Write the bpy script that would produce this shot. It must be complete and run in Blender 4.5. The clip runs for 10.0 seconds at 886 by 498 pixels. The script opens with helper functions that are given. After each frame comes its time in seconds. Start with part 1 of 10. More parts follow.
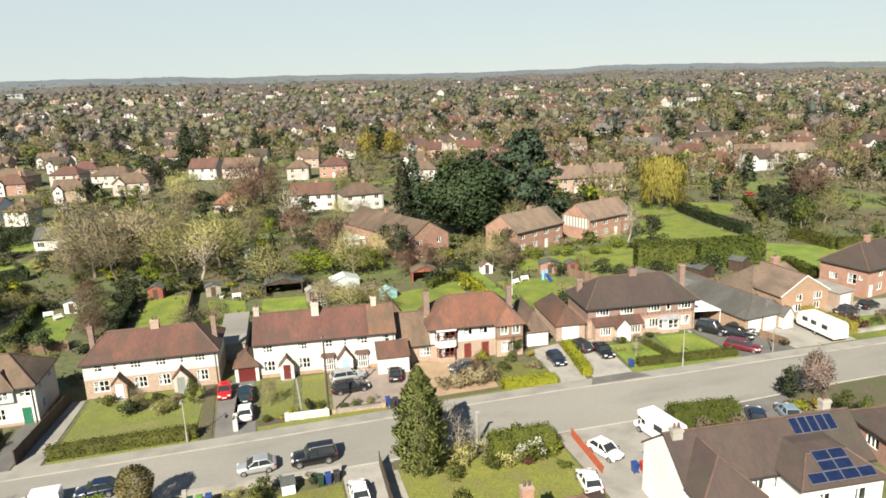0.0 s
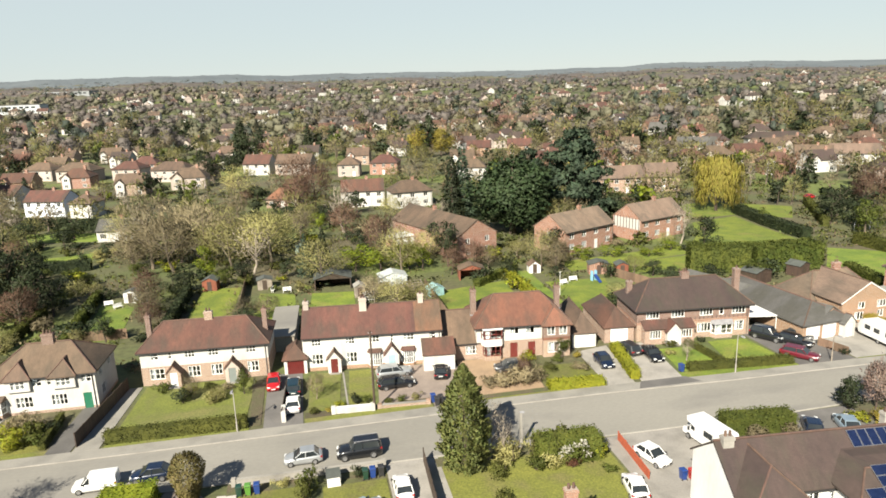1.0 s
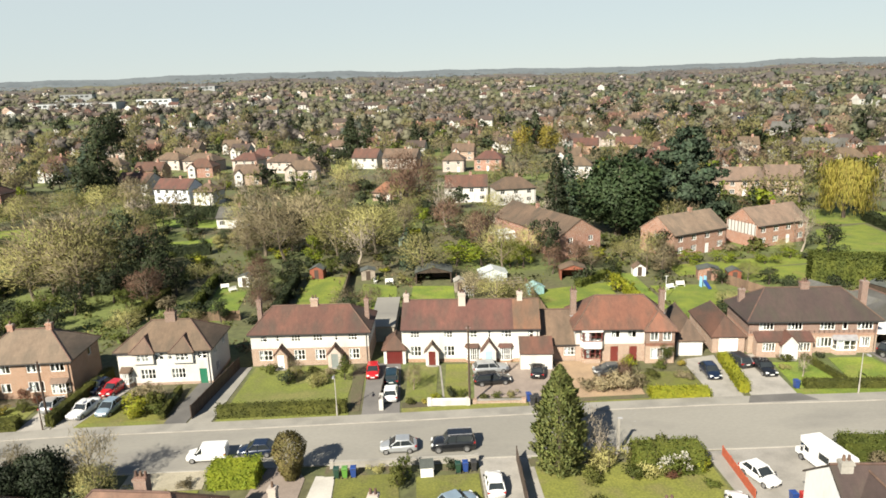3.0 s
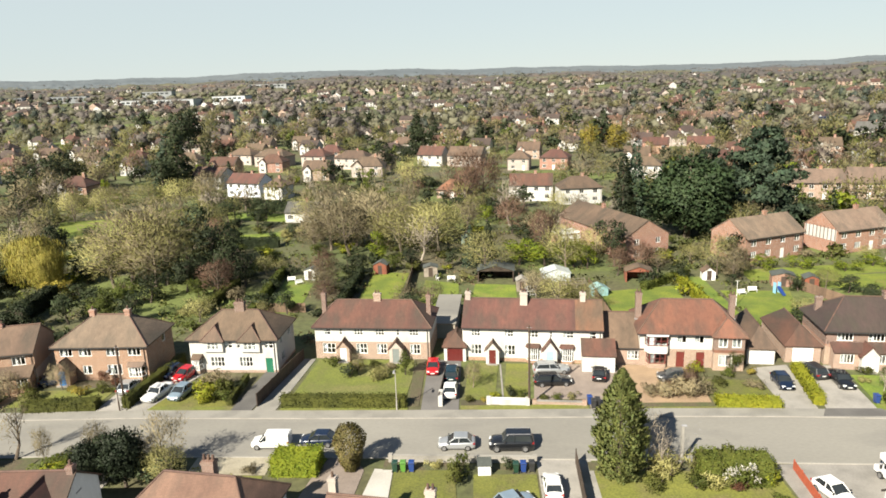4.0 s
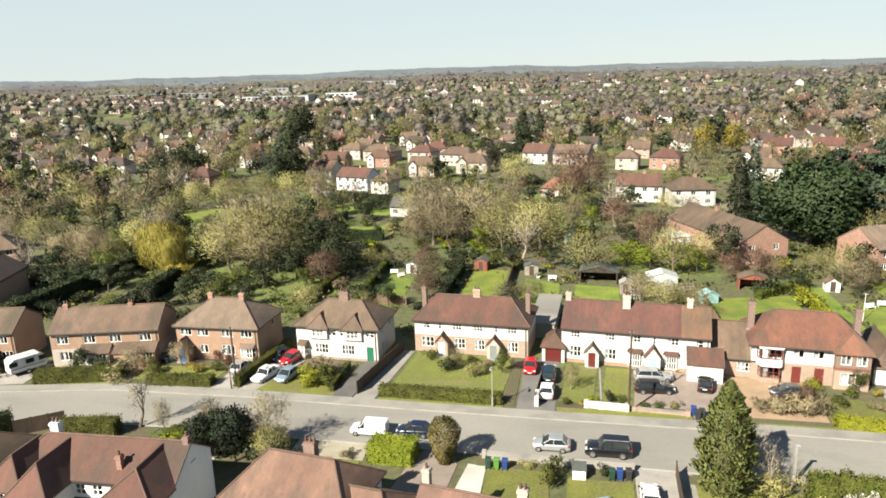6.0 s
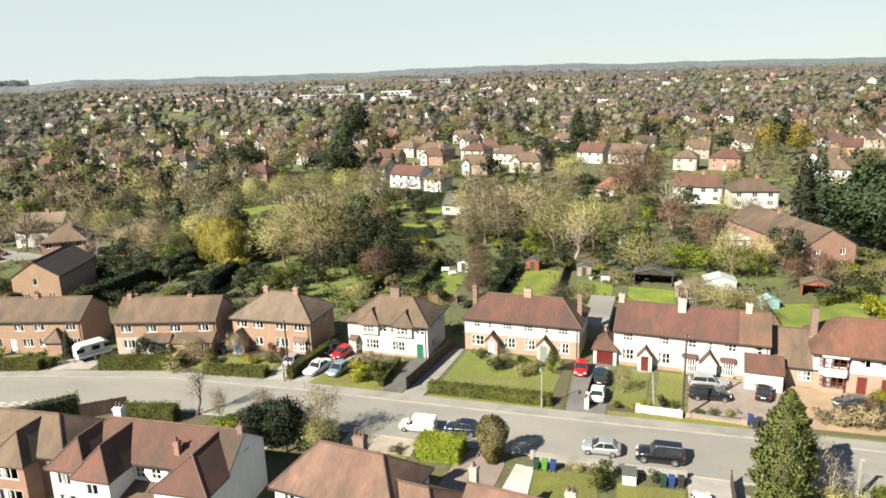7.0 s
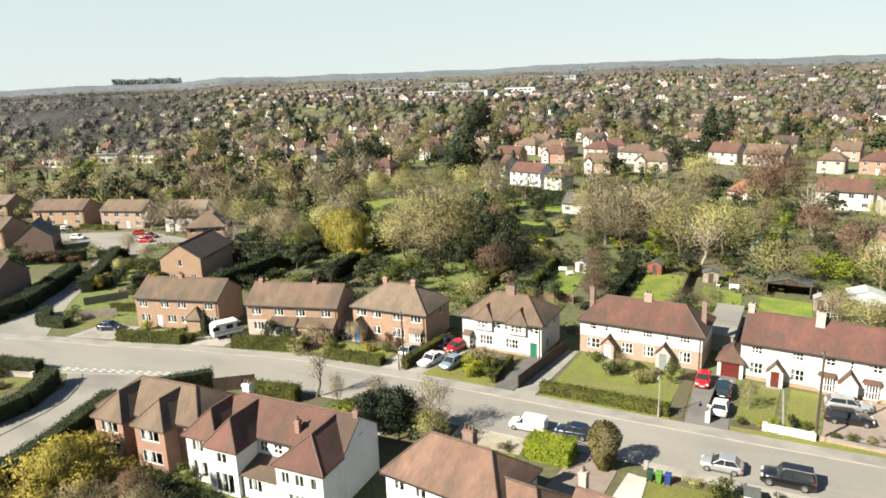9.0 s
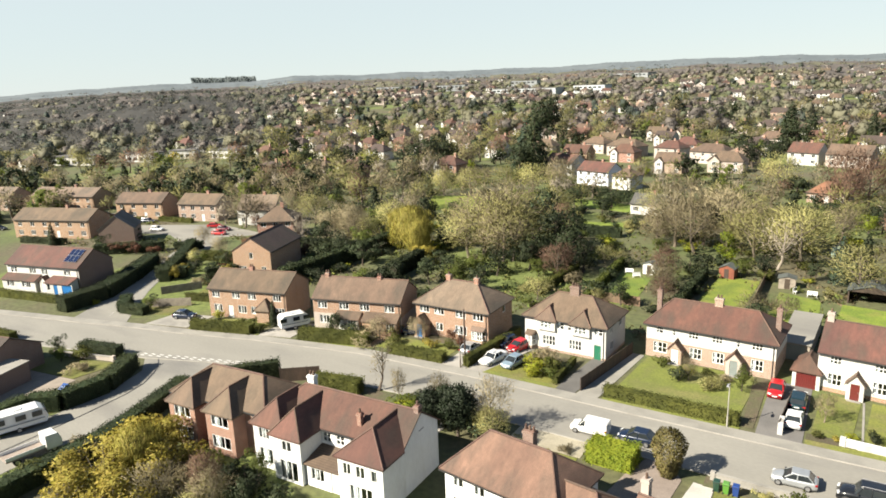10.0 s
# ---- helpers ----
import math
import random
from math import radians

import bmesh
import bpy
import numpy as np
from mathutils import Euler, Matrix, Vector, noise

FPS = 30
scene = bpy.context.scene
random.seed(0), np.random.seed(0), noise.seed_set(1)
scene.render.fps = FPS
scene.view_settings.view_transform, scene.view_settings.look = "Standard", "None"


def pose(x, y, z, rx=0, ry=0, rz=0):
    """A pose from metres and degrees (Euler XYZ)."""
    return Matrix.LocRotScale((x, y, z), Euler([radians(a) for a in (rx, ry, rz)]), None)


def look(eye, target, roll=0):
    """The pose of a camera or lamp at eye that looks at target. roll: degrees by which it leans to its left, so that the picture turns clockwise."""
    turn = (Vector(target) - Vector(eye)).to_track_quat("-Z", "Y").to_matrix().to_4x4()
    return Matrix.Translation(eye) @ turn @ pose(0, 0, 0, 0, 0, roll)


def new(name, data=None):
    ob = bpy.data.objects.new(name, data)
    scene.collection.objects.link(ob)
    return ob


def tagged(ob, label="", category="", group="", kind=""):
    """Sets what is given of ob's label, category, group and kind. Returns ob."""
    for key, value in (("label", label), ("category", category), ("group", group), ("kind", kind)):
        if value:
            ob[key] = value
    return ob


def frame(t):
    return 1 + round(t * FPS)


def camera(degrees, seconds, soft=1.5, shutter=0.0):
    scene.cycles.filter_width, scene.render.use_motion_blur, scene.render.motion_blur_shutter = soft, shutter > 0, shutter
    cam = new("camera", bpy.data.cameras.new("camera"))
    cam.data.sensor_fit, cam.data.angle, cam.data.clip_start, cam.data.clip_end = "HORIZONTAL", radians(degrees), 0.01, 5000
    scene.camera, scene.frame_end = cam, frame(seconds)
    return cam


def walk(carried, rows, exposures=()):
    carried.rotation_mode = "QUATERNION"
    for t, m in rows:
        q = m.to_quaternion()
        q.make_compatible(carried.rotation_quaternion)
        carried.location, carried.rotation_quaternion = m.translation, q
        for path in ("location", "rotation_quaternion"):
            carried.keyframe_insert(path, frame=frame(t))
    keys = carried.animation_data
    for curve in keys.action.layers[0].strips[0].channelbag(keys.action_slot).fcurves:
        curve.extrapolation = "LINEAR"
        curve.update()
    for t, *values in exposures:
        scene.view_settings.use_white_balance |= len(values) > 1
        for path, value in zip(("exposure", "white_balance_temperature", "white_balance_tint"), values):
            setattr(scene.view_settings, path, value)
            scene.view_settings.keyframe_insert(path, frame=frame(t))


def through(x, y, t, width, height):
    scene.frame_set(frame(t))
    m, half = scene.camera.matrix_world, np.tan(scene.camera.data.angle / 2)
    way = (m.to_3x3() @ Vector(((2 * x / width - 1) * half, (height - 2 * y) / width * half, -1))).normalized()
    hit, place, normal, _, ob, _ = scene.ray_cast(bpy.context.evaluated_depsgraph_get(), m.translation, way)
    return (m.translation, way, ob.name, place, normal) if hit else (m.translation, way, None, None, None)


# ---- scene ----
cam = camera(66.5, 10.0, 1.7)
# The drone hovers and pans to its left: seconds, heading in degrees to the left of +y.
EYE = (0.0, 0.0, 36.0)
# seconds, heading in degrees to the left of +y, tilt, lean
PATH = [
    (0.0, -15.35, -13.88, -2.08), (0.5, -13.26, -13.90, -2.04), (1.0, -11.18, -13.90, -2.01), (1.5, -9.08, -13.90, -1.97), (2.0, -6.97, -13.90, -1.91),
    (2.5, -4.69, -13.90, -1.89), (3.0, -2.36, -13.91, -1.88), (3.5, 0.03, -13.92, -1.87), (4.0, 3.12, -13.92, -1.85), (4.5, 4.98, -13.91, -1.85), (5.0, 7.34, -13.91, -1.84), (5.5, 9.66, -13.91, -1.84),
    (6.0, 11.96, -13.90, -1.84), (6.5, 14.24, -13.90, -1.85), (7.0, 16.46, -13.90, -1.86), (7.5, 18.73, -13.89, -1.87), (8.0, 21.06, -13.87, -1.89), (8.5, 23.84, -13.85, -1.93),
    (9.0, 26.67, -13.83, -1.97), (9.5, 28.57, -13.82, -2.01), (10.0, 32.25, -13.81, -2.06),
]


def aim(yaw, tilt):
    a, b = radians(yaw), radians(tilt)
    return (-math.sin(a) * math.cos(b), math.cos(a) * math.cos(b), EYE[2] + math.sin(b))


walk(cam, [(t, look(EYE, aim(yaw, tilt), lean)) for t, yaw, tilt, lean in PATH], [(0.0, 1.48), (2.0, 1.43), (4.5, 1.52), (6.8, 1.62), (10.0, 1.66)])

# ---- light: clear spring sky, sun high behind the camera's left shoulder ----
SUN_FROM = Vector((-0.56, -0.83, 0.0)).normalized()
SUN_HEIGHT = 36.5
world = bpy.data.worlds.new("sky")
scene.world = world
world.use_nodes = True
wn, wl = world.node_tree.nodes, world.node_tree.links
sky = wn.new("ShaderNodeTexSky")
sky.sky_type, sky.sun_disc = "NISHITA", False
sky.sun_elevation = radians(SUN_HEIGHT)
sky.sun_rotation = math.atan2(SUN_FROM.x, SUN_FROM.y)
sky.air_density, sky.dust_density, sky.ozone_density = 1.0, 0.0, 1.6
wn["Background"].inputs["Strength"].default_value = 0.0405
tint = wn.new("ShaderNodeMix")
tint.data_type, tint.blend_type = "RGBA", "MULTIPLY"
tint.inputs[0].default_value, tint.inputs[7].default_value = 1.0, (0.98, 1.0, 1.0, 1)
wl.new(sky.outputs["Color"], tint.inputs[6])
# pale haze where the clear sky is brightest, towards the horizon; blue above
haze, glow, level = wn.new("ShaderNodeMix"), wn.new("ShaderNodeRGBToBW"), wn.new("ShaderNodeMapRange")
haze.data_type = "RGBA"
haze.inputs[7].default_value = (5.95, 6.7, 6.75, 1)
level.interpolation_type = "SMOOTHSTEP"
level.inputs[1].default_value, level.inputs[2].default_value = 2.2, 4.6
level.inputs[3].default_value, level.inputs[4].default_value = 0.05, 0.86
wl.new(sky.outputs["Color"], glow.inputs[0]), wl.new(glow.outputs[0], level.inputs[0])
wl.new(level.outputs[0], haze.inputs[0])
wl.new(tint.outputs[2], haze.inputs[6])
wl.new(haze.outputs[2], wn["Background"].inputs["Color"])

sun_data = bpy.data.lights.new("sun", "SUN")
sun_data.energy, sun_data.angle, sun_data.color = 5.0, radians(0.53), (1.0, 0.92, 0.77)
sun = new("sun", sun_data)
up = math.tan(radians(SUN_HEIGHT))
sun.matrix_world = look((SUN_FROM.x * 200, SUN_FROM.y * 200, up * 200), (0, 0, 0))


# ---- mesh building ----
class Geo:
    """Gathers vertices and faces of one part."""

    def __init__(self):
        self.v, self.f = [], []

    def poly(self, *pts):
        n = len(self.v)
        self.v.extend(tuple(p) for p in pts)
        self.f.append(tuple(range(n, n + len(pts))))
        return self

    def box(self, x0, y0, z0, x1, y1, z1):
        n = len(self.v)
        self.v += [(x0, y0, z0), (x1, y0, z0), (x1, y1, z0), (x0, y1, z0), (x0, y0, z1), (x1, y0, z1), (x1, y1, z1), (x0, y1, z1)]
        self.f += [tuple(n + i for i in q) for q in ((3, 2, 1, 0), (4, 5, 6, 7), (0, 1, 5, 4), (1, 2, 6, 5), (2, 3, 7, 6), (3, 0, 4, 7))]
        return self

    def slab(self, tops, drop):
        """A closed sheet: polygons on top, the same moved by drop below, and a rim round each polygon's free edges."""
        edges = {}
        key = lambda p: tuple(round(c, 4) for c in p)
        for t in tops:
            self.poly(*t)
            self.poly(*[tuple(Vector(p) + Vector(drop)) for p in reversed(t)])
            for a, b in zip(t, t[1:] + t[:1]):
                edges.setdefault(frozenset((key(a), key(b))), []).append((a, b))
        for e in edges.values():
            if len(e) == 1:
                a, b = e[0]
                self.poly(b, a, tuple(Vector(a) + Vector(drop)), tuple(Vector(b) + Vector(drop)))
        return self

    def tube(self, p0, p1, r0, r1=None, n=8, caps=True):
        r1 = r0 if r1 is None else r1
        a, b = Vector(p0), Vector(p1)
        d = (b - a).normalized()
        u = d.orthogonal().normalized()
        w = d.cross(u)
        k = len(self.v)
        for c, r in ((a, r0), (b, r1)):
            for i in range(n):
                s = 2 * math.pi * i / n
                self.v.append(tuple(c + (u * math.cos(s) + w * math.sin(s)) * r))
        for i in range(n):
            j = (i + 1) % n
            self.f.append((k + i, k + j, k + n + j, k + n + i))
        if caps:
            self.f.append(tuple(k + i for i in reversed(range(n))))
            self.f.append(tuple(k + n + i for i in range(n)))
        return self

    def loft(self, rings, cap=True):
        """Skins closed rings of equal length."""
        k, n = len(self.v), len(rings[0])
        for r in rings:
            self.v.extend(tuple(p) for p in r)
        for a in range(len(rings) - 1):
            for i in range(n):
                j = (i + 1) % n
                self.f.append((k + a * n + i, k + a * n + j, k + (a + 1) * n + j, k + (a + 1) * n + i))
        if cap:
            self.f.append(tuple(k + i for i in reversed(range(n))))
            self.f.append(tuple(k + (len(rings) - 1) * n + i for i in range(n)))
        return self

    def moved(self, m):
        self.v = [tuple(m @ Vector(p)) for p in self.v]
        return self

    def add(self, other):
        n = len(self.v)
        self.v += other.v
        self.f += [tuple(i + n for i in q) for q in other.f]
        return self

    def mesh(self, name, material, smooth=False):
        me = bpy.data.meshes.new(name)
        me.from_pydata(self.v, [], self.f)
        if material:
            me.materials.append(material)
        if smooth:
            me.shade_smooth()
        me.update()
        return me


def part(name, geo, material, parent, label="", smooth=False):
    ob = new(name, geo.mesh(name, material, smooth) if isinstance(geo, Geo) else geo)
    ob.parent = parent
    if label:
        ob["label"] = label
    return ob


def thing(name, x, y, turn=0.0, z=0.0, label="", category="", group="", kind=""):
    ob = new(name)
    ob.empty_display_size = 0.5
    ob.matrix_basis = pose(x, y, z, 0, 0, turn)
    return tagged(ob, label, category, group, kind)


def sheet(name, geo, material, label="", category="", kind="", group=""):
    return tagged(new(name, geo.mesh(name, material)), label, category, group, kind)


# ---- materials ----
WEATHERED = 0.76  # outdoor surfaces are duller than fresh samples


def nodes_of(m):
    m.use_nodes = True
    return m.node_tree.nodes, m.node_tree.links, m.node_tree.nodes["Principled BSDF"]


def surface(name, c1, c2, rough=0.8, scale=0.6, fine=12.0, fine_amount=0.25, bump=0.15, by_object=0.0, by_island=0.0, metal=0.0, coat=0.0, stretch=(1, 1, 1), contrast=(0.35, 0.65), dirt=None, dirt_scale=0.25, dirt_cut=(0.55, 0.75)):
    """Two tones mixed by broad noise, fine grain in value and relief, and a shift per object or per piece."""
    c1, c2, dirt = [c and tuple(v * WEATHERED for v in c) for c in (c1, c2, dirt)]
    m = bpy.data.materials.new(name)
    n, l, bsdf = nodes_of(m)
    co, mp = n.new("ShaderNodeTexCoord"), n.new("ShaderNodeMapping")
    mp.inputs["Scale"].default_value = stretch
    l.new(co.outputs["Object"], mp.inputs["Vector"])
    broad, grain = n.new("ShaderNodeTexNoise"), n.new("ShaderNodeTexNoise")
    broad.inputs["Scale"].default_value, broad.inputs["Detail"].default_value = scale, 4
    grain.inputs["Scale"].default_value, grain.inputs["Detail"].default_value = fine, 3
    l.new(mp.outputs[0], broad.inputs["Vector"]), l.new(mp.outputs[0], grain.inputs["Vector"])
    ramp = n.new("ShaderNodeMapRange")
    ramp.inputs[1].default_value, ramp.inputs[2].default_value = contrast
    l.new(broad.outputs["Fac"], ramp.inputs[0])
    mix = n.new("ShaderNodeMix")
    mix.data_type = "RGBA"
    mix.inputs[6].default_value, mix.inputs[7].default_value = (*c1, 1), (*c2, 1)
    l.new(ramp.outputs[0], mix.inputs[0])
    colour = mix.outputs[2]
    if dirt:
        dn, dr, dm = n.new("ShaderNodeTexNoise"), n.new("ShaderNodeMapRange"), n.new("ShaderNodeMix")
        dn.inputs["Scale"].default_value, dn.inputs["Detail"].default_value = dirt_scale, 6
        l.new(mp.outputs[0], dn.inputs["Vector"])
        dr.inputs[1].default_value, dr.inputs[2].default_value = dirt_cut
        l.new(dn.outputs["Fac"], dr.inputs[0])
        dm.data_type = "RGBA"
        dm.inputs[7].default_value = (*dirt, 1)
        l.new(dr.outputs[0], dm.inputs[0]), l.new(colour, dm.inputs[6])
        colour = dm.outputs[2]
    hsv = n.new("ShaderNodeHueSaturation")
    l.new(colour, hsv.inputs["Color"])
    val = n.new("ShaderNodeMapRange")
    val.inputs[1].default_value, val.inputs[2].default_value = 0.25, 0.75
    val.inputs[3].default_value, val.inputs[4].default_value = 1 - fine_amount, 1 + fine_amount
    l.new(grain.outputs["Fac"], val.inputs[0])
    value = val.outputs[0]
    for amount, node, socket in ((by_object, "ShaderNodeObjectInfo", "Random"), (by_island, "ShaderNodeNewGeometry", "Random Per Island")):
        if amount:
            info, r, mul = n.new(node), n.new("ShaderNodeMapRange"), n.new("ShaderNodeMath")
            r.inputs[3].default_value, r.inputs[4].default_value = 1 - amount, 1 + amount
            mul.operation = "MULTIPLY"
            l.new(info.outputs[socket], r.inputs[0])
            l.new(r.outputs[0], mul.inputs[0]), l.new(value, mul.inputs[1])
            value = mul.outputs[0]
            h, hm = n.new("ShaderNodeMapRange"), n.new("ShaderNodeMath")
            hm.operation, hm.inputs[1].default_value = "FRACT", 0.0
            seven = n.new("ShaderNodeMath")
            seven.operation, seven.inputs[1].default_value = "MULTIPLY", 7.31
            l.new(info.outputs[socket], seven.inputs[0]), l.new(seven.outputs[0], hm.inputs[0]), l.new(hm.outputs[0], h.inputs[0])
            h.inputs[3].default_value, h.inputs[4].default_value = 0.5 - amount * 0.06, 0.5 + amount * 0.06
            l.new(h.outputs[0], hsv.inputs["Hue"])
    l.new(value, hsv.inputs["Value"])
    l.new(hsv.outputs["Color"], bsdf.inputs["Base Color"])
    bsdf.inputs["Roughness"].default_value, bsdf.inputs["Metallic"].default_value = rough, metal
    bsdf.inputs["Coat Weight"].default_value = coat
    if bump:
        b = n.new("ShaderNodeBump")
        b.inputs["Strength"].default_value, b.inputs["Distance"].default_value = bump, 0.05
        l.new(grain.outputs["Fac"], b.inputs["Height"]), l.new(b.outputs[0], bsdf.inputs["Normal"])
    return m


def foliage(name, c1, c2, by_object=0.2, by_island=0.35, through=0.35, scale=0.5):
    """Leaves: matt on top, partly letting light through."""
    m = surface(name, c1, c2, rough=0.7, scale=scale, fine=3.0, fine_amount=0.12, bump=0, by_object=by_object, by_island=by_island)
    n, l, bsdf = nodes_of(m)
    out = n["Material Output"]
    tr, mx = n.new("ShaderNodeBsdfTranslucent"), n.new("ShaderNodeMixShader")
    colour = bsdf.inputs["Base Color"].links[0].from_socket
    l.new(colour, tr.inputs["Color"])
    mx.inputs[0].default_value = through
    l.new(bsdf.outputs[0], mx.inputs[1]), l.new(tr.outputs[0], mx.inputs[2])
    l.new(mx.outputs[0], out.inputs["Surface"])
    bsdf.inputs["Specular IOR Level"].default_value = 0.25
    return m


def bonded(name, c1, c2, mortar, bw=0.225, bh=0.075, by_object=0.12, rough=0.85):
    """Brickwork in real courses, on upright walls."""
    m = surface(name, c1, c2, rough=rough, scale=0.8, fine=9, fine_amount=0.2, bump=0.1, by_object=by_object)
    n, l, bsdf = nodes_of(m)
    co, sep, add, com = n.new("ShaderNodeTexCoord"), n.new("ShaderNodeSeparateXYZ"), n.new("ShaderNodeMath"), n.new("ShaderNodeCombineXYZ")
    br, mx = n.new("ShaderNodeTexBrick"), n.new("ShaderNodeMix")
    l.new(co.outputs["Object"], sep.inputs[0])
    l.new(sep.outputs[0], add.inputs[0]), l.new(sep.outputs[1], add.inputs[1])
    l.new(add.outputs[0], com.inputs[0]), l.new(sep.outputs[2], com.inputs[1])
    l.new(com.outputs[0], br.inputs["Vector"])
    br.inputs["Scale"].default_value, br.inputs["Mortar Size"].default_value = 1.0, 0.012
    br.inputs["Brick Width"].default_value, br.inputs["Row Height"].default_value = bw, bh
    br.inputs["Color1"].default_value, br.inputs["Color2"].default_value = (0.75, 0.75, 0.75, 1), (1.15, 1.15, 1.15, 1)
    br.inputs["Mortar"].default_value = (1, 1, 1, 1)
    base = bsdf.inputs["Base Color"].links[0].from_socket
    mul = n.new("ShaderNodeMix")
    mul.data_type, mul.blend_type = "RGBA", "MULTIPLY"
    mul.inputs[0].default_value = 1.0
    l.new(base, mul.inputs[6]), l.new(br.outputs["Color"], mul.inputs[7])
    mx.data_type = "RGBA"
    mx.inputs[7].default_value = (*mortar, 1)
    l.new(br.outputs["Fac"], mx.inputs[0]), l.new(mul.outputs[2], mx.inputs[6])
    l.new(mx.outputs[2], bsdf.inputs["Base Color"])
    return m


def tiled(name, c1, c2, moss, by_object=0.15, course=0.11, width=0.17):
    """Plain clay tiles: courses by height, weathered streaks, moss and soot."""
    m = surface(name, c1, c2, rough=0.85, scale=0.32, fine=3.0, fine_amount=0.14, bump=0.2, by_object=by_object, dirt=moss, dirt_scale=0.55, dirt_cut=(0.42, 0.68), stretch=(1, 0.4, 0.4))
    n, l, bsdf = nodes_of(m)
    co, sep, add, com = n.new("ShaderNodeTexCoord"), n.new("ShaderNodeSeparateXYZ"), n.new("ShaderNodeMath"), n.new("ShaderNodeCombineXYZ")
    br, mul = n.new("ShaderNodeTexBrick"), n.new("ShaderNodeMix")
    l.new(co.outputs["Object"], sep.inputs[0])
    l.new(sep.outputs[0], add.inputs[0]), l.new(sep.outputs[1], add.inputs[1])
    l.new(add.outputs[0], com.inputs[0]), l.new(sep.outputs[2], com.inputs[1])
    l.new(com.outputs[0], br.inputs["Vector"])
    br.inputs["Scale"].default_value, br.inputs["Mortar Size"].default_value = 1.0, 0.012
    br.inputs["Brick Width"].default_value, br.inputs["Row Height"].default_value = width, course * 0.6
    br.inputs["Color1"].default_value, br.inputs["Color2"].default_value = (0.90, 0.89, 0.89, 1), (1.08, 1.07, 1.06, 1)
    br.inputs["Mortar"].default_value = (0.72, 0.72, 0.72, 1)
    base = bsdf.inputs["Base Color"].links[0].from_socket
    mul.data_type, mul.blend_type = "RGBA", "MULTIPLY"
    mul.inputs[0].default_value = 1.0
    l.new(base, mul.inputs[6]), l.new(br.outputs["Color"], mul.inputs[7])
    l.new(mul.outputs[2], bsdf.inputs["Base Color"])
    return m


def glass_pane(name):
    m = bpy.data.materials.new(name)
    n, l, bsdf = nodes_of(m)
    bsdf.inputs["Base Color"].default_value = (0.55, 0.6, 0.62, 1)
    bsdf.inputs["Roughness"].default_value, bsdf.inputs["IOR"].default_value = 0.03, 1.5
    bsdf.inputs["Transmission Weight"].default_value = 1.0
    return m


def paint(name, c, rough=0.3, metal=0.0, coat=0.6, var=0.06):
    return surface(name, c, tuple(v * 0.88 for v in c), rough=rough, scale=1.2, fine=20, fine_amount=var, bump=0, metal=metal, coat=coat)


RENDER_W = surface("white_render", (0.565, 0.555, 0.53), (0.505, 0.495, 0.465), 0.9, 0.4, 5, 0.06, 0.15, by_object=0.05, dirt=(0.39, 0.37, 0.33), dirt_scale=0.7, dirt_cut=(0.54, 0.85), stretch=(1, 1, 0.35))
RENDER_B = surface("blue_white_render", (0.70, 0.74, 0.80), (0.64, 0.68, 0.74), 0.9, 0.4, 5, 0.06, 0.15, by_object=0.03)
RENDER_N = surface("bright_white_render", (0.76, 0.765, 0.76), (0.69, 0.695, 0.69), 0.9, 0.4, 5, 0.06, 0.15, by_object=0.03, dirt=(0.6, 0.58, 0.53), dirt_scale=0.7, dirt_cut=(0.56, 0.88), stretch=(1, 1, 0.35))
CREAM = surface("cream_render", (0.47, 0.405, 0.355), (0.39, 0.335, 0.295), 0.9, 0.4, 5, 0.07, 0.15, by_object=0.14)
BRICK_P = bonded("pale_red_brick", (0.35, 0.22, 0.15), (0.28, 0.17, 0.115), (0.33, 0.29, 0.245))
BRICK_R = bonded("red_brick", (0.33, 0.135, 0.080), (0.25, 0.10, 0.062), (0.29, 0.235, 0.195))
BRICK_O = bonded("orange_brick", (0.335, 0.176, 0.092), (0.262, 0.138, 0.072), (0.31, 0.255, 0.20))
BRICK_D = bonded("dark_brick", (0.20, 0.11, 0.08), (0.155, 0.088, 0.065), (0.22, 0.18, 0.155))
TILE_RB = tiled("red_brown_tiles", (0.142, 0.064, 0.044), (0.090, 0.044, 0.033), (0.070, 0.050, 0.037))
TILE_OR = tiled("orange_red_tiles", (0.225, 0.102, 0.058), (0.165, 0.078, 0.048), (0.105, 0.068, 0.046))
TILE_BR = tiled("brown_tiles", (0.160, 0.108, 0.072), (0.115, 0.078, 0.053), (0.078, 0.060, 0.042))
TILE_DK = tiled("dark_brown_tiles", (0.080, 0.054, 0.046), (0.056, 0.039, 0.035), (0.062, 0.053, 0.038))
TILE_TN = tiled("tan_brown_tiles", (0.225, 0.162, 0.118), (0.175, 0.124, 0.090), (0.120, 0.096, 0.072))
TILE_WE = tiled("weathered_red_tiles", (0.205, 0.120, 0.083), (0.112, 0.062, 0.044), (0.085, 0.060, 0.044))
TILE_GY = tiled("grey_tiles", (0.125, 0.122, 0.115), (0.095, 0.094, 0.088), (0.082, 0.080, 0.066))
HIP_TILE = surface("ridge_tile", (0.135, 0.080, 0.056), (0.092, 0.056, 0.042), 0.85, 1.5, 10, 0.2, 0.1, by_object=0.2)
WOOD_W = paint("white_paint", (0.80, 0.80, 0.78), 0.5, coat=0.1)
OXBLOOD = paint("dark_red_paint", (0.15, 0.028, 0.022), 0.5, coat=0.1)
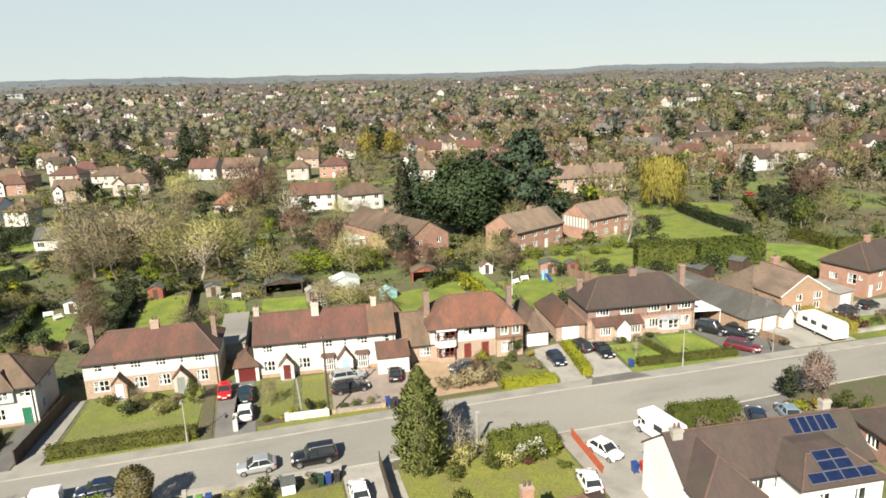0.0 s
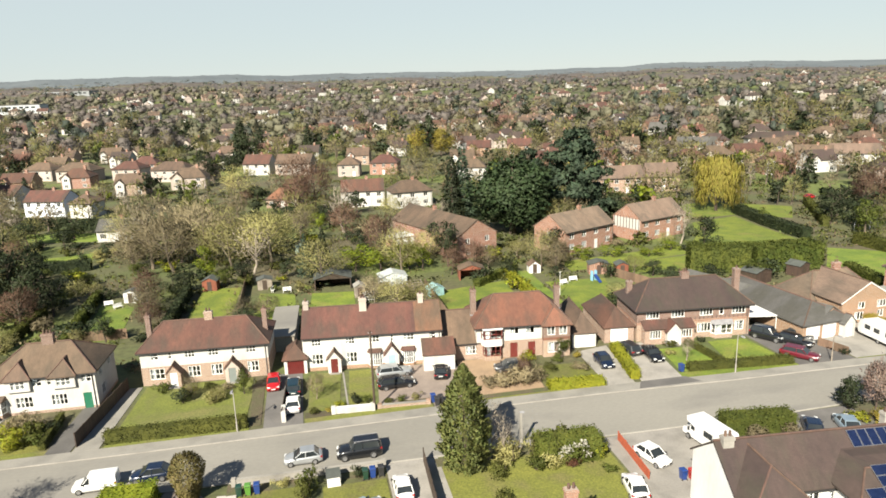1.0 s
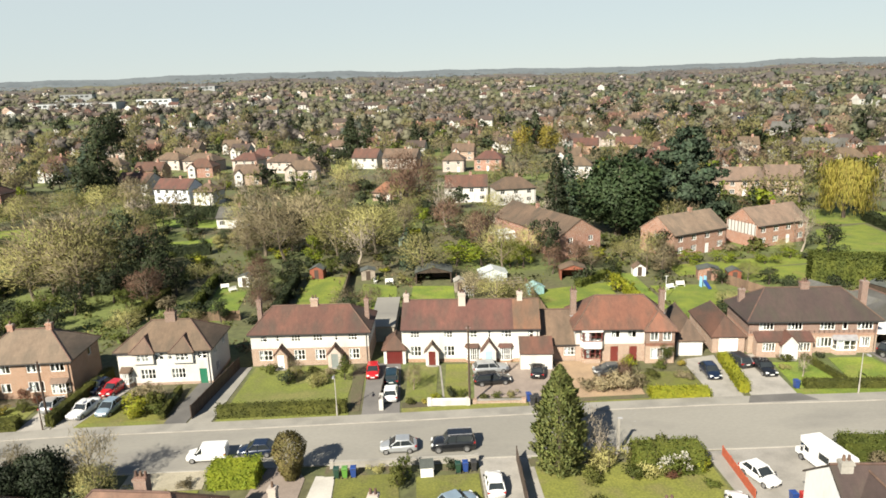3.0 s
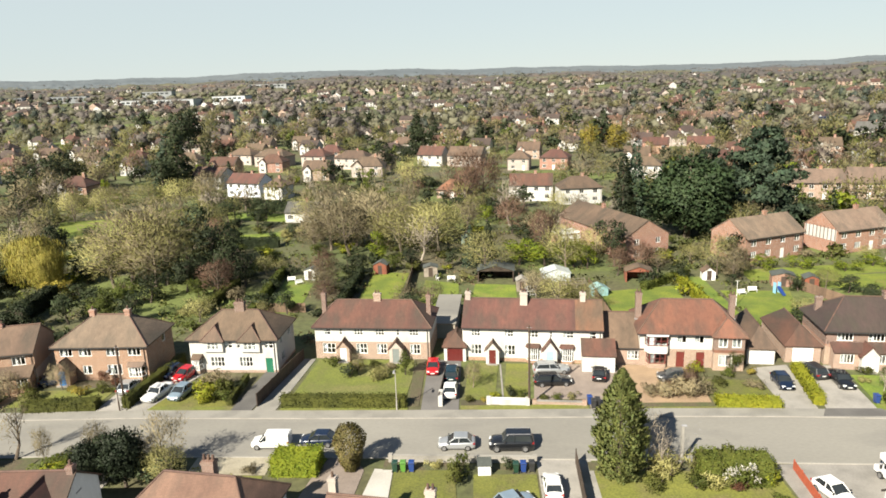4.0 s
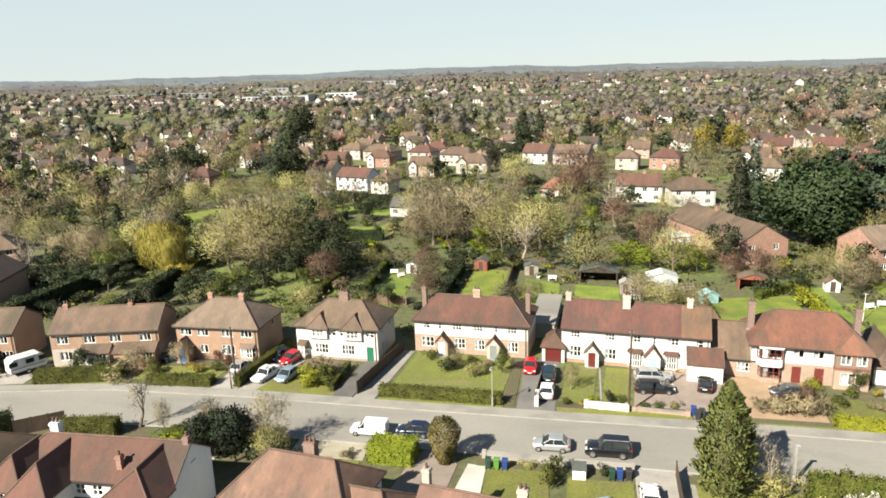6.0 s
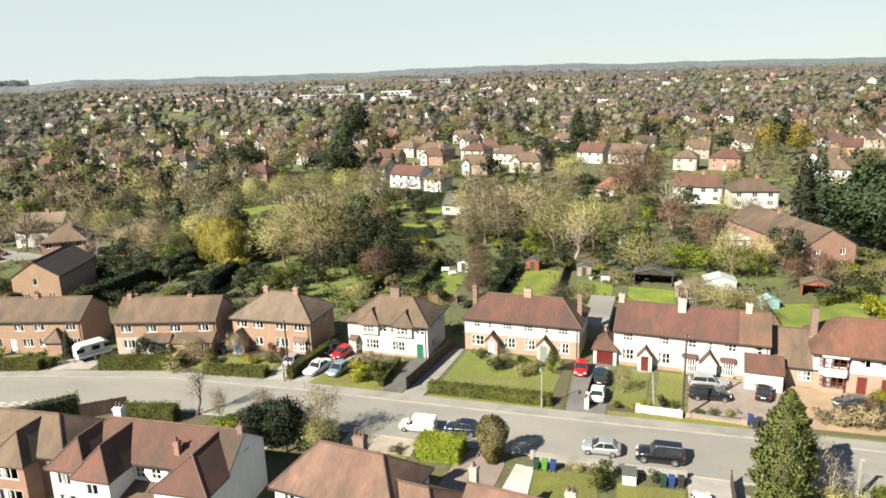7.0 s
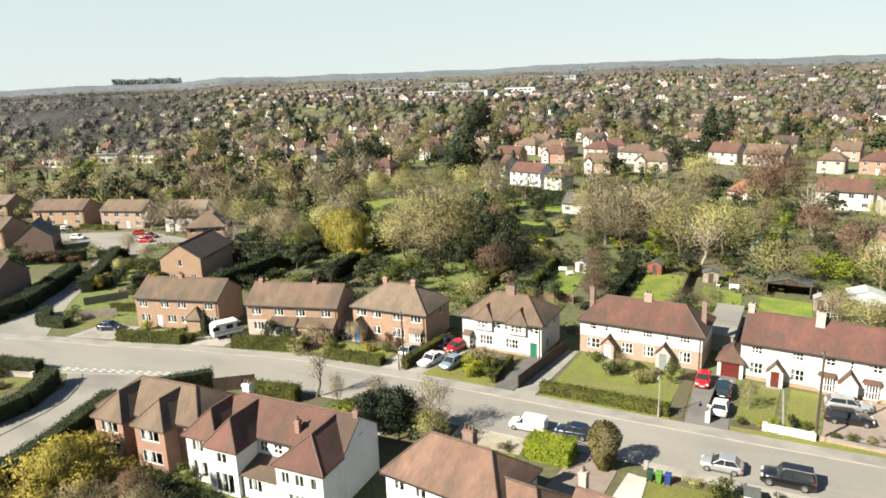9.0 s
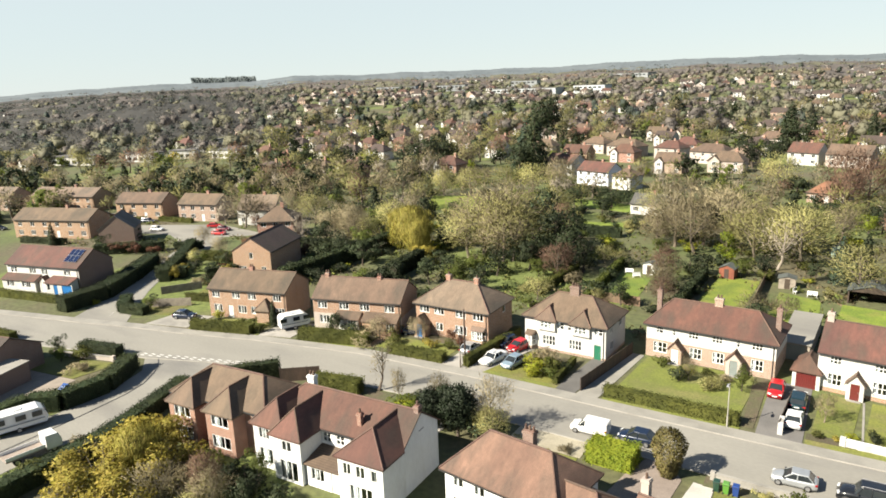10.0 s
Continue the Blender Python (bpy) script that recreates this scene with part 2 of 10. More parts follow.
WOOD_D = surface("dark_stained_wood", (0.045, 0.030, 0.022), (0.07, 0.045, 0.03), 0.7, 2, 14, 0.25, 0.2, by_object=0.2, stretch=(1, 1, 0.2))
WOOD_F = surface("fence_wood", (0.20, 0.135, 0.085), (0.14, 0.095, 0.06), 0.85, 1.2, 14, 0.3, 0.2, by_object=0.25, stretch=(1, 1, 0.15))
WOOD_G = surface("greyed_wood", (0.30, 0.26, 0.21), (0.20, 0.17, 0.14), 0.9, 1.2, 12, 0.25, 0.2, by_object=0.2)
GLASS = glass_pane("window_glass")
CURTAIN = surface("net_curtain", (0.62, 0.62, 0.60), (0.42, 0.42, 0.42), 0.9, 1.5, 10, 0.15, 0, by_object=0.55, stretch=(1, 1, 0.1))
LEAD = surface("lead_flashing", (0.30, 0.30, 0.31), (0.22, 0.22, 0.23), 0.6, 2, 10, 0.15, 0.05)
PLASTIC_K = surface("black_plastic", (0.025, 0.025, 0.027), (0.04, 0.04, 0.04), 0.5, 2, 15, 0.1, 0)
DOORS = {
    "red": paint("dark_red_door_paint", (0.13, 0.018, 0.015), 0.45), "green": paint("green_door_paint", (0.02, 0.16, 0.09), 0.45),
    "blue": paint("blue_door_paint", (0.02, 0.16, 0.42), 0.45), "pale": paint("pale_blue_door_paint", (0.36, 0.52, 0.58), 0.45),
    "white": WOOD_W, "grey": paint("grey_door_paint", (0.22, 0.25, 0.24), 0.45), "brown": WOOD_D,
}
ASPHALT = surface("worn_asphalt", (0.266, 0.254, 0.222), (0.230, 0.220, 0.193), 0.9, 0.12, 6, 0.08, 0.1, dirt=(0.165, 0.158, 0.146), dirt_scale=0.16, dirt_cut=(0.5, 0.75), stretch=(0.35, 1, 1))
ASPHALT_D = surface("dark_tarmac", (0.105, 0.100, 0.095), (0.14, 0.133, 0.125), 0.9, 0.35, 8, 0.12, 0.1, by_object=0.2)
PAVE = surface("footway_asphalt", (0.285, 0.272, 0.240), (0.240, 0.230, 0.204), 0.9, 0.3, 8, 0.1, 0.1, dirt=(0.185, 0.178, 0.160), dirt_scale=0.3, dirt_cut=(0.5, 0.8))
CONCRETE = surface("concrete", (0.330, 0.312, 0.280), (0.270, 0.255, 0.228), 0.9, 0.4, 8, 0.12, 0.1, by_object=0.12, dirt=(0.205, 0.195, 0.175), dirt_scale=0.4, dirt_cut=(0.52, 0.8))
PALE_SLAB = surface("pale_concrete_slab", (0.52, 0.50, 0.455), (0.44, 0.42, 0.38), 0.9, 0.4, 8, 0.1, 0.1, dirt=(0.36, 0.34, 0.30), dirt_scale=0.4, dirt_cut=(0.55, 0.85))
SAND = surface("sandy_hardstanding", (0.37, 0.335, 0.25), (0.31, 0.28, 0.21), 0.95, 0.5, 9, 0.2, 0.15, dirt=(0.24, 0.21, 0.14), dirt_scale=0.4, dirt_cut=(0.5, 0.8))
GRAVEL = surface("gravel", (0.40, 0.285, 0.175), (0.31, 0.22, 0.14), 0.95, 0.5, 14, 0.3, 0.3, by_object=0.1)
BLOCKS = surface("block_paving", (0.275, 0.228, 0.190), (0.215, 0.178, 0.148), 0.9, 0.6, 10, 0.2, 0.2, by_object=0.15)
ROADLINE = surface("road_marking", (0.62, 0.61, 0.58), (0.42, 0.41, 0.39), 0.8, 2.5, 10, 0.15, 0)
GRASS = surface("lawn_grass", (0.175, 0.215, 0.022), (0.105, 0.150, 0.016), 0.9, 0.30, 5, 0.35, 0.25, by_object=0.2, dirt=(0.205, 0.185, 0.048), dirt_scale=0.22, dirt_cut=(0.55, 0.8))
GRASS_DULL = surface("front_lawn_grass", (0.165, 0.175, 0.030), (0.108, 0.126, 0.021), 0.9, 0.30, 5, 0.35, 0.25, by_object=0.2, dirt=(0.180, 0.160, 0.056), dirt_scale=0.3, dirt_cut=(0.48, 0.72))
SOIL = surface("garden_bed", (0.095, 0.075, 0.045), (0.075, 0.082, 0.032), 0.95, 0.5, 7, 0.35, 0.3, by_object=0.15)
LAND = surface("rough_ground", (0.084, 0.106, 0.030), (0.100, 0.086, 0.046), 0.95, 0.05, 1.2, 0.35, 0.3, dirt=(0.122, 0.152, 0.034), dirt_scale=0.022, dirt_cut=(0.54, 0.60))
BARK = surface("bark", (0.105, 0.080, 0.058), (0.070, 0.055, 0.042), 0.95, 1.5, 12, 0.3, 0.2, by_object=0.3)
BARK_GREY = surface("grey_bark", (0.19, 0.155, 0.112), (0.125, 0.102, 0.075), 0.9, 1.5, 12, 0.3, 0.2, by_object=0.25)
BARK_PALE = surface("pale_bark", (0.36, 0.31, 0.25), (0.26, 0.22, 0.18), 0.9, 2.0, 12, 0.3, 0.1, by_object=0.2)
TWIG = foliage("bare_twigs", (0.400, 0.335, 0.205), (0.265, 0.230, 0.135), 0.42, 0.06, 0.45)
TWIG_PALE = foliage("pale_birch_twigs", (0.47, 0.41, 0.32), (0.34, 0.29, 0.22), 0.2, 0.06, 0.3)
TWIG_OLIVE = foliage("budding_twigs", (0.480, 0.445, 0.185), (0.320, 0.310, 0.120), 0.38, 0.06, 0.48)
TWIG_RED = foliage("reddish_twigs", (0.250, 0.155, 0.105), (0.175, 0.110, 0.078), 0.3, 0.12, 0.45)
LEAF = foliage("green_leaves", (0.150, 0.176, 0.036), (0.095, 0.122, 0.028), 0.3, 0.25, 0.45)
LEAF_MID = foliage("mid_green_leaves", (0.205, 0.240, 0.050), (0.130, 0.165, 0.036), 0.15, 0.35, 0.45)
LEAF_BRIGHT = foliage("fresh_leaves", (0.260, 0.310, 0.028), (0.180, 0.235, 0.024), 0.15, 0.35)
LEAF_DARK = foliage("evergreen_leaves", (0.046, 0.060, 0.024), (0.030, 0.042, 0.019), 0.35, 0.4, 0.25)
LEAF_CEDAR = foliage("cedar_needles", (0.052, 0.078, 0.044), (0.034, 0.054, 0.034), 0.2, 0.4, 0.25)
LEAF_CYPRESS = foliage("cypress_sprays", (0.172, 0.192, 0.056), (0.092, 0.108, 0.034), 0.1, 0.4, 0.3)
LEAF_BRONZE = foliage("bronze_olive_leaves", (0.205, 0.170, 0.062), (0.135, 0.118, 0.042), 0.1, 0.3, 0.35)
LEAF_GOLD = foliage("golden_leaves", (0.410, 0.335, 0.062), (0.280, 0.236, 0.046), 0.15, 0.2)
LEAF_WILLOW = foliage("willow_strands", (0.385, 0.335, 0.070), (0.275, 0.245, 0.054), 0.12, 0.3)
LEAF_HEDGE = foliage("hedge_leaves", (0.118, 0.126, 0.028), (0.074, 0.084, 0.020), 0.25, 0.2, 0.35)
LEAF_LIME = foliage("lime_hedge_leaves", (0.340, 0.350, 0.030), (0.240, 0.265, 0.026), 0.12, 0.35)
BLOSSOM = foliage("pink_blossom", (0.38, 0.28, 0.235), (0.26, 0.185, 0.15), 0.1, 0.3)
BLOSSOM_W = foliage("white_blossom", (0.62, 0.60, 0.52), (0.5, 0.48, 0.40), 0.1, 0.3)
LEAF_RED = foliage("russet_leaves", (0.150, 0.070, 0.040), (0.11, 0.05, 0.03), 0.15, 0.35)
# Far crowns: greyer, bluer leaf tones, with aerial haze mixed into the colour.
FAR_BARE = foliage("hazed_bare_crowns", (0.222, 0.196, 0.176), (0.184, 0.164, 0.150), 0.0, 0.0, 0.4, 0.012)
FAR_OLIVE = foliage("hazed_budding_crowns", (0.250, 0.240, 0.160), (0.210, 0.204, 0.140), 0.0, 0.0, 0.4, 0.012)
FAR_GREEN = foliage("hazed_leafy_crowns", (0.155, 0.172, 0.104), (0.114, 0.130, 0.082), 0.0, 0.0, 0.35, 0.02)
FAR_DARK = foliage("hazed_evergreen_crowns", (0.086, 0.102, 0.080), (0.060, 0.076, 0.062), 0.0, 0.0, 0.25, 0.02)
LEAF_YEW = foliage("yew_leaves", (0.044, 0.070, 0.026), (0.030, 0.050, 0.020), 0.1, 0.3, 0.2)
# Yew leaves at half tone; the shade on this group is coloured in.
LEAF_YEW_SHADED = foliage("shaded_yew_leaves", (0.020, 0.030, 0.013), (0.013, 0.021, 0.010), 0.1, 0.3, 0.1)
BRUSH = foliage("undergrowth_leaves", (0.160, 0.178, 0.046), (0.098, 0.116, 0.034), 0.0, 0.5, 0.35)
BRUSH_DRY = foliage("dry_undergrowth", (0.225, 0.180, 0.100), (0.150, 0.122, 0.070), 0.0, 0.4, 0.3)
# Pale blue-grey: distance haze is put into the ridge woods' base colour.
RIDGE_HAZED = foliage("hazed_ridge_woodland", (0.200, 0.226, 0.236), (0.160, 0.184, 0.196), 0.0, 0.0, 0.2, 0.004)
# Hillside crowns greyed towards blue, so haze sits in the base colour.
WEST_BARE = foliage("hazed_hillside_crowns", (0.138, 0.132, 0.118), (0.110, 0.107, 0.098), 0.0, 0.0, 0.45, 0.008)


# ---- houses ----
def wall_run(g, a, b, z0, z1, holes, t=0.25):
    """Wall along x from a to b, outer face at y = 0, with real openings; one closed skin."""
    clip = lambda v, lo, hi: min(max(v, lo), hi)
    xs = sorted({a, b, *(round(clip(v, a, b), 4) for h in holes for v in h[:2])})
    zs = sorted({z0, z1, *(round(clip(v, z0, z1), 4) for h in holes for v in h[2:4])})
    full = lambda i, j: 0 <= i < len(xs) - 1 and 0 <= j < len(zs) - 1 and not any(h[0] < (xs[i] + xs[i + 1]) / 2 < h[1] and h[2] < (zs[j] + zs[j + 1]) / 2 < h[3] for h in holes)
    seen, n0 = {}, len(g.v)

    def at(i, j, k):
        if (i, j, k) not in seen:
            seen[i, j, k] = len(g.v)
            g.v.append((xs[i], t * k, zs[j]))
        return seen[i, j, k]

    for i in range(len(xs) - 1):
        for j in range(len(zs) - 1):
            if not full(i, j):
                continue
            g.f.append((at(i, j, 0), at(i + 1, j, 0), at(i + 1, j + 1, 0), at(i, j + 1, 0)))
            g.f.append((at(i, j + 1, 1), at(i + 1, j + 1, 1), at(i + 1, j, 1), at(i, j, 1)))
            for di, dj, p, q in ((-1, 0, (i, j + 1), (i, j)), (1, 0, (i + 1, j), (i + 1, j + 1)), (0, -1, (i, j), (i + 1, j)), (0, 1, (i + 1, j + 1), (i, j + 1))):
                if not full(i + di, j + dj):
                    g.f.append((at(*q, 0), at(*p, 0), at(*p, 1), at(*q, 1)))


WINDOWS = {}


def window(parent, m, w, h, cols=2, rows=2, curtain=0.0, frame_mat=None, name="window"):
    """A casement set back in its opening: frame with glazing bars, glass, net curtains."""
    frame_mat = frame_mat or WOOD_W
    key = (round(w, 2), round(h, 2), cols, rows, frame_mat.name)
    if key not in WINDOWS:
        g, b = Geo(), 0.085
        cw, rh = (w - b) / cols, (h - b) / rows
        wall_run(g, 0, w, 0, h, [(b + i * cw, (i + 1) * cw, b * (1 if j == 0 else 0.55) + j * rh, (j + 1) * rh) for i in range(cols) for j in range(rows)], 0.09)
        g.moved(pose(0, 0.04, 0))
        p = Geo().box(b, 0.10, b, w - b, 0.115, h - b)
        c = Geo().box(0.05, 0.26, 0.05, w * 0.42, 0.30, h - 0.05)
        WINDOWS[key] = (g.mesh(name, frame_mat), p.mesh("pane", GLASS), c.mesh("curtain", CURTAIN))
    g, p, c = WINDOWS[key]
    ob = part(name, g, None, parent)
    ob.matrix_basis = m
    part("pane", p, None, ob).visible_shadow = False
    if curtain:
        part("curtain", c, None, ob)
    return ob


def door(parent, m, w, h, material, glazed=False):
    g = Geo().box(0, 0.06, 0, w, 0.12, h)
    for z0, z1 in ((0.15, 0.85), (1.0, h - 0.12)):
        for i in range(2):
            x0 = 0.1 + i * (w - 0.1) / 2
            g.box(x0, 0.045, z0, x0 + (w - 0.3) / 2, 0.06, z1)
    ob = part("door", g, material, parent)
    ob.matrix_basis = m
    f = Geo().box(-0.08, 0.02, 0, 0, 0.14, h + 0.08).box(w, 0.02, 0, w + 0.08, 0.14, h + 0.08).box(0, 0.02, h, w, 0.14, h + 0.08)
    part("door_frame", f, WOOD_W, ob)
    part("handle", Geo().box(w - 0.14, 0.0, 1.0, w - 0.09, 0.05, 1.12), LEAD, ob)
    return ob


FOOT = []


class House:
    def __init__(self, label, x, y, turn, w, d, eave, rise, roof="hip", tiles=None, bands=None, hip=(1.0, 1.0), over=0.4, category="house", name="house", group="", z=0.0):
        self.root = thing(name, x, y, turn, z, label, category, group)
        ca, sa = math.cos(radians(turn)), math.sin(radians(turn))
        FOOT.append((x - sa * d / 2, y + ca * d / 2, ca, sa, w / 2 + 2.2, d / 2 + 2.6))
        self.w, self.d, self.eave, self.rise, self.kind, self.over, self.hip = w, d, eave, rise, roof, over, hip
        self.tiles, self.bands = tiles or TILE_RB, bands or [(0, eave, RENDER_W)]
        self.slope = rise / (d / 2)
        self.holes = {"front": [], "right": [], "left": [], "back": []}
        self.sides = {"front": (pose(-w / 2, 0, 0), w), "right": (pose(w / 2, 0, 0, 0, 0, 90), d), "back": (pose(w / 2, d, 0, 0, 0, 180), w), "left": (pose(-w / 2, d, 0, 0, 0, -90), d)}

    def win(self, side, x, z, w, h, cols=2, rows=2, curtain=1, frame_mat=None):
        self.holes[side].append((x - w / 2, x + w / 2, z, z + h))
        window(self.root, self.sides[side][0] @ pose(x - w / 2, 0, z), w, h, cols, rows, curtain, frame_mat)
        return self

    def door(self, side, x, w, h, material):
        self.holes[side].append((x - w / 2, x + w / 2, 0, h))
        door(self.root, self.sides[side][0] @ pose(x - w / 2, 0, 0), w, h, material)
        return self

    def walls(self):
        t = 0.25
        for side, (m, length) in self.sides.items():
            for z0, z1, material in self.bands:
                g = Geo()
                a, b = (0, length) if side in ("front", "back") else (t, length - t)
                wall_run(g, a, b, z0, z1, self.holes[side], t)
                part("wall", g.moved(m), material, self.root)
        if self.kind == "gable":
            for s, k in ((-1, 0), (1, 1)):
                if self.hip[k] == 0:
                    x0, x1 = s * self.w / 2, s * (self.w / 2 - t)
                    tri = [(0.02, self.eave), (self.d - 0.02, self.eave), (self.d / 2, self.eave + self.rise - 0.12)]
                    g = Geo().loft([[(x, y, z) for y, z in tri] for x in (x0, x1)])
                    part("gable", g, self.bands[-1][2], self.root)
        part("floor_slab", Geo().box(-self.w / 2 + t, t, 0.0, self.w / 2 - t, self.d - t, 0.12), CONCRETE, self.root)
        return self

    def roof(self, ridge_caps=True):
        w, d, o, s = self.w, self.d, self.over, self.slope
        ez, top = self.eave - o * s + 0.1, self.eave + self.rise + 0.1
        A, B, C, D = (-w / 2 - o, -o, ez), (w / 2 + o, -o, ez), (w / 2 + o, d + o, ez), (-w / 2 - o, d + o, ez)
        hl, hr = self.hip
        xl = -w / 2 + d / 2 * hl if hl else -w / 2 - 0.12
        xr = w / 2 - d / 2 * hr if hr else w / 2 + 0.12
        if not hl:
            A, D = (xl, A[1], ez), (xl, D[1], ez)
        if not hr:
            B, C = (xr, B[1], ez), (xr, C[1], ez)
        R1, R2 = (xl, d / 2, top), (xr, d / 2, top)
        tops = [[A, B, R2, R1], [C, D, R1, R2]]
        if hl:
            tops.append([D, A, R1])
        if hr:
            tops.append([B, C, R2])
        r = part("roof", Geo().slab(tops, (0, 0, -0.16)), self.tiles, self.root)
        if ridge_caps:
            part("ridge_tiles", Geo().tube(R1, R2, 0.11, n=6), HIP_TILE, r)
            for p, q, on in ((A, R1, hl), (D, R1, hl), (B, R2, hr), (C, R2, hr)):
                if on:
                    part("hip_tiles", Geo().tube(p, q, 0.085, n=6), HIP_TILE, r)
        part("gutter", Geo().box(A[0], -o - 0.1, ez - 0.22, B[0], -o + 0.01, ez - 0.1), PLASTIC_K, r)
        part("ceiling", Geo().box(-w / 2 + 0.25, 0.25, self.eave - 0.2, w / 2 - 0.25, d - 0.25, self.eave - 0.1), CONCRETE, self.root)
        part("downpipe", Geo().tube((w / 2 - 0.3, -0.09, 0.05), (w / 2 - 0.3, -0.09, self.eave - 0.15), 0.045, n=6), PLASTIC_K, self.root)
        return self

    def wing(self, x, w, proj, eave, rise, kind="hip", bands=None, tiles=None, holes=(), side="front"):
        """A projecting bay with its own roof, whose ridge runs back into the main slope."""
        m = self.sides[side][0] @ pose(x, 0, 0)
        s, o, t = rise / (w / 2), 0.3, 0.22
        body = thing("wing", 0, 0)
        body.parent, body.matrix_basis = self.root, m
        for z0, z1, material in bands or [(0, eave, self.bands[-1][2])]:
            g = Geo()
            wall_run(g, -w / 2, w / 2, z0, z1, [h[:4] for h in holes], t)
            g.moved(pose(0, -proj, 0))
            part("wall", g, material, body)
            part("wall", Geo().box(-w / 2, -proj + t, z0, -w / 2 + t, 0, z1), material, body)
            part("wall", Geo().box(w / 2 - t, -proj + t, z0, w / 2, 0, z1), material, body)
        for x0, x1, z0, z1, cols, rows in holes:
            window(body, pose(x0, -proj, z0), x1 - x0, z1 - z0, cols, rows, 1)
        ez, top = eave - o * s + 0.08, eave + rise + 0.08
        back = max((top - self.eave - 0.1) / self.slope, 0.2)
        low = max((ez - self.eave - 0.1) / self.slope, -self.over)
        inset = w / 2 * 0.9 if kind == "hip" else -0.1
        A, B = (-w / 2 - o, -proj - (o if kind == "hip" else 0.1), ez), (w / 2 + o, -proj - (o if kind == "hip" else 0.1), ez)
        P, Q = (0, -proj + inset, top), (0, back, top)
        tops = [[(A[0], low, ez), A, P, Q], [B, (B[0], low, ez), Q, P]]
        if kind == "hip":
            tops.append([A, B, P])
        else:
            g = Geo().loft([[(-w / 2, yy, eave), (w / 2, yy, eave), (0, yy, top - 0.2)] for yy in (-proj, -proj + t)])
            part("gable", g, (bands or [(0, 0, self.bands[-1][2])])[-1][2], body)
        r = part("roof", Geo().slab(tops, (0, 0, -0.14)), tiles or self.tiles, body)
        part("ridge_tiles", Geo().tube(P, Q, 0.1, n=6), HIP_TILE, body)
        if kind == "hip":
            for e in (A, B):
                part("hip_tiles", Geo().tube(e, P, 0.08, n=6), HIP_TILE, body)
        else:
            for e, side_x in ((A, -1), (B, 1)):
                n = Geo().loft([[(e[0], A[1] - 0.03, e[2] - 0.16), (0, A[1] - 0.03, top - 0.16), (0, A[1] - 0.03, top + 0.02), (e[0], A[1] - 0.03, e[2] + 0.02)], [(e[0], A[1], e[2] - 0.16), (0, A[1], top - 0.16), (0, A[1], top + 0.02), (e[0], A[1], e[2] + 0.02)]])
                part("bargeboard", n, WOOD_W, body)
        return self

    def chimney(self, x, y, top, w=0.95, d=0.6, base=None, pots=2, material=None):
        base = self.eave if base is None else base
        material = material or BRICK_R
        g = Geo().box(x - w / 2, y - d / 2, base, x + w / 2, y + d / 2, top - 0.3)
        g.box(x - w / 2 - 0.06, y - d / 2 - 0.06, top - 0.3, x + w / 2 + 0.06, y + d / 2 + 0.06, top - 0.08)
        g.box(x - w / 2, y - d / 2, top - 0.08, x + w / 2, y + d / 2, top)
        c = part("chimney", g, material, self.root)
        for i in range(pots):
            px = x + (i - (pots - 1) / 2) * 0.38
            part("chimney_pot", Geo().tube((px, y, top - 0.02), (px, y, top + 0.42), 0.13, 0.1, 8), HIP_TILE, c)
        part("flashing", Geo().box(x - w / 2 - 0.08, y - d / 2 - 0.08, base + 0.2, x + w / 2 + 0.08, y + d / 2 + 0.08, base + 0.32), LEAD, c)
        return self

    def porch(self, x, door_mat, w=1.7, proj=1.1, h=2.15, rise=0.95, wall=None, tiles=None, side="front", closed=True):
        m = self.sides[side][0] @ pose(x, 0, 0)
        p = thing("porch", 0, 0)
        p.parent, p.matrix_basis = self.root, m
        g = Geo()
        if closed:
            wall_run(g, -w / 2, w / 2, 0, h, [(-0.45, 0.45, 0, 2.02)], 0.18)
            g.moved(pose(0, -proj, 0))
            for xa in (-w / 2, w / 2 - 0.18):
                part("wall", Geo().box(xa, -proj + 0.18, 0, xa + 0.18, -0.01, h), wall or self.bands[0][2], p)
            door(p, pose(-0.45, -proj, 0), 0.9, 2.02, door_mat)
        else:
            g.box(-w / 2, -proj, 0, -w / 2 + 0.14, -proj + 0.14, h).box(w / 2 - 0.14, -proj, 0, w / 2, -proj + 0.14, h)
            door(p, pose(-0.45, -0.1, 0), 0.9, 2.02, door_mat)
        part("gable", Geo().loft([[(-w / 2, yy, h), (w / 2, yy, h), (0, yy, h + rise - 0.15)] for yy in (-proj, -proj + 0.16)]), wall or self.bands[0][2], p)
        part("wall", g, wall or self.bands[0][2], p)
        o = 0.22
        ez = h - o * rise / (w / 2)
        tops = [[(-w / 2 - o, -0.02, ez), (-w / 2 - o, -proj - 0.15, ez), (0, -proj - 0.15, h + rise), (0, -0.02, h + rise)], [(w / 2 + o, -proj - 0.15, ez), (w / 2 + o, -0.02, ez), (0, -0.02, h + rise), (0, -proj - 0.15, h + rise)]]
        part("roof", Geo().slab(tops, (0, 0, -0.12)), tiles or self.tiles, p)
        part("ridge_tiles", Geo().tube((0, -proj - 0.15, h + rise), (0, -0.02, h + rise), 0.08, n=6), HIP_TILE, p)
        part("doorstep", Geo().box(-0.7, -proj - 0.4, 0, 0.7, -proj - 0.01, 0.13), CONCRETE, p)
        return self

    def bay(self, x, w, z, h, proj=0.65, roofed=True, cols=4, frame_mat=None, base=None, tiles=None, side="front"):
        """A splayed bay window on a low plinth."""
        m = self.sides[side][0] @ pose(x, 0, 0)
        b = thing("bay_window", 0, 0)
        b.parent, b.matrix_basis = self.root, m
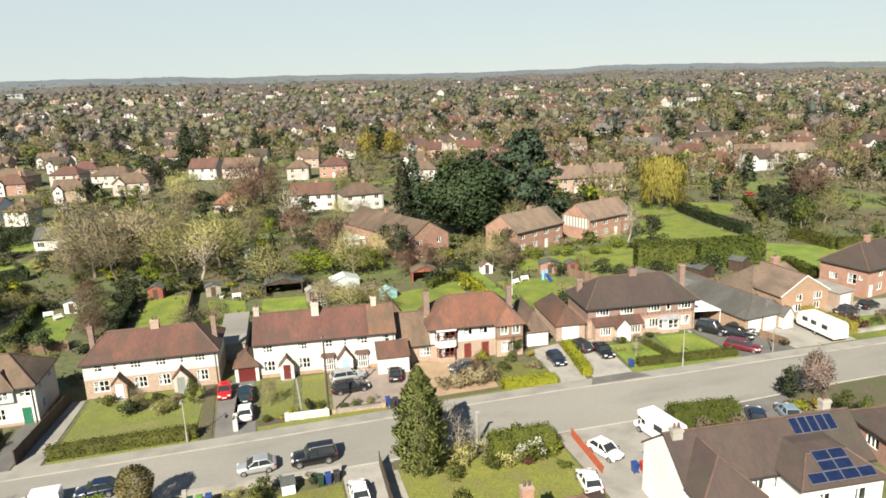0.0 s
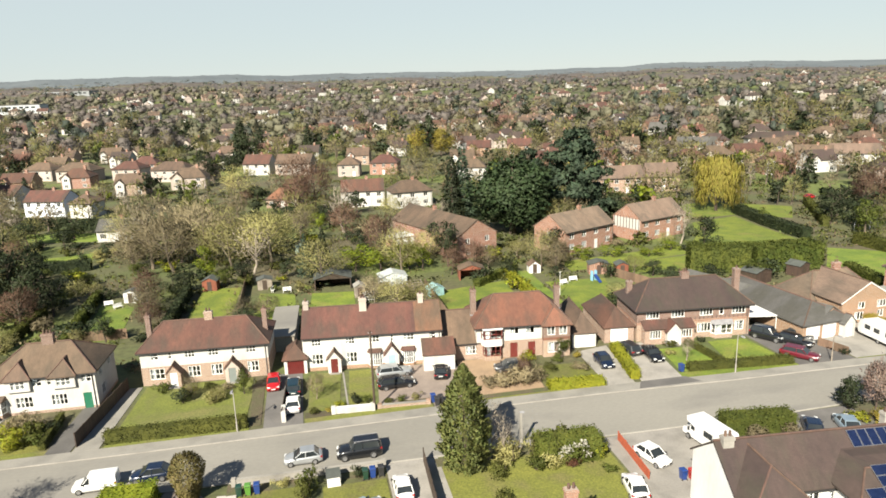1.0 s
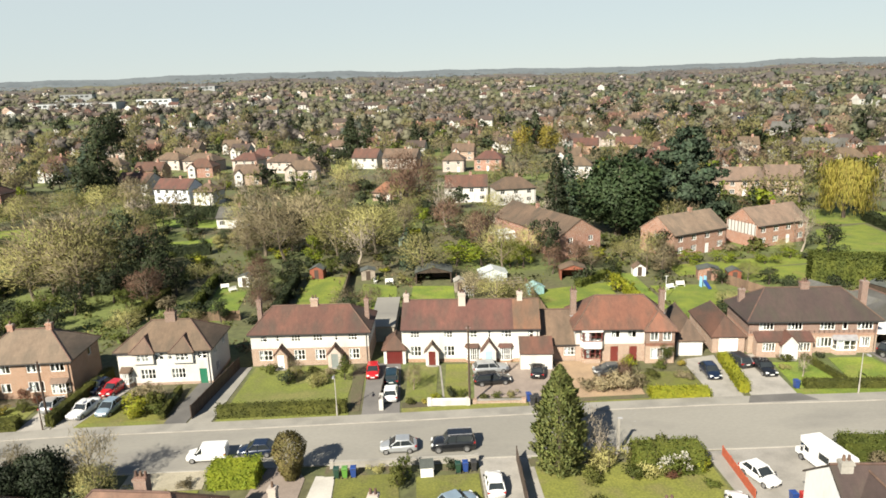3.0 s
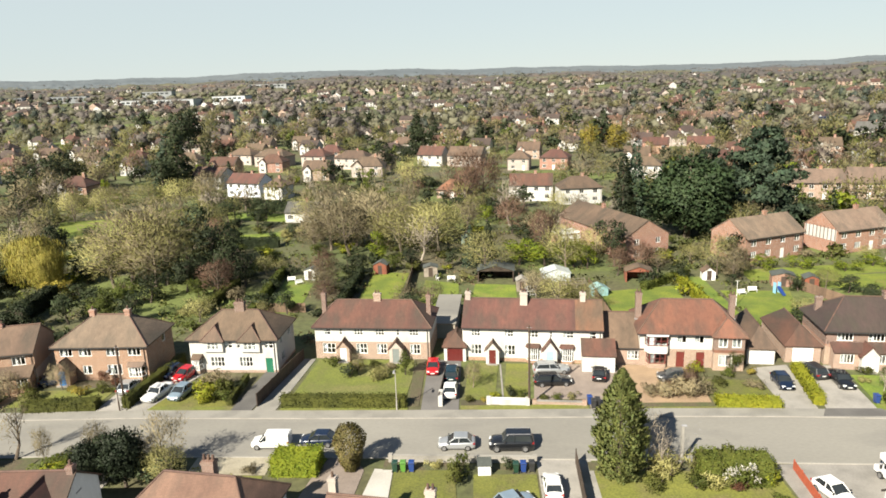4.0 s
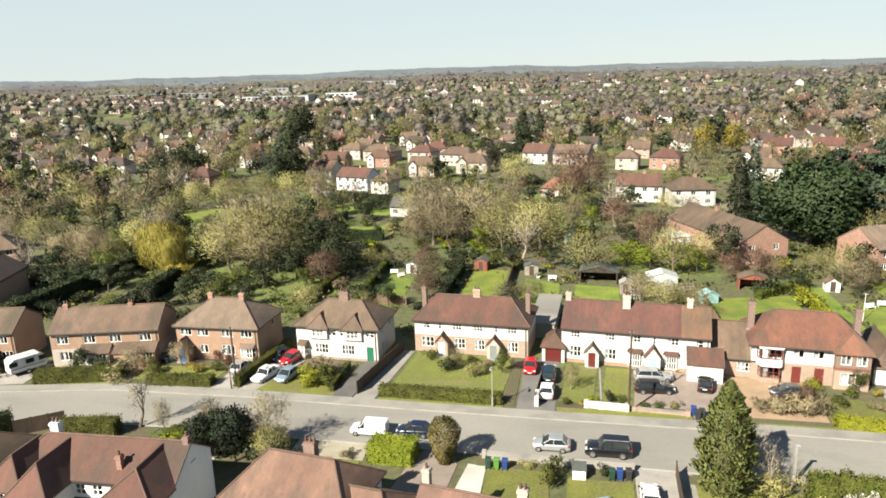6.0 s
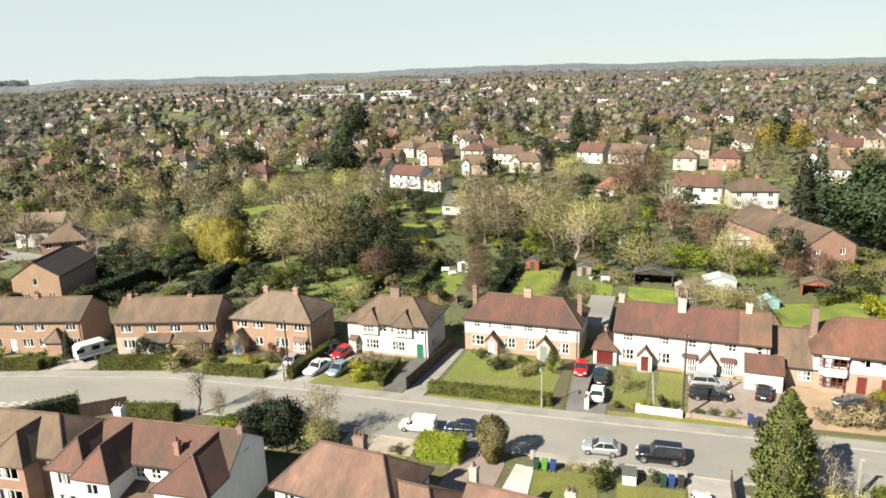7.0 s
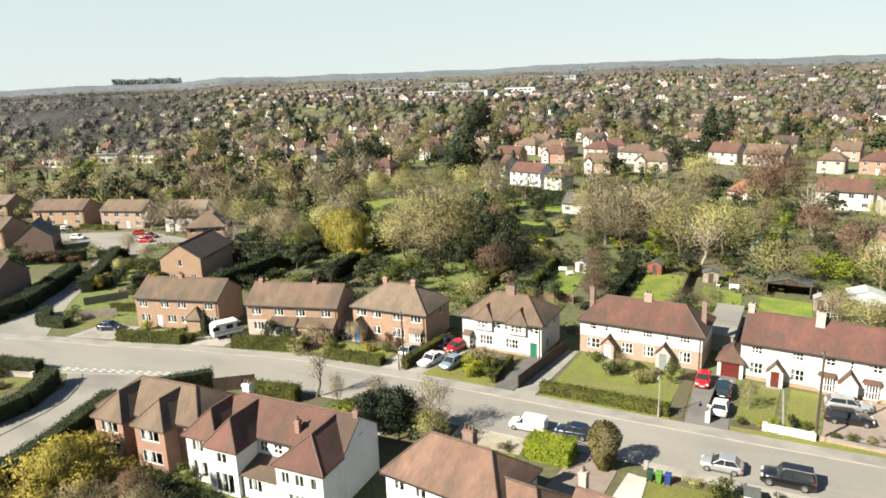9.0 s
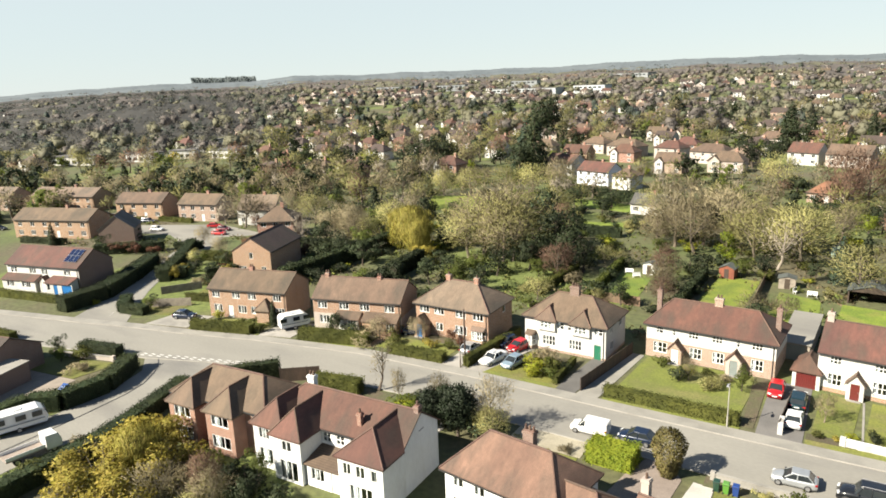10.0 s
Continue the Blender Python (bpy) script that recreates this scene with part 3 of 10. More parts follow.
        plan = lambda k, zz: [(-w / 2 - k, 0.0, zz), (-w / 2 + 0.35 - k, -proj - k, zz), (w / 2 - 0.35 + k, -proj - k, zz), (w / 2 + k, 0.0, zz)]
        part("plinth", Geo().loft([plan(0, max(z - 0.9, 0.0)), plan(0, z)]), base or self.bands[0][2], b)
        fw = w - 0.7
        window(b, pose(-fw / 2, -proj, z), fw, h, cols, 2, 1, frame_mat)
        side_len = math.hypot(0.35, proj)
        a = math.degrees(math.atan2(proj, 0.35))
        window(b, pose(-w / 2, 0, z, 0, 0, -a), side_len, h, 1, 2, 0, frame_mat)
        window(b, pose(w / 2 - 0.35, -proj, z, 0, 0, a), side_len, h, 1, 2, 0, frame_mat)
        if roofed:
            lo, hi = plan(0.12, z + h + 0.02), [(-w / 2 + 0.1, 0, z + h + 0.5), (-w / 2 + 0.5, -0.02, z + h + 0.5), (w / 2 - 0.5, -0.02, z + h + 0.5), (w / 2 - 0.1, 0, z + h + 0.5)]
            part("bay_roof", Geo().loft([lo, hi]), tiles or self.tiles, b)
        else:
            part("bay_head", Geo().loft([plan(0.05, z + h), plan(0.05, z + h + 0.14)]), WOOD_W, b)
        self.holes[side].append((x - w / 2 + 0.3, x + w / 2 - 0.3, z, z + h))
        return self

    def lean_to(self, x0, x1, proj, h0, h1, wall, tiles=None, holes=(), side="front", doors=()):
        """A low front or side extension under a single slope."""
        m = self.sides[side][0]
        e = thing("extension", 0, 0)
        e.parent, e.matrix_basis = self.root, m
        g = Geo()
        wall_run(g, x0, x1, 0, h0, [h[:4] for h in holes] + [(a, a + b, 0, c) for a, b, c, _ in doors], 0.2)
        g.moved(pose(0, -proj, 0))
        for xa, xb in ((x0, x0 + 0.2), (x1 - 0.2, x1)):
            part("wall", Geo().loft([[(xx, -proj + 0.2, 0), (xx, -0.01, 0), (xx, -0.01, h1 - 0.12), (xx, -proj + 0.2, h0)] for xx in (xa, xb)]), wall, e)
        part("wall", g, wall, e)
        for a, b, c, d, cols, rows in holes:
            window(e, pose(a, -proj, c), b - a, d - c, cols, rows, 1)
        for a, b, c, material in doors:
            door(e, pose(a, -proj, 0), b, c, material)
        s = (h1 - h0) / proj
        tops = [[(x0 - 0.15, -proj - 0.25, h0 - 0.25 * s + 0.08), (x1 + 0.15, -proj - 0.25, h0 - 0.25 * s + 0.08), (x1 + 0.15, -0.01, h1 + 0.08), (x0 - 0.15, -0.01, h1 + 0.08)]]
        part("roof", Geo().slab(tops, (0, 0, -0.12)), tiles or self.tiles, e)
        return self


def garage(label, x, y, turn, w, d, eave, rise, wall, tiles, door_mat=None, roof="gable", front_gable=True, category="garage"):
    """Ridge runs from front to back; the gable or hip faces the road."""
    root = thing("garage", x, y, turn, 0, label, category)
    FOOT.append((x - math.sin(radians(turn)) * d / 2, y + math.cos(radians(turn)) * d / 2, math.cos(radians(turn)), math.sin(radians(turn)), w / 2 + 1.5, d / 2 + 1.5))
    t, dw = 0.22, min(2.5, w - 0.8)
    g = Geo()
    wall_run(g, -w / 2, w / 2, 0, eave, [(-dw / 2, dw / 2, 0, 2.1)] if door_mat else [], t)
    for q in ((-w / 2, t, 0, -w / 2 + t, d, eave), (w / 2 - t, t, 0, w / 2, d, eave), (-w / 2 + t, d - t, 0, w / 2 - t, d, eave)):
        part("wall", Geo().box(*q), wall, root)
    hip = roof == "hip"
    if not hip:
        for ya in (0, d - t):
            part("gable", Geo().loft([[(-w / 2, yy, eave), (w / 2, yy, eave), (0, yy, eave + rise - 0.14)] for yy in (ya, ya + t)]), wall, root)
    part("wall", g, wall, root)
    o = 0.25
    ez, y0, top = eave - o * rise / (w / 2) + 0.08, -0.25, eave + rise + 0.06
    P, Q = (0, w / 2 * 0.9 if hip else y0, top), (0, d - w / 2 * 0.9 if hip else d + 0.2, top)
    A, B, C, D = (-w / 2 - o, y0, ez), (w / 2 + o, y0, ez), (w / 2 + o, d + 0.2, ez), (-w / 2 - o, d + 0.2, ez)
    tops = [[D, A, P, Q], [B, C, Q, P]] + ([[A, B, P], [C, D, Q]] if hip else [])
    part("roof", Geo().slab(tops, (0, 0, -0.13)), tiles, root)
    part("ridge_tiles", Geo().tube(P, Q, 0.09, n=6), HIP_TILE, root)
    if door_mat:
        ribs = [(-dw / 2 + (i + k) * dw / 9, 0.03 if m else 0.06) for i in range(9) for k, m in ((0.0, 0), (0.12, 1), (0.88, 1))] + [(dw / 2, 0.06), (dw / 2, 0.1), (-dw / 2, 0.1)]
        gd = Geo().loft([[(a, b, zz) for a, b in ribs] for zz in (0.0, 2.1)])
        part("garage_door", gd, door_mat, root)
    return root


def flat_garage(label, x, y, turn, w, d, h0, h1, wall, cover, door_mat=None, category="garage"):
    root = thing("garage", x, y, turn, 0, label, category)
    FOOT.append((x - math.sin(radians(turn)) * d / 2, y + math.cos(radians(turn)) * d / 2, math.cos(radians(turn)), math.sin(radians(turn)), w / 2 + 1.5, d / 2 + 1.5))
    t, dw = 0.2, min(2.4, w - 0.6)
    g = Geo()
    wall_run(g, -w / 2, w / 2, 0, h0, [(-dw / 2, dw / 2, 0, 2.1)] if door_mat else [], t)
    for xa in (-w / 2, w / 2 - t):
        part("wall", Geo().loft([[(xx, t, 0), (xx, d, 0), (xx, d, h1), (xx, t, h0)] for xx in (xa, xa + t)]), wall, root)
    part("wall", Geo().box(-w / 2 + t, d - t, 0, w / 2 - t, d, h1 - 0.02), wall, root)
    part("wall", g, wall, root)
    tops = [[(-w / 2 - 0.15, -0.2, h0 + 0.03), (w / 2 + 0.15, -0.2, h0 + 0.03), (w / 2 + 0.15, d + 0.15, h1 + 0.08), (-w / 2 - 0.15, d + 0.15, h1 + 0.08)]]
    part("roof", Geo().slab(tops, (0, 0, -0.1)), cover, root)
    if door_mat:
        part("garage_door", Geo().box(-dw / 2, 0.05, 0, dw / 2, 0.1, 2.1), door_mat, root)
    return root


# ---- vehicles ----
TYRE = surface("tyre_rubber", (0.02, 0.02, 0.02), (0.03, 0.03, 0.03), 0.85, 4, 20, 0.1, 0)
RIM = surface("alloy_rim", (0.55, 0.55, 0.56), (0.45, 0.45, 0.46), 0.35, 4, 20, 0.1, 0, metal=0.8)
CAR_GLASS = surface("tinted_car_glass", (0.022, 0.027, 0.030), (0.03, 0.035, 0.038), 0.06, 1, 5, 0.05, 0)
LAMP_CLEAR = surface("headlamp_lens", (0.7, 0.72, 0.72), (0.6, 0.62, 0.62), 0.1, 3, 9, 0.05, 0)
LAMP_RED = surface("tail_lamp_lens", (0.35, 0.02, 0.02), (0.28, 0.015, 0.015), 0.15, 3, 9, 0.05, 0)
PAINTS = {
    "silver": paint("silver_car_paint", (0.50, 0.52, 0.53), 0.32, 0.5), "white": paint("white_car_paint", (0.80, 0.80, 0.79), 0.3),
    "black": paint("black_car_paint", (0.012, 0.013, 0.015), 0.25), "navy": paint("navy_car_paint", (0.012, 0.022, 0.050), 0.25, 0.2),
    "red": paint("red_car_paint", (0.50, 0.015, 0.018), 0.28), "maroon": paint("maroon_car_paint", (0.13, 0.012, 0.022), 0.28),
    "greyblue": paint("grey_blue_car_paint", (0.16, 0.20, 0.24), 0.3, 0.4), "paleblue": paint("pale_blue_car_paint", (0.34, 0.44, 0.52), 0.3, 0.4),
    "blue": paint("blue_car_paint", (0.02, 0.06, 0.22), 0.3), "darkgrey": paint("dark_grey_car_paint", (0.045, 0.047, 0.05), 0.3, 0.3),
    "green": paint("dark_teal_car_paint", (0.012, 0.035, 0.042), 0.25, 0.2),
}
# Per kind: length, width, bonnet height, roof height, and where the cabin's foot and roof begin and end (from nose 0 to tail 1), tail height.
SHAPES = {
    "hatch": (3.75, 1.66, 0.86, 1.43, (0.20, 0.43, 0.80, 0.98), 0.94), "saloon": (4.5, 1.75, 0.85, 1.42, (0.27, 0.40, 0.70, 0.84), 0.98),
    "estate": (4.6, 1.76, 0.87, 1.46, (0.24, 0.40, 0.88, 0.99), 0.95), "suv": (4.5, 1.90, 1.12, 1.82, (0.27, 0.385, 0.93, 0.985), 1.16),
    "van": (4.0, 1.68, 0.94, 1.66, (0.19, 0.37, 0.98, 0.998), 1.02),
}
CARS = {}


def car(kind, x, y, heading, colour, label, bars=False):
    L, W, hood, roof, (c0, r0, r1, c1), tail = SHAPES[kind]
    root = thing("van" if kind == "van" else "car", x, y, heading, 0, label, "van" if kind == "van" else "car", "parked cars")
    if kind not in CARS:
        body = Geo()

        def ring(u, zt, zb, half, crown=0.06):
            xx = L / 2 - u * L
            return [(xx, -half * 0.94, zb), (xx, -half, zb + 0.2), (xx, -half, zt - 0.22), (xx, -half * 0.93, zt - 0.03), (xx, -half * 0.6, zt + crown * 0.7), (xx, 0, zt + crown),
                    (xx, half * 0.6, zt + crown * 0.7), (xx, half * 0.93, zt - 0.03), (xx, half, zt - 0.22), (xx, half, zb + 0.2), (xx, half * 0.94, zb)]
        h = W / 2
        rows = [(0.0, 0.58, 0.32, 0.74), (0.02, 0.68, 0.25, 0.86), (0.07, hood - 0.12, 0.22, 0.96), (0.16, hood - 0.04, 0.2, 1.0), (c0 + 0.02, hood, 0.2, 1.0), (0.5, hood + 0.04, 0.2, 1.0), (0.75, (hood + tail) / 2 + 0.03, 0.2, 1.0),
                (0.9, tail, 0.22, 0.98), (0.975, tail - 0.04, 0.27, 0.93), (1.0, tail - 0.2, 0.36, 0.84)]
        body.loft([ring(u, zt, zb, h * k) for u, zt, zb, k in rows])
        X = lambda u: L / 2 - u * L
        belt = hood + 0.0
        foot = [(X(c0), -h * 0.86), (X(c0 + 0.06), -h * 0.93), (X(0.6), -h * 0.95), (X(c1 - 0.04), -h * 0.92), (X(c1), -h * 0.8), (X(c1), h * 0.8), (X(c1 - 0.04), h * 0.92), (X(0.6), h * 0.95), (X(c0 + 0.06), h * 0.93), (X(c0), h * 0.86)]
        head = [(X(r0), -h * 0.66), (X(r0 + 0.04), -h * 0.74), (X(0.6), -h * 0.77), (X(r1 - 0.02), -h * 0.74), (X(r1), -h * 0.66), (X(r1), h * 0.66), (X(r1 - 0.02), h * 0.74), (X(0.6), h * 0.77), (X(r0 + 0.04), h * 0.74), (X(r0), h * 0.66)]
        glass = Geo().loft([[(a, b, belt - 0.1) for a, b in foot], [(a, b, roof - 0.07) for a, b in head]])
        cap = Geo().loft([[(a * 1.005, b * 1.03, roof - 0.075) for a, b in head], [(a, b * 0.98, roof - 0.02) for a, b in head], [(a * 0.9, b * 0.72, roof) for a, b in head]])
        pillars = []
        for u0, u1 in ((c0 + 0.05, r0 + 0.035), (0.56, 0.57), (c1 - 0.035, r1 - 0.015)):
            for s in (-1, 1):
                k0 = 0.95 if 0.5 < u0 < 0.6 else 0.925
                pillars.append(("pillar", Geo().tube((X(u0), s * h * k0, belt - 0.06), (X(u1), s * h * 0.765, roof - 0.06), 0.055, 0.045, 5)))
        if kind == "van":
            for s in (-1, 1):
                q = [(X(0.42), s * h * 0.985, belt - 0.05), (X(0.995), s * h * 0.93, belt - 0.05), (X(0.985), s * h * 0.79, roof - 0.06), (X(0.42), s * h * 0.80, roof - 0.06)]
                pillars.append(("side_panel", Geo().loft([q, [(a, b - s * 0.06, c) for a, b, c in q]])))
            q = [(X(0.995), -h * 0.8, belt - 0.05), (X(0.995), h * 0.8, belt - 0.05), (X(0.99), h * 0.68, roof - 0.06), (X(0.99), -h * 0.68, roof - 0.06)]
            pillars.append(("rear_door", Geo().loft([[(a - 0.02, b, c) for a, b, c in q], [(a + 0.06, b, c) for a, b, c in q]])))
        tyre, rim = Geo(), Geo()
        R = 0.37 if kind == "suv" else 0.31
        tyre.tube((0, -0.1, 0), (0, 0.1, 0), R, n=16)
        rim.tube((0, -0.115, 0), (0, 0.115, 0), R * 0.62, n=10)
        lamp = Geo().loft([[(0.0, -0.17, -0.07), (0.0, 0.17, -0.07), (-0.02, 0.17, 0.08), (-0.02, -0.17, 0.08)], [(-0.2, -0.2, -0.07), (-0.2, 0.17, -0.07), (-0.2, 0.17, 0.08), (-0.2, -0.2, 0.08)]])
        plate = Geo().box(0, -0.26, 0, 0.02, 0.26, 0.11)
        mirror = Geo().box(-0.06, -0.09, 0, 0.06, 0.09, 0.13)
        CARS[kind] = dict(glass=glass.mesh("glasshouse", CAR_GLASS), tyre=tyre.mesh("tyre", TYRE, True), rim=rim.mesh("rim", RIM), head=lamp.mesh("headlight", LAMP_CLEAR), tail=lamp.mesh("tail_light", LAMP_RED), plate=plate.mesh("number_plate", WOOD_W), mirror=mirror.mesh("wing_mirror", PLASTIC_K), body=body, cap=cap, pillars=pillars, R=R)
    c = CARS[kind]
    if (kind, colour) not in CARS:
        CARS[kind, colour] = [("body", c["body"].mesh("body", PAINTS[colour], True)), ("roof_panel", c["cap"].mesh("roof_panel", PAINTS[colour]))] + [(nm, q.mesh(nm, PAINTS[colour])) for nm, q in c["pillars"]]
    for name, me in CARS[kind, colour]:
        part(name, me, None, root)
    part("glasshouse", c["glass"], None, root)
    for u in (0.17, 0.80):
        for s in (-1, 1):
            w = part("wheel", c["tyre"], None, root)
            w.matrix_basis = pose(L / 2 - u * L, s * (W / 2 - 0.09), c["R"])
            part("rim", c["rim"], None, w)
    for s in (-1, 1):
        part("headlight", c["head"], None, root).matrix_basis = pose(L / 2 - 0.045, s * W * 0.33, 0.66 if kind != "suv" else 0.82, 0, 0, 8 * s)
        part("tail_light", c["tail"], None, root).matrix_basis = pose(-L / 2 + 0.02, s * W * 0.38, tail - 0.16, 0, 0, 180)
        part("wing_mirror", c["mirror"], None, root).matrix_basis = pose(L / 2 - (c0 + 0.08) * L, s * (W / 2 + 0.06), hood + 0.02)
    part("number_plate", c["plate"], None, root).matrix_basis = pose(L / 2 - 0.01, 0, 0.42)
    part("number_plate", c["plate"], None, root).matrix_basis = pose(-L / 2 - 0.005, 0, 0.62)
    if bars:
        for s in (-1, 1):
            part("roof_rail", Geo().tube((L * 0.1, s * W * 0.34, roof + 0.05), (-L * 0.42, s * W * 0.34, roof + 0.05), 0.03, n=6), LEAD, root)
    return root


def caravan(label, x, y, turn, L=6.4, W=2.3, H=2.6):
    """Nose to +x."""
    root = thing("caravan", x, y, turn, 0, label, "caravan")
    side = [(-L / 2, 0.55), (L / 2 - 0.3, 0.55), (L / 2, 1.15), (L / 2 - 0.35, H - 0.35), (L / 2 - 0.9, H), (-L / 2 + 0.5, H), (-L / 2 + 0.06, H - 0.35)]
    ring = lambda k, s: [(a * s, k, (b - 1.5) * s + 1.5) for a, b in side]
    part("body", Geo().loft([ring(-W / 2 + 0.08, 0.965), ring(-W / 2, 0.995), ring(W / 2, 0.995), ring(W / 2 - 0.08, 0.965)][:1] + [ring(-W / 2, 1.0), ring(W / 2, 1.0)] + [ring(W / 2 + 0.05, 0.965)]), PAINTS["white"], root)
    for a in (-1.9, 0.1, 1.7):
        for s in (-1, 1):
            part("window", Geo().box(a - 0.5, s * (W / 2 + 0.03) - 0.03, 1.45, a + 0.5, s * (W / 2 + 0.03) + 0.03, 2.05), CAR_GLASS, root)
    part("front_window", Geo().loft([[(L / 2 - 0.05, -0.8, 1.3), (L / 2 - 0.05, 0.8, 1.3), (L / 2 - 0.22, 0.8, 1.95), (L / 2 - 0.22, -0.8, 1.95)], [(L / 2 + 0.01, -0.8, 1.3), (L / 2 + 0.01, 0.8, 1.3), (L / 2 - 0.16, 0.8, 1.95), (L / 2 - 0.16, -0.8, 1.95)]]), CAR_GLASS, root)
    part("roof_light", Geo().box(-0.4, -0.35, H - 0.02, 0.4, 0.35, H + 0.1), LAMP_CLEAR, root)
    part("stripe", Geo().box(-L / 2 + 0.2, -W / 2 - 0.065, 1.05, L / 2 - 0.4, -W / 2 - 0.04, 1.15), PAINTS["greyblue"], root)
    part("chassis", Geo().box(-L / 2 + 0.3, -W / 2 + 0.3, 0.35, L / 2 - 0.2, W / 2 - 0.3, 0.56), PLASTIC_K, root)
    for s in (-1, 1):
        w = part("wheel", Geo().tube((-0.2, s * (W / 2 - 0.22), 0.32), (-0.2, s * (W / 2 - 0.02), 0.32), 0.32, n=14), TYRE, root)
        part("rim", Geo().tube((-0.2, s * (W / 2 - 0.2), 0.32), (-0.2, s * (W / 2 + 0.0), 0.32), 0.19, n=10), RIM, w)
    part("tow_bar", Geo().tube((L / 2 - 0.3, -0.4, 0.45), (L / 2 + 1.0, 0, 0.45), 0.05).tube((L / 2 - 0.3, 0.4, 0.45), (L / 2 + 1.0, 0, 0.45), 0.05), LEAD, root)
    return root


def motorhome(label, x, y, turn, L=6.6, W=2.25, H=2.95):
    root = thing("motorhome", x, y, turn, 0, label, "motorhome")
    side = [(-L / 2, 0.5), (L / 2 - 1.9, 0.5), (L / 2 - 1.9, 1.75), (L / 2 - 0.75, 2.0), (L / 2 - 0.7, 2.5), (L / 2 - 1.2, H), (-L / 2 + 0.15, H), (-L / 2, H - 0.2)]
    part("body", Geo().loft([[(a, k, b) for a, b in side] for k in (-W / 2, W / 2)]), PAINTS["white"], root)
    cab = [(L / 2 - 2.0, 0.4), (L / 2 - 0.05, 0.4), (L / 2, 0.8), (L / 2 - 0.15, 1.05), (L / 2 - 0.95, 1.25), (L / 2 - 1.3, 1.95), (L / 2 - 2.0, 1.95)]
    part("cab", Geo().loft([[(a, k, b) for a, b in cab] for k in (-W / 2 + 0.13, W / 2 - 0.13)]), PAINTS["white"], root)
    part("windscreen", Geo().loft([[(L / 2 - 0.93, k, 1.27), (L / 2 - 1.27, k, 1.93), (L / 2 - 1.22, k, 1.96), (L / 2 - 0.87, k, 1.29)] for k in (-0.85, 0.85)]), CAR_GLASS, root)
    for s in (-1, 1):
        part("cab_window", Geo().box(L / 2 - 1.85, s * (W / 2 - 0.12) - 0.02, 1.25, L / 2 - 1.25, s * (W / 2 - 0.12) + 0.02, 1.75), CAR_GLASS, root)
        part("side_window", Geo().box(-1.6, s * W / 2 - 0.03, 1.5, -0.4, s * W / 2 + 0.03, 2.1), CAR_GLASS, root)
        part("wing_mirror", Geo().box(L / 2 - 1.2, s * (W / 2 + 0.1) - 0.08, 1.2, L / 2 - 1.05, s * (W / 2 + 0.1) + 0.08, 1.5), PLASTIC_K, root)
        for a in (L / 2 - 0.95, -L / 2 + 1.5):
            w = part("wheel", Geo().tube((a, s * (W / 2 - 0.25), 0.34), (a, s * (W / 2 - 0.03), 0.34), 0.34, n=14), TYRE, root)
            part("rim", Geo().tube((a, s * (W / 2 - 0.2), 0.34), (a, s * (W / 2 - 0.01), 0.34), 0.2, n=10), RIM, w)
    for a in (-1.2, 0.4):
        part("roof_light", Geo().box(a - 0.35, -0.35, H, a + 0.35, 0.35, H + 0.1), LAMP_CLEAR, root)
    return root


# ---- plants ----
def shards(name, centres, length, width, along, rng, material, pull=0.0, outward=None, soft=0.75):
    """Many small leaves or twigs as single triangles: centres n x 3, lengths and widths n, a preferred way n x 3.

    outward n x 3 rounds the shading, so that a crown reads as one leafy mass."""
    n = len(centres)
    d = rng.normal(size=(n, 3))
    d /= np.linalg.norm(d, axis=1, keepdims=True)
    if along is not None:
        d = d * (1 - pull) + along * pull
        d /= np.linalg.norm(d, axis=1, keepdims=True) + 1e-9
    s = np.cross(d, rng.normal(size=(n, 3)))
    s /= np.linalg.norm(s, axis=1, keepdims=True) + 1e-9
    a = centres - d * length[:, None] * 0.5 - s * width[:, None] * 0.5
    b = centres - d * length[:, None] * 0.35 + s * width[:, None] * 0.5
    c = centres + d * length[:, None] * 0.5
    v = np.stack([a, b, c], 1)
    if outward is not None:
        face = np.cross(b - a, c - a)
        flip = (face * outward).sum(1) < 0
        v[flip] = v[flip][:, [0, 2, 1]]
        face[flip] *= -1
        face /= np.linalg.norm(face, axis=1, keepdims=True) + 1e-9
        bent = outward * soft + face * (1 - soft)
        bent /= np.linalg.norm(bent, axis=1, keepdims=True) + 1e-9
    v = v.reshape(-1, 3)
    me = bpy.data.meshes.new(name)
    me.vertices.add(3 * n), me.loops.add(3 * n), me.polygons.add(n)
    me.vertices.foreach_set("co", v.astype(np.float32).ravel())
    me.loops.foreach_set("vertex_index", np.arange(3 * n, dtype=np.int32))
    me.polygons.foreach_set("loop_start", np.arange(0, 3 * n, 3, dtype=np.int32))
    me.materials.append(material)
    me.update(calc_edges=True)
    if outward is not None:
        me.shade_smooth()
        me.normals_split_custom_set_from_vertices(np.repeat(bent, 3, 0).astype(np.float32))
    return me


def unit(v):
    return v / (np.linalg.norm(v, axis=1, keepdims=True) + 1e-9)


def lobes(rng, n, centres, radii, flat=0.8, inner=0.55):
    """Points in the shells of overlapping clumps."""
    w = radii**2 / (radii**2).sum()
    k = rng.choice(len(radii), n, p=w)
    d = rng.normal(size=(n, 3))
    d /= np.linalg.norm(d, axis=1, keepdims=True)
    r = radii[k] * (inner + (1 - inner) * rng.random(n) ** 0.5) * (1 + 0.15 * rng.normal(size=n))
    p = centres[k] + d * r[:, None] * [1, 1, flat]
    return p, d


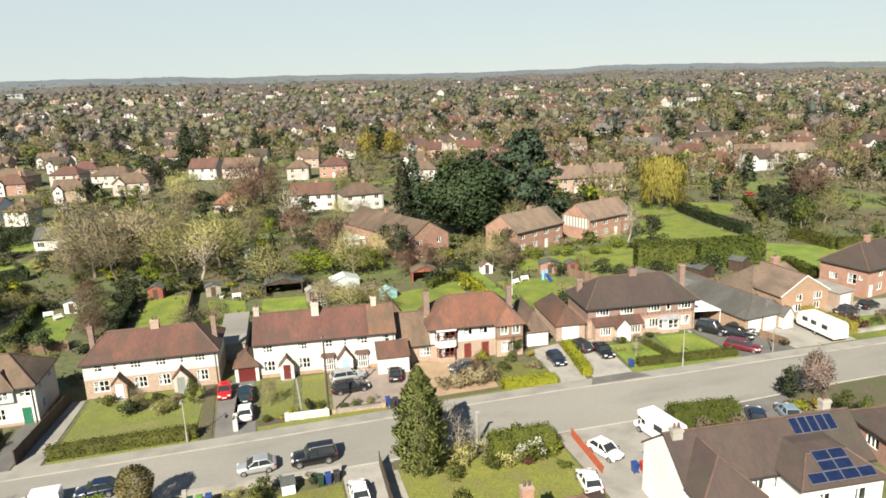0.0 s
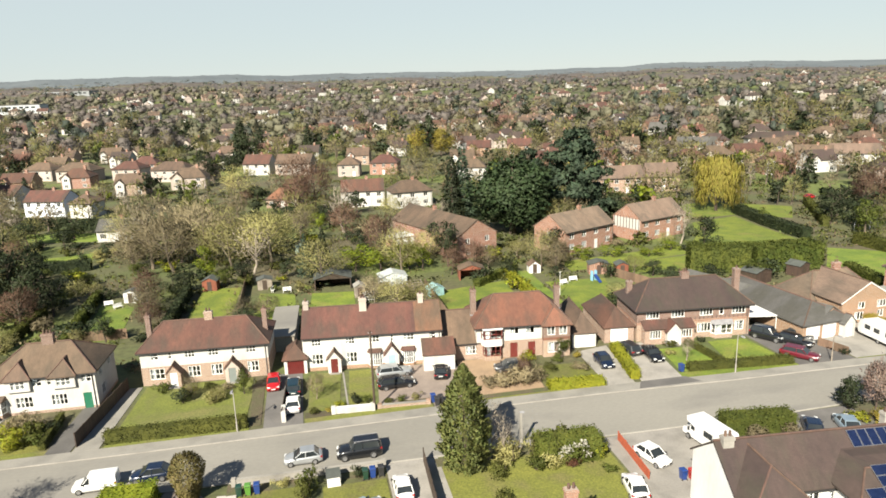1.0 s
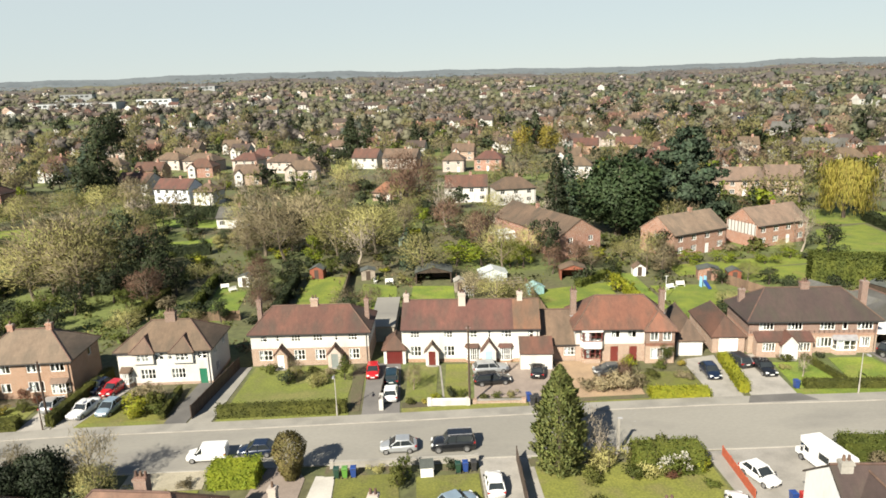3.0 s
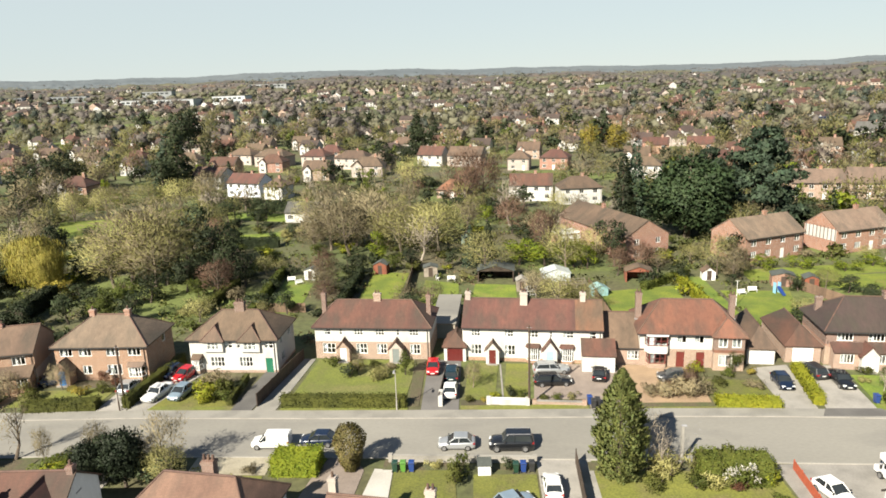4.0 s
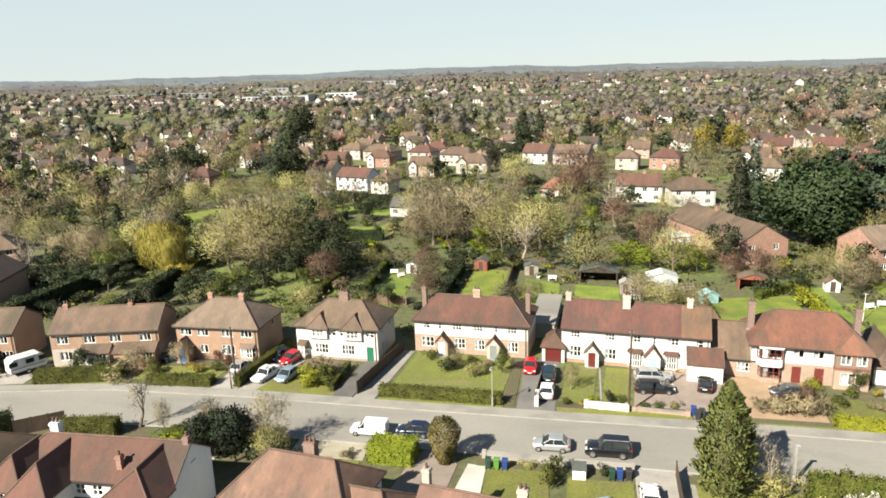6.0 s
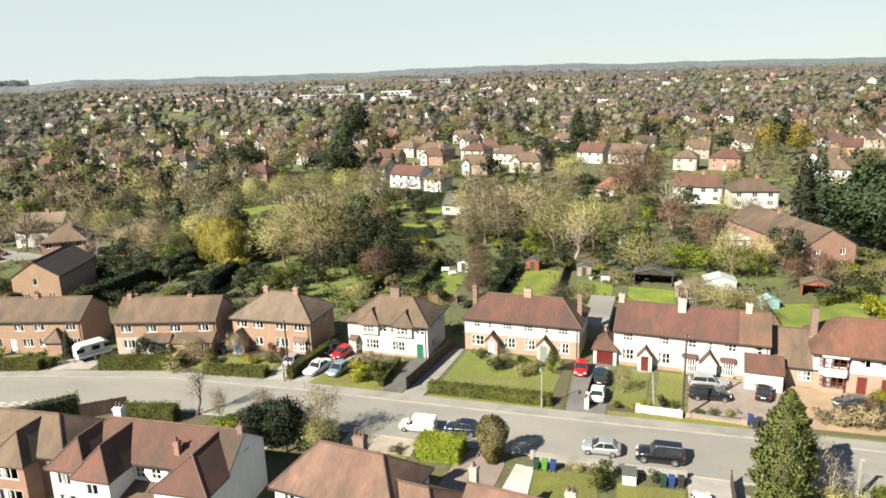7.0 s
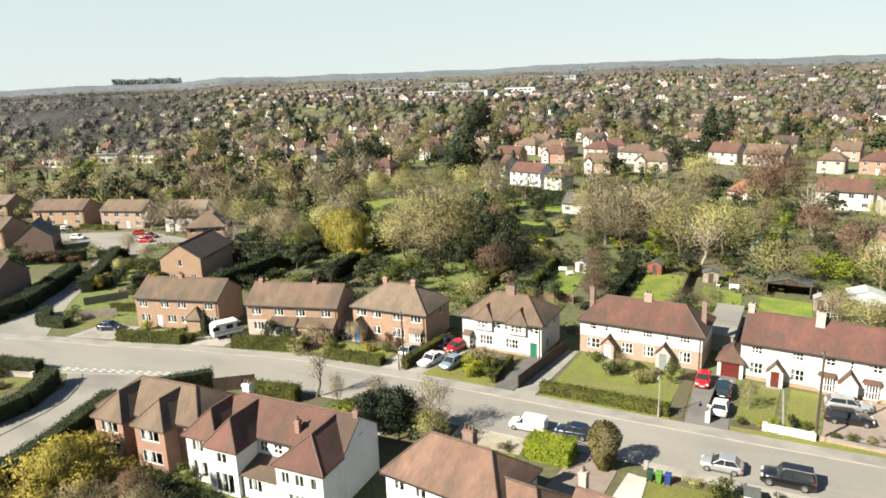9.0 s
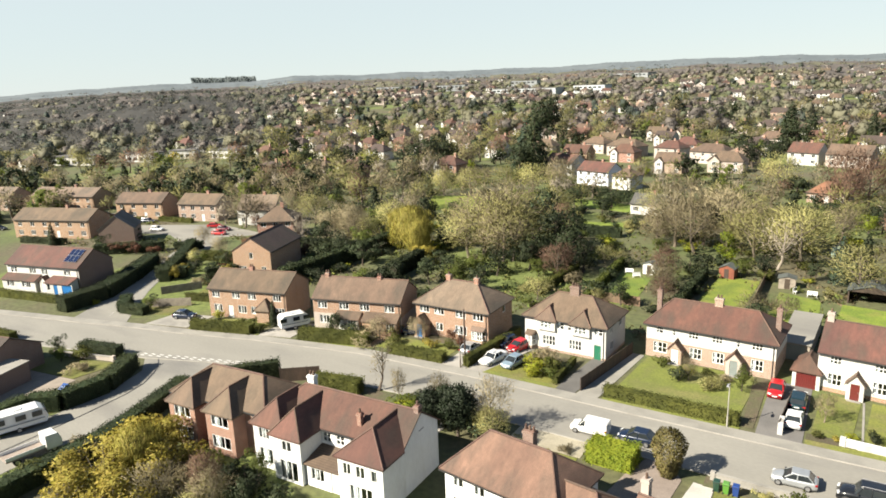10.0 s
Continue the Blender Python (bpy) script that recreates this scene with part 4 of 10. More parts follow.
def limbs(rng, h, spread, trunk_r, fork=0.3, count=7, r_end=0.02):
    """A tapered trunk that forks into bent limbs; returns the mesh builder and the limb ends."""
    g, tips = Geo(), []
    bend = Vector((rng.normal() * 0.03 * h, rng.normal() * 0.03 * h, h * fork))
    g.tube((0, 0, -0.1), bend * 0.5, trunk_r * 1.25, trunk_r, 7, False)
    g.tube(bend * 0.5, bend, trunk_r, trunk_r * 0.85, 7, False)
    top = Vector((bend.x * 1.5, bend.y * 1.5, h * 0.86))
    g.tube(bend, top, trunk_r * 0.8, r_end, 5, False)
    tips.append(top)
    for i in range(count):
        a = i * 2.4 + rng.random()
        k = 0.05 + 0.75 * rng.random()
        s = bend.lerp(top, k * 0.75)
        reach = spread * (0.55 + 0.5 * rng.random()) * (1 - 0.45 * k)
        m = s + Vector((math.cos(a) * reach * 0.5, math.sin(a) * reach * 0.5, h * 0.11 + rng.random() * h * 0.05))
        e = m + Vector((math.cos(a + rng.normal() * 0.3) * reach * 0.55, math.sin(a) * reach * 0.55, h * (0.08 + 0.12 * rng.random())))
        r = trunk_r * (0.5 - 0.3 * k)
        g.tube(s, m, r, r * 0.65, 5, False)
        g.tube(m, e, r * 0.65, r_end, 4, False)
        tips += [m.lerp(e, 0.5), e]
        for _ in range(2):
            q = m.lerp(e, 0.2 + 0.6 * rng.random())
            f = q + Vector((rng.normal() * spread * 0.25, rng.normal() * spread * 0.25, h * 0.1 * rng.random() + 0.02 * h))
            g.tube(q, f, r * 0.4, r_end, 4, False)
            tips.append(f)
    return g, tips


def bare_crown(rng, tips, n, h, spread, material, length=0.9, width=0.06, leafy=0.0):
    t = np.array([tuple(p) for p in tips])
    k = rng.integers(0, len(t), n)
    c = t[k] + rng.normal(size=(n, 3)) * [spread * 0.19, spread * 0.19, h * 0.085]
    m = int(n * 0.5)
    u = rng.normal(size=(m, 3))
    u /= np.linalg.norm(u, axis=1, keepdims=True)
    lump = 1 + 0.16 * np.sin(u[:, 0] * 5 + len(tips)) + 0.14 * np.sin(u[:, 1] * 6 + u[:, 2] * 4 + tips[0][0] * 9)
    c[:m] = [0, 0, h * 0.57] + u * np.array([spread * 0.92, spread * 0.92, h * 0.40]) * (lump * (0.55 + 0.45 * rng.random(m) ** 0.5))[:, None]
    out = c - [0, 0, h * 0.35]
    out /= np.linalg.norm(out, axis=1, keepdims=True)
    ln = length * (0.4 + rng.random(n))
    return shards("crown", c, ln, width * (0.5 + rng.random(n)), out, rng, material, 0.6, unit(unit((c - [0, 0, h * 0.5]) / [spread, spread, h * 0.45]) + [0, 0, 0.15]), 0.7)


PLANTS = {}


def plant_form(kind, variant):
    """Trunk mesh, crown mesh and own height for one variant of a kind of plant."""
    rng = np.random.default_rng(sum(map(ord, kind)) * 17 + variant)
    fine = not kind.endswith("_far")
    base = kind.replace("_far", "")
    if base in ("bare", "budding", "reddish", "pale_bare", "blossom", "sapling"):
        h = 10.0
        spread = {"bare": 4.4, "budding": 4.6, "reddish": 3.6, "pale_bare": 3.2, "blossom": 4.2, "sapling": 2.2}[base]
        g, tips = limbs(rng, h, spread, 0.24 if fine else 0.28, 0.15 + 0.1 * rng.random(), 9 if fine else 5)
        mat = {"bare": TWIG, "budding": TWIG_OLIVE, "reddish": TWIG_RED, "pale_bare": TWIG_PALE, "blossom": BLOSSOM, "sapling": TWIG}[base]
        n = {"pale_bare": 520, "sapling": 260, "blossom": 3000}.get(base, 2400 if base == "budding" else 2050) if fine else 230
        crown = bare_crown(rng, tips, n, h, spread * (1.0 if base != "sapling" else 0.6), mat, (0.62 if base == "budding" else 0.8) if fine else 1.25, (0.118 if base != "blossom" else 0.2) if fine else 0.38)
        return g.mesh("trunk", BARK_PALE if base == "pale_bare" else BARK_GREY if base in ("budding", "bare") else BARK), crown, h
    if base in ("leafy", "fresh", "evergreen", "golden", "russet", "holly"):
        h = 8.0
        mat = {"leafy": LEAF, "fresh": LEAF_BRIGHT, "evergreen": LEAF_DARK, "golden": LEAF_GOLD, "russet": LEAF_RED, "holly": LEAF_DARK}[base]
        g, _ = limbs(rng, h, 2.6, 0.22, 0.25, 5)
        m = 16
        c = rng.normal(size=(m, 3)) * [1.35, 1.35, 1.45] + [0, 0, h * 0.56]
        c[:, 2] = np.clip(c[:, 2], 1.6, h * 0.86)
        r = 0.8 + 0.9 * rng.random(m)
        p, d = lobes(rng, 1850 if fine else 240, c, r)
        s = (0.345 if fine else 0.98) * (0.5 + rng.random(len(p)))
        return g.mesh("trunk", BARK), shards("crown", p, s, s * 0.8, d, rng, mat, 0.35, unit(d * 0.7 + unit(p - [0, 0, h * 0.45]) * 0.7 + [0, 0, 0.1]), 0.7), h
    if base in ("yew", "dark_yew"):
        h = 20.0
        g = Geo().tube((0, 0, -0.1), (0, 0, 15), 0.6, 0.1, 8, False)
        m = 44
        d = rng.normal(size=(m, 3))
        d /= np.linalg.norm(d, axis=1, keepdims=True)
        c = [0, 0, h * 0.47] + d * np.array([5.6, 5.6, 6.6]) * (0.45 + 0.5 * rng.random((m, 1)))
        r = 2.2 + 1.3 * rng.random(m)
        p, d = lobes(rng, 13000 if base == "yew" else 7000, c, r, 0.85, 0.6)
        s = 0.62 * (0.5 + rng.random(len(p)))
        return g.mesh("trunk", BARK), shards("crown", p, s, s * 0.8, d, rng, LEAF_YEW if base == "yew" else LEAF_YEW_SHADED, 0.35, unit(d * 0.8 + unit(p - [0, 0, h * 0.45]) * 0.5), 0.65), h
    if base in ("conifer", "spruce"):
        h = 10.0
        g = Geo().tube((0, 0, -0.1), (0, 0, h * 0.97), 0.22, 0.02, 7, False)
        n = 3400 if fine else 480
        z = h * (0.05 + 0.95 * (1 - np.sqrt(rng.random(n))))
        wob = 1 + 0.22 * np.sin(z * 4.1 + variant) + 0.12 * np.sin(z * 9.7)
        rad = (0.3 + 0.21 * (h - z)) * wob * (0.35 + 0.65 * rng.random(n) ** 0.4)
        a = rng.random(n) * 2 * np.pi
        rad *= 1 + 0.2 * np.sin(a * 5 + z * 1.7)
        c = np.stack([rad * np.cos(a), rad * np.sin(a), z - 0.12 * rad], 1)
        out = np.stack([np.cos(a), np.sin(a), np.full(n, -0.35)], 1)
        s = (0.42 if fine else 1.0) * (0.5 + rng.random(n))
        return g.mesh("trunk", BARK), shards("crown", c, s, s * 0.55, out, rng, LEAF_DARK if base == "conifer" else LEAF_CEDAR, 0.7, unit(out + [0, 0, 0.75]), 0.6), h
    if base == "cedar":
        h = 20.0
        g = Geo().tube((0, 0, -0.1), (0.3, 0.2, h * 0.92), 0.65, 0.08, 9, False)
        m = 100
        k = rng.random(m) ** 1.25
        z = h * (0.10 + 0.84 * k)
        reach = (7.2 * (1 - k**2.2) + 1.3) * (0.55 + 0.5 * rng.random(m))
        a = rng.random(m) * 2 * np.pi
        c = np.stack([reach * np.cos(a), reach * np.sin(a), z], 1)
        for p in c:
            g.tube((0, 0, p[2] - 1.2), tuple(p), 0.16, 0.05, 5, False)
        r = 1.4 + 1.5 * rng.random(m) * (1.15 - k)
        p, d = lobes(rng, 17000, c, r, 0.55, 0.3)
        s = 0.78 * (0.5 + rng.random(len(p)))
        return g.mesh("trunk", BARK), shards("crown", p, s, s * 0.6, d, rng, LEAF_CEDAR, 0.4, unit(d * 0.8 + unit(p - [0, 0, h * 0.4]) * 0.5), 0.65), h
    if base == "willow":
        h = 10.0
        g, tips = limbs(rng, h, 4.0, 0.32, 0.28, 9)
        n = 10000 if fine else 900
        m = 44
        a0, rr = rng.random(m) * 6.283, 4.2 * np.sqrt(rng.random(m))
        top = np.stack([rr * np.cos(a0), rr * np.sin(a0), h * (0.98 - 0.035 * rr**1.4 / 1.6)], 1)
        k = rng.integers(0, m, n)
        c = top[k] + rng.normal(size=(n, 3)) * [0.8, 0.8, 0.4]
        c[:, 2] -= rng.random(n) ** 1.2 * (c[:, 2] - 1.0) * (0.45 + 0.53 * (rr[k] / 4.2))
        s = (0.9 if fine else 1.5) * (0.5 + rng.random(n))
        return g.mesh("trunk", BARK), shards("crown", c, s, np.full(n, 0.13 if fine else 0.35), np.array([[0, 0, -1.0]]).repeat(n, 0), rng, LEAF_WILLOW, 0.8, unit(unit((c - [0, 0, h * 0.42]) * [1, 1, 0.8]) + rng.normal(size=(n, 3)) * 0.25), 0.8), h
    # low bushes, one metre high
    h = 1.0
    mat = {"shrub": LEAF, "shrub_dark": LEAF_DARK, "shrub_lime": LEAF_LIME, "shrub_olive": LEAF_HEDGE, "shrub_brown": TWIG, "shrub_red": LEAF_RED, "shrub_gold": LEAF_GOLD, "shrub_twig": TWIG_OLIVE}[base]
    g = Geo()
    for i in range(5):
        a = i * 1.26
        g.tube((0, 0, -0.03), (math.cos(a) * 0.3, math.sin(a) * 0.3, 0.6), 0.03, 0.012, 4, False)
    m = 9
    c = np.stack([rng.normal(size=m) * 0.22, rng.normal(size=m) * 0.22, 0.25 + 0.45 * rng.random(m)], 1)
    p, d = lobes(rng, 820 if fine else 300, c, 0.18 + 0.16 * rng.random(m))
    p[:, 2] = np.abs(p[:, 2])
    thin = mat in (TWIG, TWIG_OLIVE)
    s = (0.17 if thin else 0.085) * (1.0 if fine else 1.6) * (0.5 + rng.random(len(p)))
    return g.mesh("trunk", BARK), shards("crown", p, s, s * (0.2 if thin else 0.8), d, rng, mat, 0.5, unit(d * 0.6 + unit(p - [0, 0, 0.3]) * 0.7), 0.7), h


KIND_WORDS = {
    "bare": ("bare_tree", "bare deciduous tree with fine brown winter twigs", "tree"), "budding": ("budding_tree", "deciduous tree with olive buds on bare branches", "tree"),
    "reddish": ("bare_tree", "bare tree with reddish brown winter twigs", "tree"), "pale_bare": ("birch_tree", "bare birch with pale bark and thin twigs", "tree"),
    "blossom": ("blossom_tree", "ornamental tree covered with pale pink blossom", "tree"), "sapling": ("young_tree", "slender leafless young street tree", "tree"),
    "leafy": ("leafy_tree", "rounded green leafy tree with uneven outline", "tree"), "fresh": ("leafy_tree", "tree in bright fresh green spring leaf", "tree"),
    "evergreen": ("evergreen_tree", "dense dark green broadleaf evergreen tree", "tree"), "holly": ("evergreen_tree", "dense dark glossy evergreen tree", "tree"),
    "golden": ("golden_tree", "tree with golden yellow spring foliage", "tree"), "russet": ("russet_tree", "small tree with russet brown leaves", "tree"),
    "conifer": ("conifer", "dark green conical conifer", "tree"), "spruce": ("conifer", "tall blue-green spruce with drooping boughs", "tree"), "cedar": ("cedar_tree", "large dark cedar with layered spreading boughs", "tree"),
    "yew": ("evergreen_tree", "massive dense dark green rounded evergreen", "tree"),
    "dark_yew": ("evergreen_tree", "dense blackish green yew beside the road", "tree"),
    "willow": ("weeping_willow", "weeping willow with yellow hanging strands", "tree"),
    "shrub": ("shrub", "rounded green garden shrub", "shrub"), "shrub_dark": ("shrub", "dark evergreen garden shrub", "shrub"), "shrub_lime": ("shrub", "bright lime green garden shrub", "shrub"),
    "shrub_olive": ("shrub", "olive green garden shrub", "shrub"), "shrub_brown": ("shrub", "leafless brown twiggy shrub", "shrub"), "shrub_red": ("shrub", "russet leaved garden shrub", "shrub"),
    "shrub_gold": ("shrub", "golden yellow flowering shrub", "shrub"), "shrub_twig": ("shrub", "budding twiggy garden shrub", "shrub"),
}
plant_rng = random.Random(11)


def plant(kind, x, y, height, wide=1.0, variants=3, label="", z=0.0):
    v = plant_rng.randrange(variants)
    key, base = (kind, v), kind.replace("_far", "")
    name, words, category = KIND_WORDS[base]
    if key not in PLANTS:
        PLANTS[key] = plant_form(kind, v)
    trunk, crown, h = PLANTS[key]
    s = height / h
    root = thing(name, x, y, 0, z, label or words, category)
    root.matrix_basis = pose(x, y, z, 0, 0, plant_rng.uniform(0, 360)) @ Matrix.Diagonal((s * wide, s * wide, s, 1))
    part("trunk", trunk, None, root)
    part("crown", crown, None, root)
    return root


def hedge(pts, width, height, material=None, label="clipped green garden hedge", dense=55, seed=0, rough=0.09, size=0.16, name="hedge"):
    """A clipped run along the points: a solid heart and a skin of leaves."""
    rng = np.random.default_rng(seed + int(abs(pts[0][0]) * 13 + abs(pts[0][1]) * 7))
    heart, cs, ds = Geo(), [], []
    for (x0, y0), (x1, y1) in zip(pts, pts[1:]):
        a, b = Vector((x0, y0, 0)), Vector((x1, y1, 0))
        L = (b - a).length
        u = (b - a) / L
        s = Vector((-u.y, u.x, 0)) * width / 2
        k = 0.86
        e = u * 0.12
        heart.loft([[tuple(a + e - s * k), tuple(b - e - s * k), tuple(b - e + s * k), tuple(a + e + s * k)], [tuple(p + Vector((0, 0, height * 0.93))) for p in (a + e - s * k * 0.95, b - e - s * k * 0.95, b - e + s * k * 0.95, a + e + s * k * 0.95)]])
        area_top, area_side = L * width, L * height
        for kind, area in (("top", area_top), ("left", area_side), ("right", area_side), ("ends", width * height * 2)):
            n = int(area * dense)
            t, q = rng.random(n) * L, rng.random(n)
            if kind == "top":
                lump = 0.06 * np.sin(t * 1.7 + seed) * height ** 0.5
                p = np.outer(t, u) + np.outer(q * 2 - 1, s) + np.stack([np.zeros(n), np.zeros(n), height * 0.97 + lump], 1)
                d = np.array([[0, 0, 1.0]]).repeat(n, 0)
            elif kind == "ends":
                p = np.outer(np.where(rng.random(n) < 0.5, 0, L), u) + np.outer(q * 2 - 1, s) + np.stack([np.zeros(n), np.zeros(n), rng.random(n) * height], 1)
                d = np.array([tuple(u)]).repeat(n, 0)
            else:
                sg = 1 if kind == "left" else -1
                p = np.outer(t, u) + np.outer(np.full(n, sg * 0.98), s) + np.stack([np.zeros(n), np.zeros(n), q * height], 1)
                d = np.array([tuple(s.normalized() * sg)]).repeat(n, 0)
            cs.append(p + np.array(tuple(a)) + rng.normal(size=(n, 3)) * rough)
            ds.append(d)
    c, d = np.concatenate(cs), np.concatenate(ds)
    ln = size * (0.5 + rng.random(len(c)))
    root = thing(name, pts[0][0], pts[0][1], 0, 0, label, "hedge")
    off = np.array([pts[0][0], pts[0][1], 0])
    heart.moved(Matrix.Translation((-pts[0][0], -pts[0][1], 0)))
    part("heartwood", heart, material or LEAF_HEDGE, root)
    part("foliage", shards("foliage", c - off, ln, ln * 0.8, d, rng, material or LEAF_HEDGE, 0.3, unit(d + rng.normal(size=d.shape) * 0.3), 0.65), None, root)
    return root


# ---- small things ----
def fence(pts, height, material=None, label="weathered wooden panel fence", post_every=1.9, gap=0.0, board=0.15):
    root = thing("fence", pts[0][0], pts[0][1], 0, 0, label, "fence")
    material = material or WOOD_F
    o = Vector((pts[0][0], pts[0][1], 0))
    for (x0, y0), (x1, y1) in zip(pts, pts[1:]):
        a, b = Vector((x0, y0, 0)) - o, Vector((x1, y1, 0)) - o
        L = (b - a).length
        n = max(1, round(L / post_every))
        turn = math.degrees(math.atan2(b.y - a.y, b.x - a.x))
        w = L / n
        k = max(2, int(w / board))
        ribs = [(0.05 + (i + q) * (w - 0.1) / k, -0.035 if m else -0.01) for i in range(k) for q, m in ((0.0, 0), (0.08, 1), (0.92, 1))] + [(w - 0.05, -0.01), (w - 0.05, 0.02), (0.05, 0.02)]
        panel = Geo().loft([[(a_, b_, zz) for a_, b_ in ribs] for zz in (0.05, height - 0.03)])
        me = panel.mesh("panel", material)
        post = Geo().box(-0.05, -0.05, 0, 0.05, 0.05, height + 0.05).mesh("post", material)
        for i in range(n):
            q = a.lerp(b, i / n)
            part("panel", me, None, root).matrix_basis = pose(q.x, q.y, 0, 0, 0, turn)
            part("post", post, None, root).matrix_basis = pose(q.x, q.y, 0, 0, 0, turn)
    return root


def low_wall(pts, height, width, material, label, coping=None):
    root = thing("garden_wall", pts[0][0], pts[0][1], 0, 0, label, "wall")
    o = Vector((pts[0][0], pts[0][1], 0))
    for (x0, y0), (x1, y1) in zip(pts, pts[1:]):
        a, b = Vector((x0, y0, 0)) - o, Vector((x1, y1, 0)) - o
        L, turn = (b - a).length, math.degrees(math.atan2(y1 - y0, x1 - x0))
        m = pose(a.x, a.y, 0, 0, 0, turn)
        part("masonry", Geo().box(0, -width / 2, 0, L, width / 2, height).moved(m), material, root)
        part("coping", Geo().box(-0.03, -width / 2 - 0.04, height, L + 0.03, width / 2 + 0.04, height + 0.07).moved(m), coping or CONCRETE, root)
        for t in (0.0, L):
            part("pier", Geo().box(t - width * 0.8, -width * 0.8, 0, t + width * 0.8, width * 0.8, height + 0.18).moved(m), material, root)
    return root


def shed(label, x, y, turn, w, d, h, rise, wall, roof_mat, name="shed", door_side=True, open_front=False):
    root = thing(name, x, y, turn, 0, label, name.replace("_", " "))
    t = 0.08
    for q in ((-w / 2, 0, 0, -w / 2 + t, d, h), (w / 2 - t, 0, 0, w / 2, d, h), (-w / 2 + t, d - t, 0, w / 2 - t, d, h)):
        part("wall", Geo().box(*q), wall, root)
    if open_front:
        for xx in (-w / 2 + t, w / 2 - t - 0.12):
            part("post", Geo().box(xx, 0, 0, xx + 0.12, 0.12, h - 0.2), wall, root)
        part("beam", Geo().box(-w / 2 + t, 0, h - 0.2, w / 2 - t, 0.1, h), wall, root)
    else:
        k = max(3, int(w / 0.16))
        ribs = [(-w / 2 + t + (i + q) * (w - 2 * t) / k, -0.02 if m else 0.0) for i in range(k) for q, m in ((0.0, 0), (0.08, 1), (0.92, 1))] + [(w / 2 - t, 0.0), (w / 2 - t, t), (-w / 2 + t, t)]
        part("front_wall", Geo().loft([[(a_, b_, zz) for a_, b_ in ribs] for zz in (0.0, h)]), wall, root)
    for ya in (0, d - t):
        part("gable", Geo().loft([[(-w / 2, yy, h), (w / 2, yy, h), (0, yy, h + rise - 0.06)] for yy in (ya, ya + t)]), wall, root)
    o = 0.18
    ez = h - o * rise / (w / 2)
    tops = [[(-w / 2 - o, d + o, ez), (-w / 2 - o, -o, ez), (0, -o, h + rise), (0, d + o, h + rise)], [(w / 2 + o, -o, ez), (w / 2 + o, d + o, ez), (0, d + o, h + rise), (0, -o, h + rise)]]
    part("roof", Geo().slab(tops, (0, 0, -0.06)), roof_mat, root)
    if door_side and not open_front:
        part("door", Geo().box(-0.4, -0.05, 0.05, 0.4, -0.02, 1.8), WOOD_D, root)
    return root


def wheelie_bin(x, y, turn, material, label):
    root = thing("wheelie_bin", x, y, turn, 0, label, "bin", "wheelie bins by the drives")
    ring = lambda s, z: [(-0.27 * s, -0.33 * s, z), (0.27 * s, -0.33 * s, z), (0.27 * s, 0.33 * s, z), (-0.27 * s, 0.33 * s, z)]
    part("body", Geo().loft([ring(0.78, 0.06), ring(1.0, 0.95)]), material, root)
    part("lid", Geo().loft([ring(1.08, 0.95), ring(1.05, 1.02), ring(0.8, 1.07)]), material, root)
    for s in (-1, 1):
        part("wheel", Geo().tube((s * 0.2, 0.3, 0.1), (s * 0.26, 0.3, 0.1), 0.1, n=10), TYRE, root)
    part("handle", Geo().tube((-0.2, 0.38, 0.98), (0.2, 0.38, 0.98), 0.02, n=6), PLASTIC_K, root)
    return root


def street_lamp(x, y, turn, h, material, label):
    root = thing("street_lamp", x, y, turn, 0, label, "street lamp", "street lamps along the road")
    part("column", Geo().tube((0, 0, -0.1), (0, 0, 1.2), 0.09, 0.09).tube((0, 0, 1.2), (0, 0, h), 0.06, 0.045), material, root)
    part("arm", Geo().tube((0, 0, h - 0.02), (0, -0.8, h + 0.12), 0.035), material, root)
    part("lantern", Geo().loft([[(-0.12, -1.3, h + 0.06), (0.12, -1.3, h + 0.06), (0.14, -0.7, h + 0.06), (-0.14, -0.7, h + 0.06)], [(-0.08, -1.25, h + 0.2), (0.08, -1.25, h + 0.2), (0.1, -0.72, h + 0.2), (-0.1, -0.72, h + 0.2)]]), LEAD, root)
    return root


def utility_pole(x, y, h, label):
    root = thing("utility_pole", x, y, 0, 0, label, "utility pole")
    part("pole", Geo().tube((0, 0, -0.1), (0, 0, h), 0.14, 0.10, 9), WOOD_D, root)
    part("top_bracket", Geo().tube((-0.25, 0, h - 0.25), (0.25, 0, h - 0.25), 0.03, n=6), LEAD, root)
    for i in range(8):
        part("step", Geo().tube((0.12 * (-1) ** i, 0, 2.8 + i * 0.4), (0.3 * (-1) ** i, 0, 2.8 + i * 0.4), 0.015, n=5), LEAD, root)
    return root


def blob(pts, z0, z1):
    """A flat piece with an outline and a thickness."""
    return Geo().loft([[(x, y, z0) for x, y in pts], [(x, y, z1) for x, y in pts]])


# ---- ground, roads, paths ----
RIDGE_AT = (-75, -64.4, -59.8, -55.2, -51.4, -47.5, -46, -44, -41.6, -38.5, -35.4, -33.3, -28.9, -21.8, -17.5, -11, -5.5, 0, 3, 10, 16, 26, 28.8, 33.6, 38.5, 44, 48, 60)
RIDGE_Z = (20, 38, 53, 61, 65, 63, 67, 83, 79, 75, 82, 78, 80, 81, 89, 90, 88, 77, 80, 74, 66, 66, 74, 71, 62, 53, 47, 44)


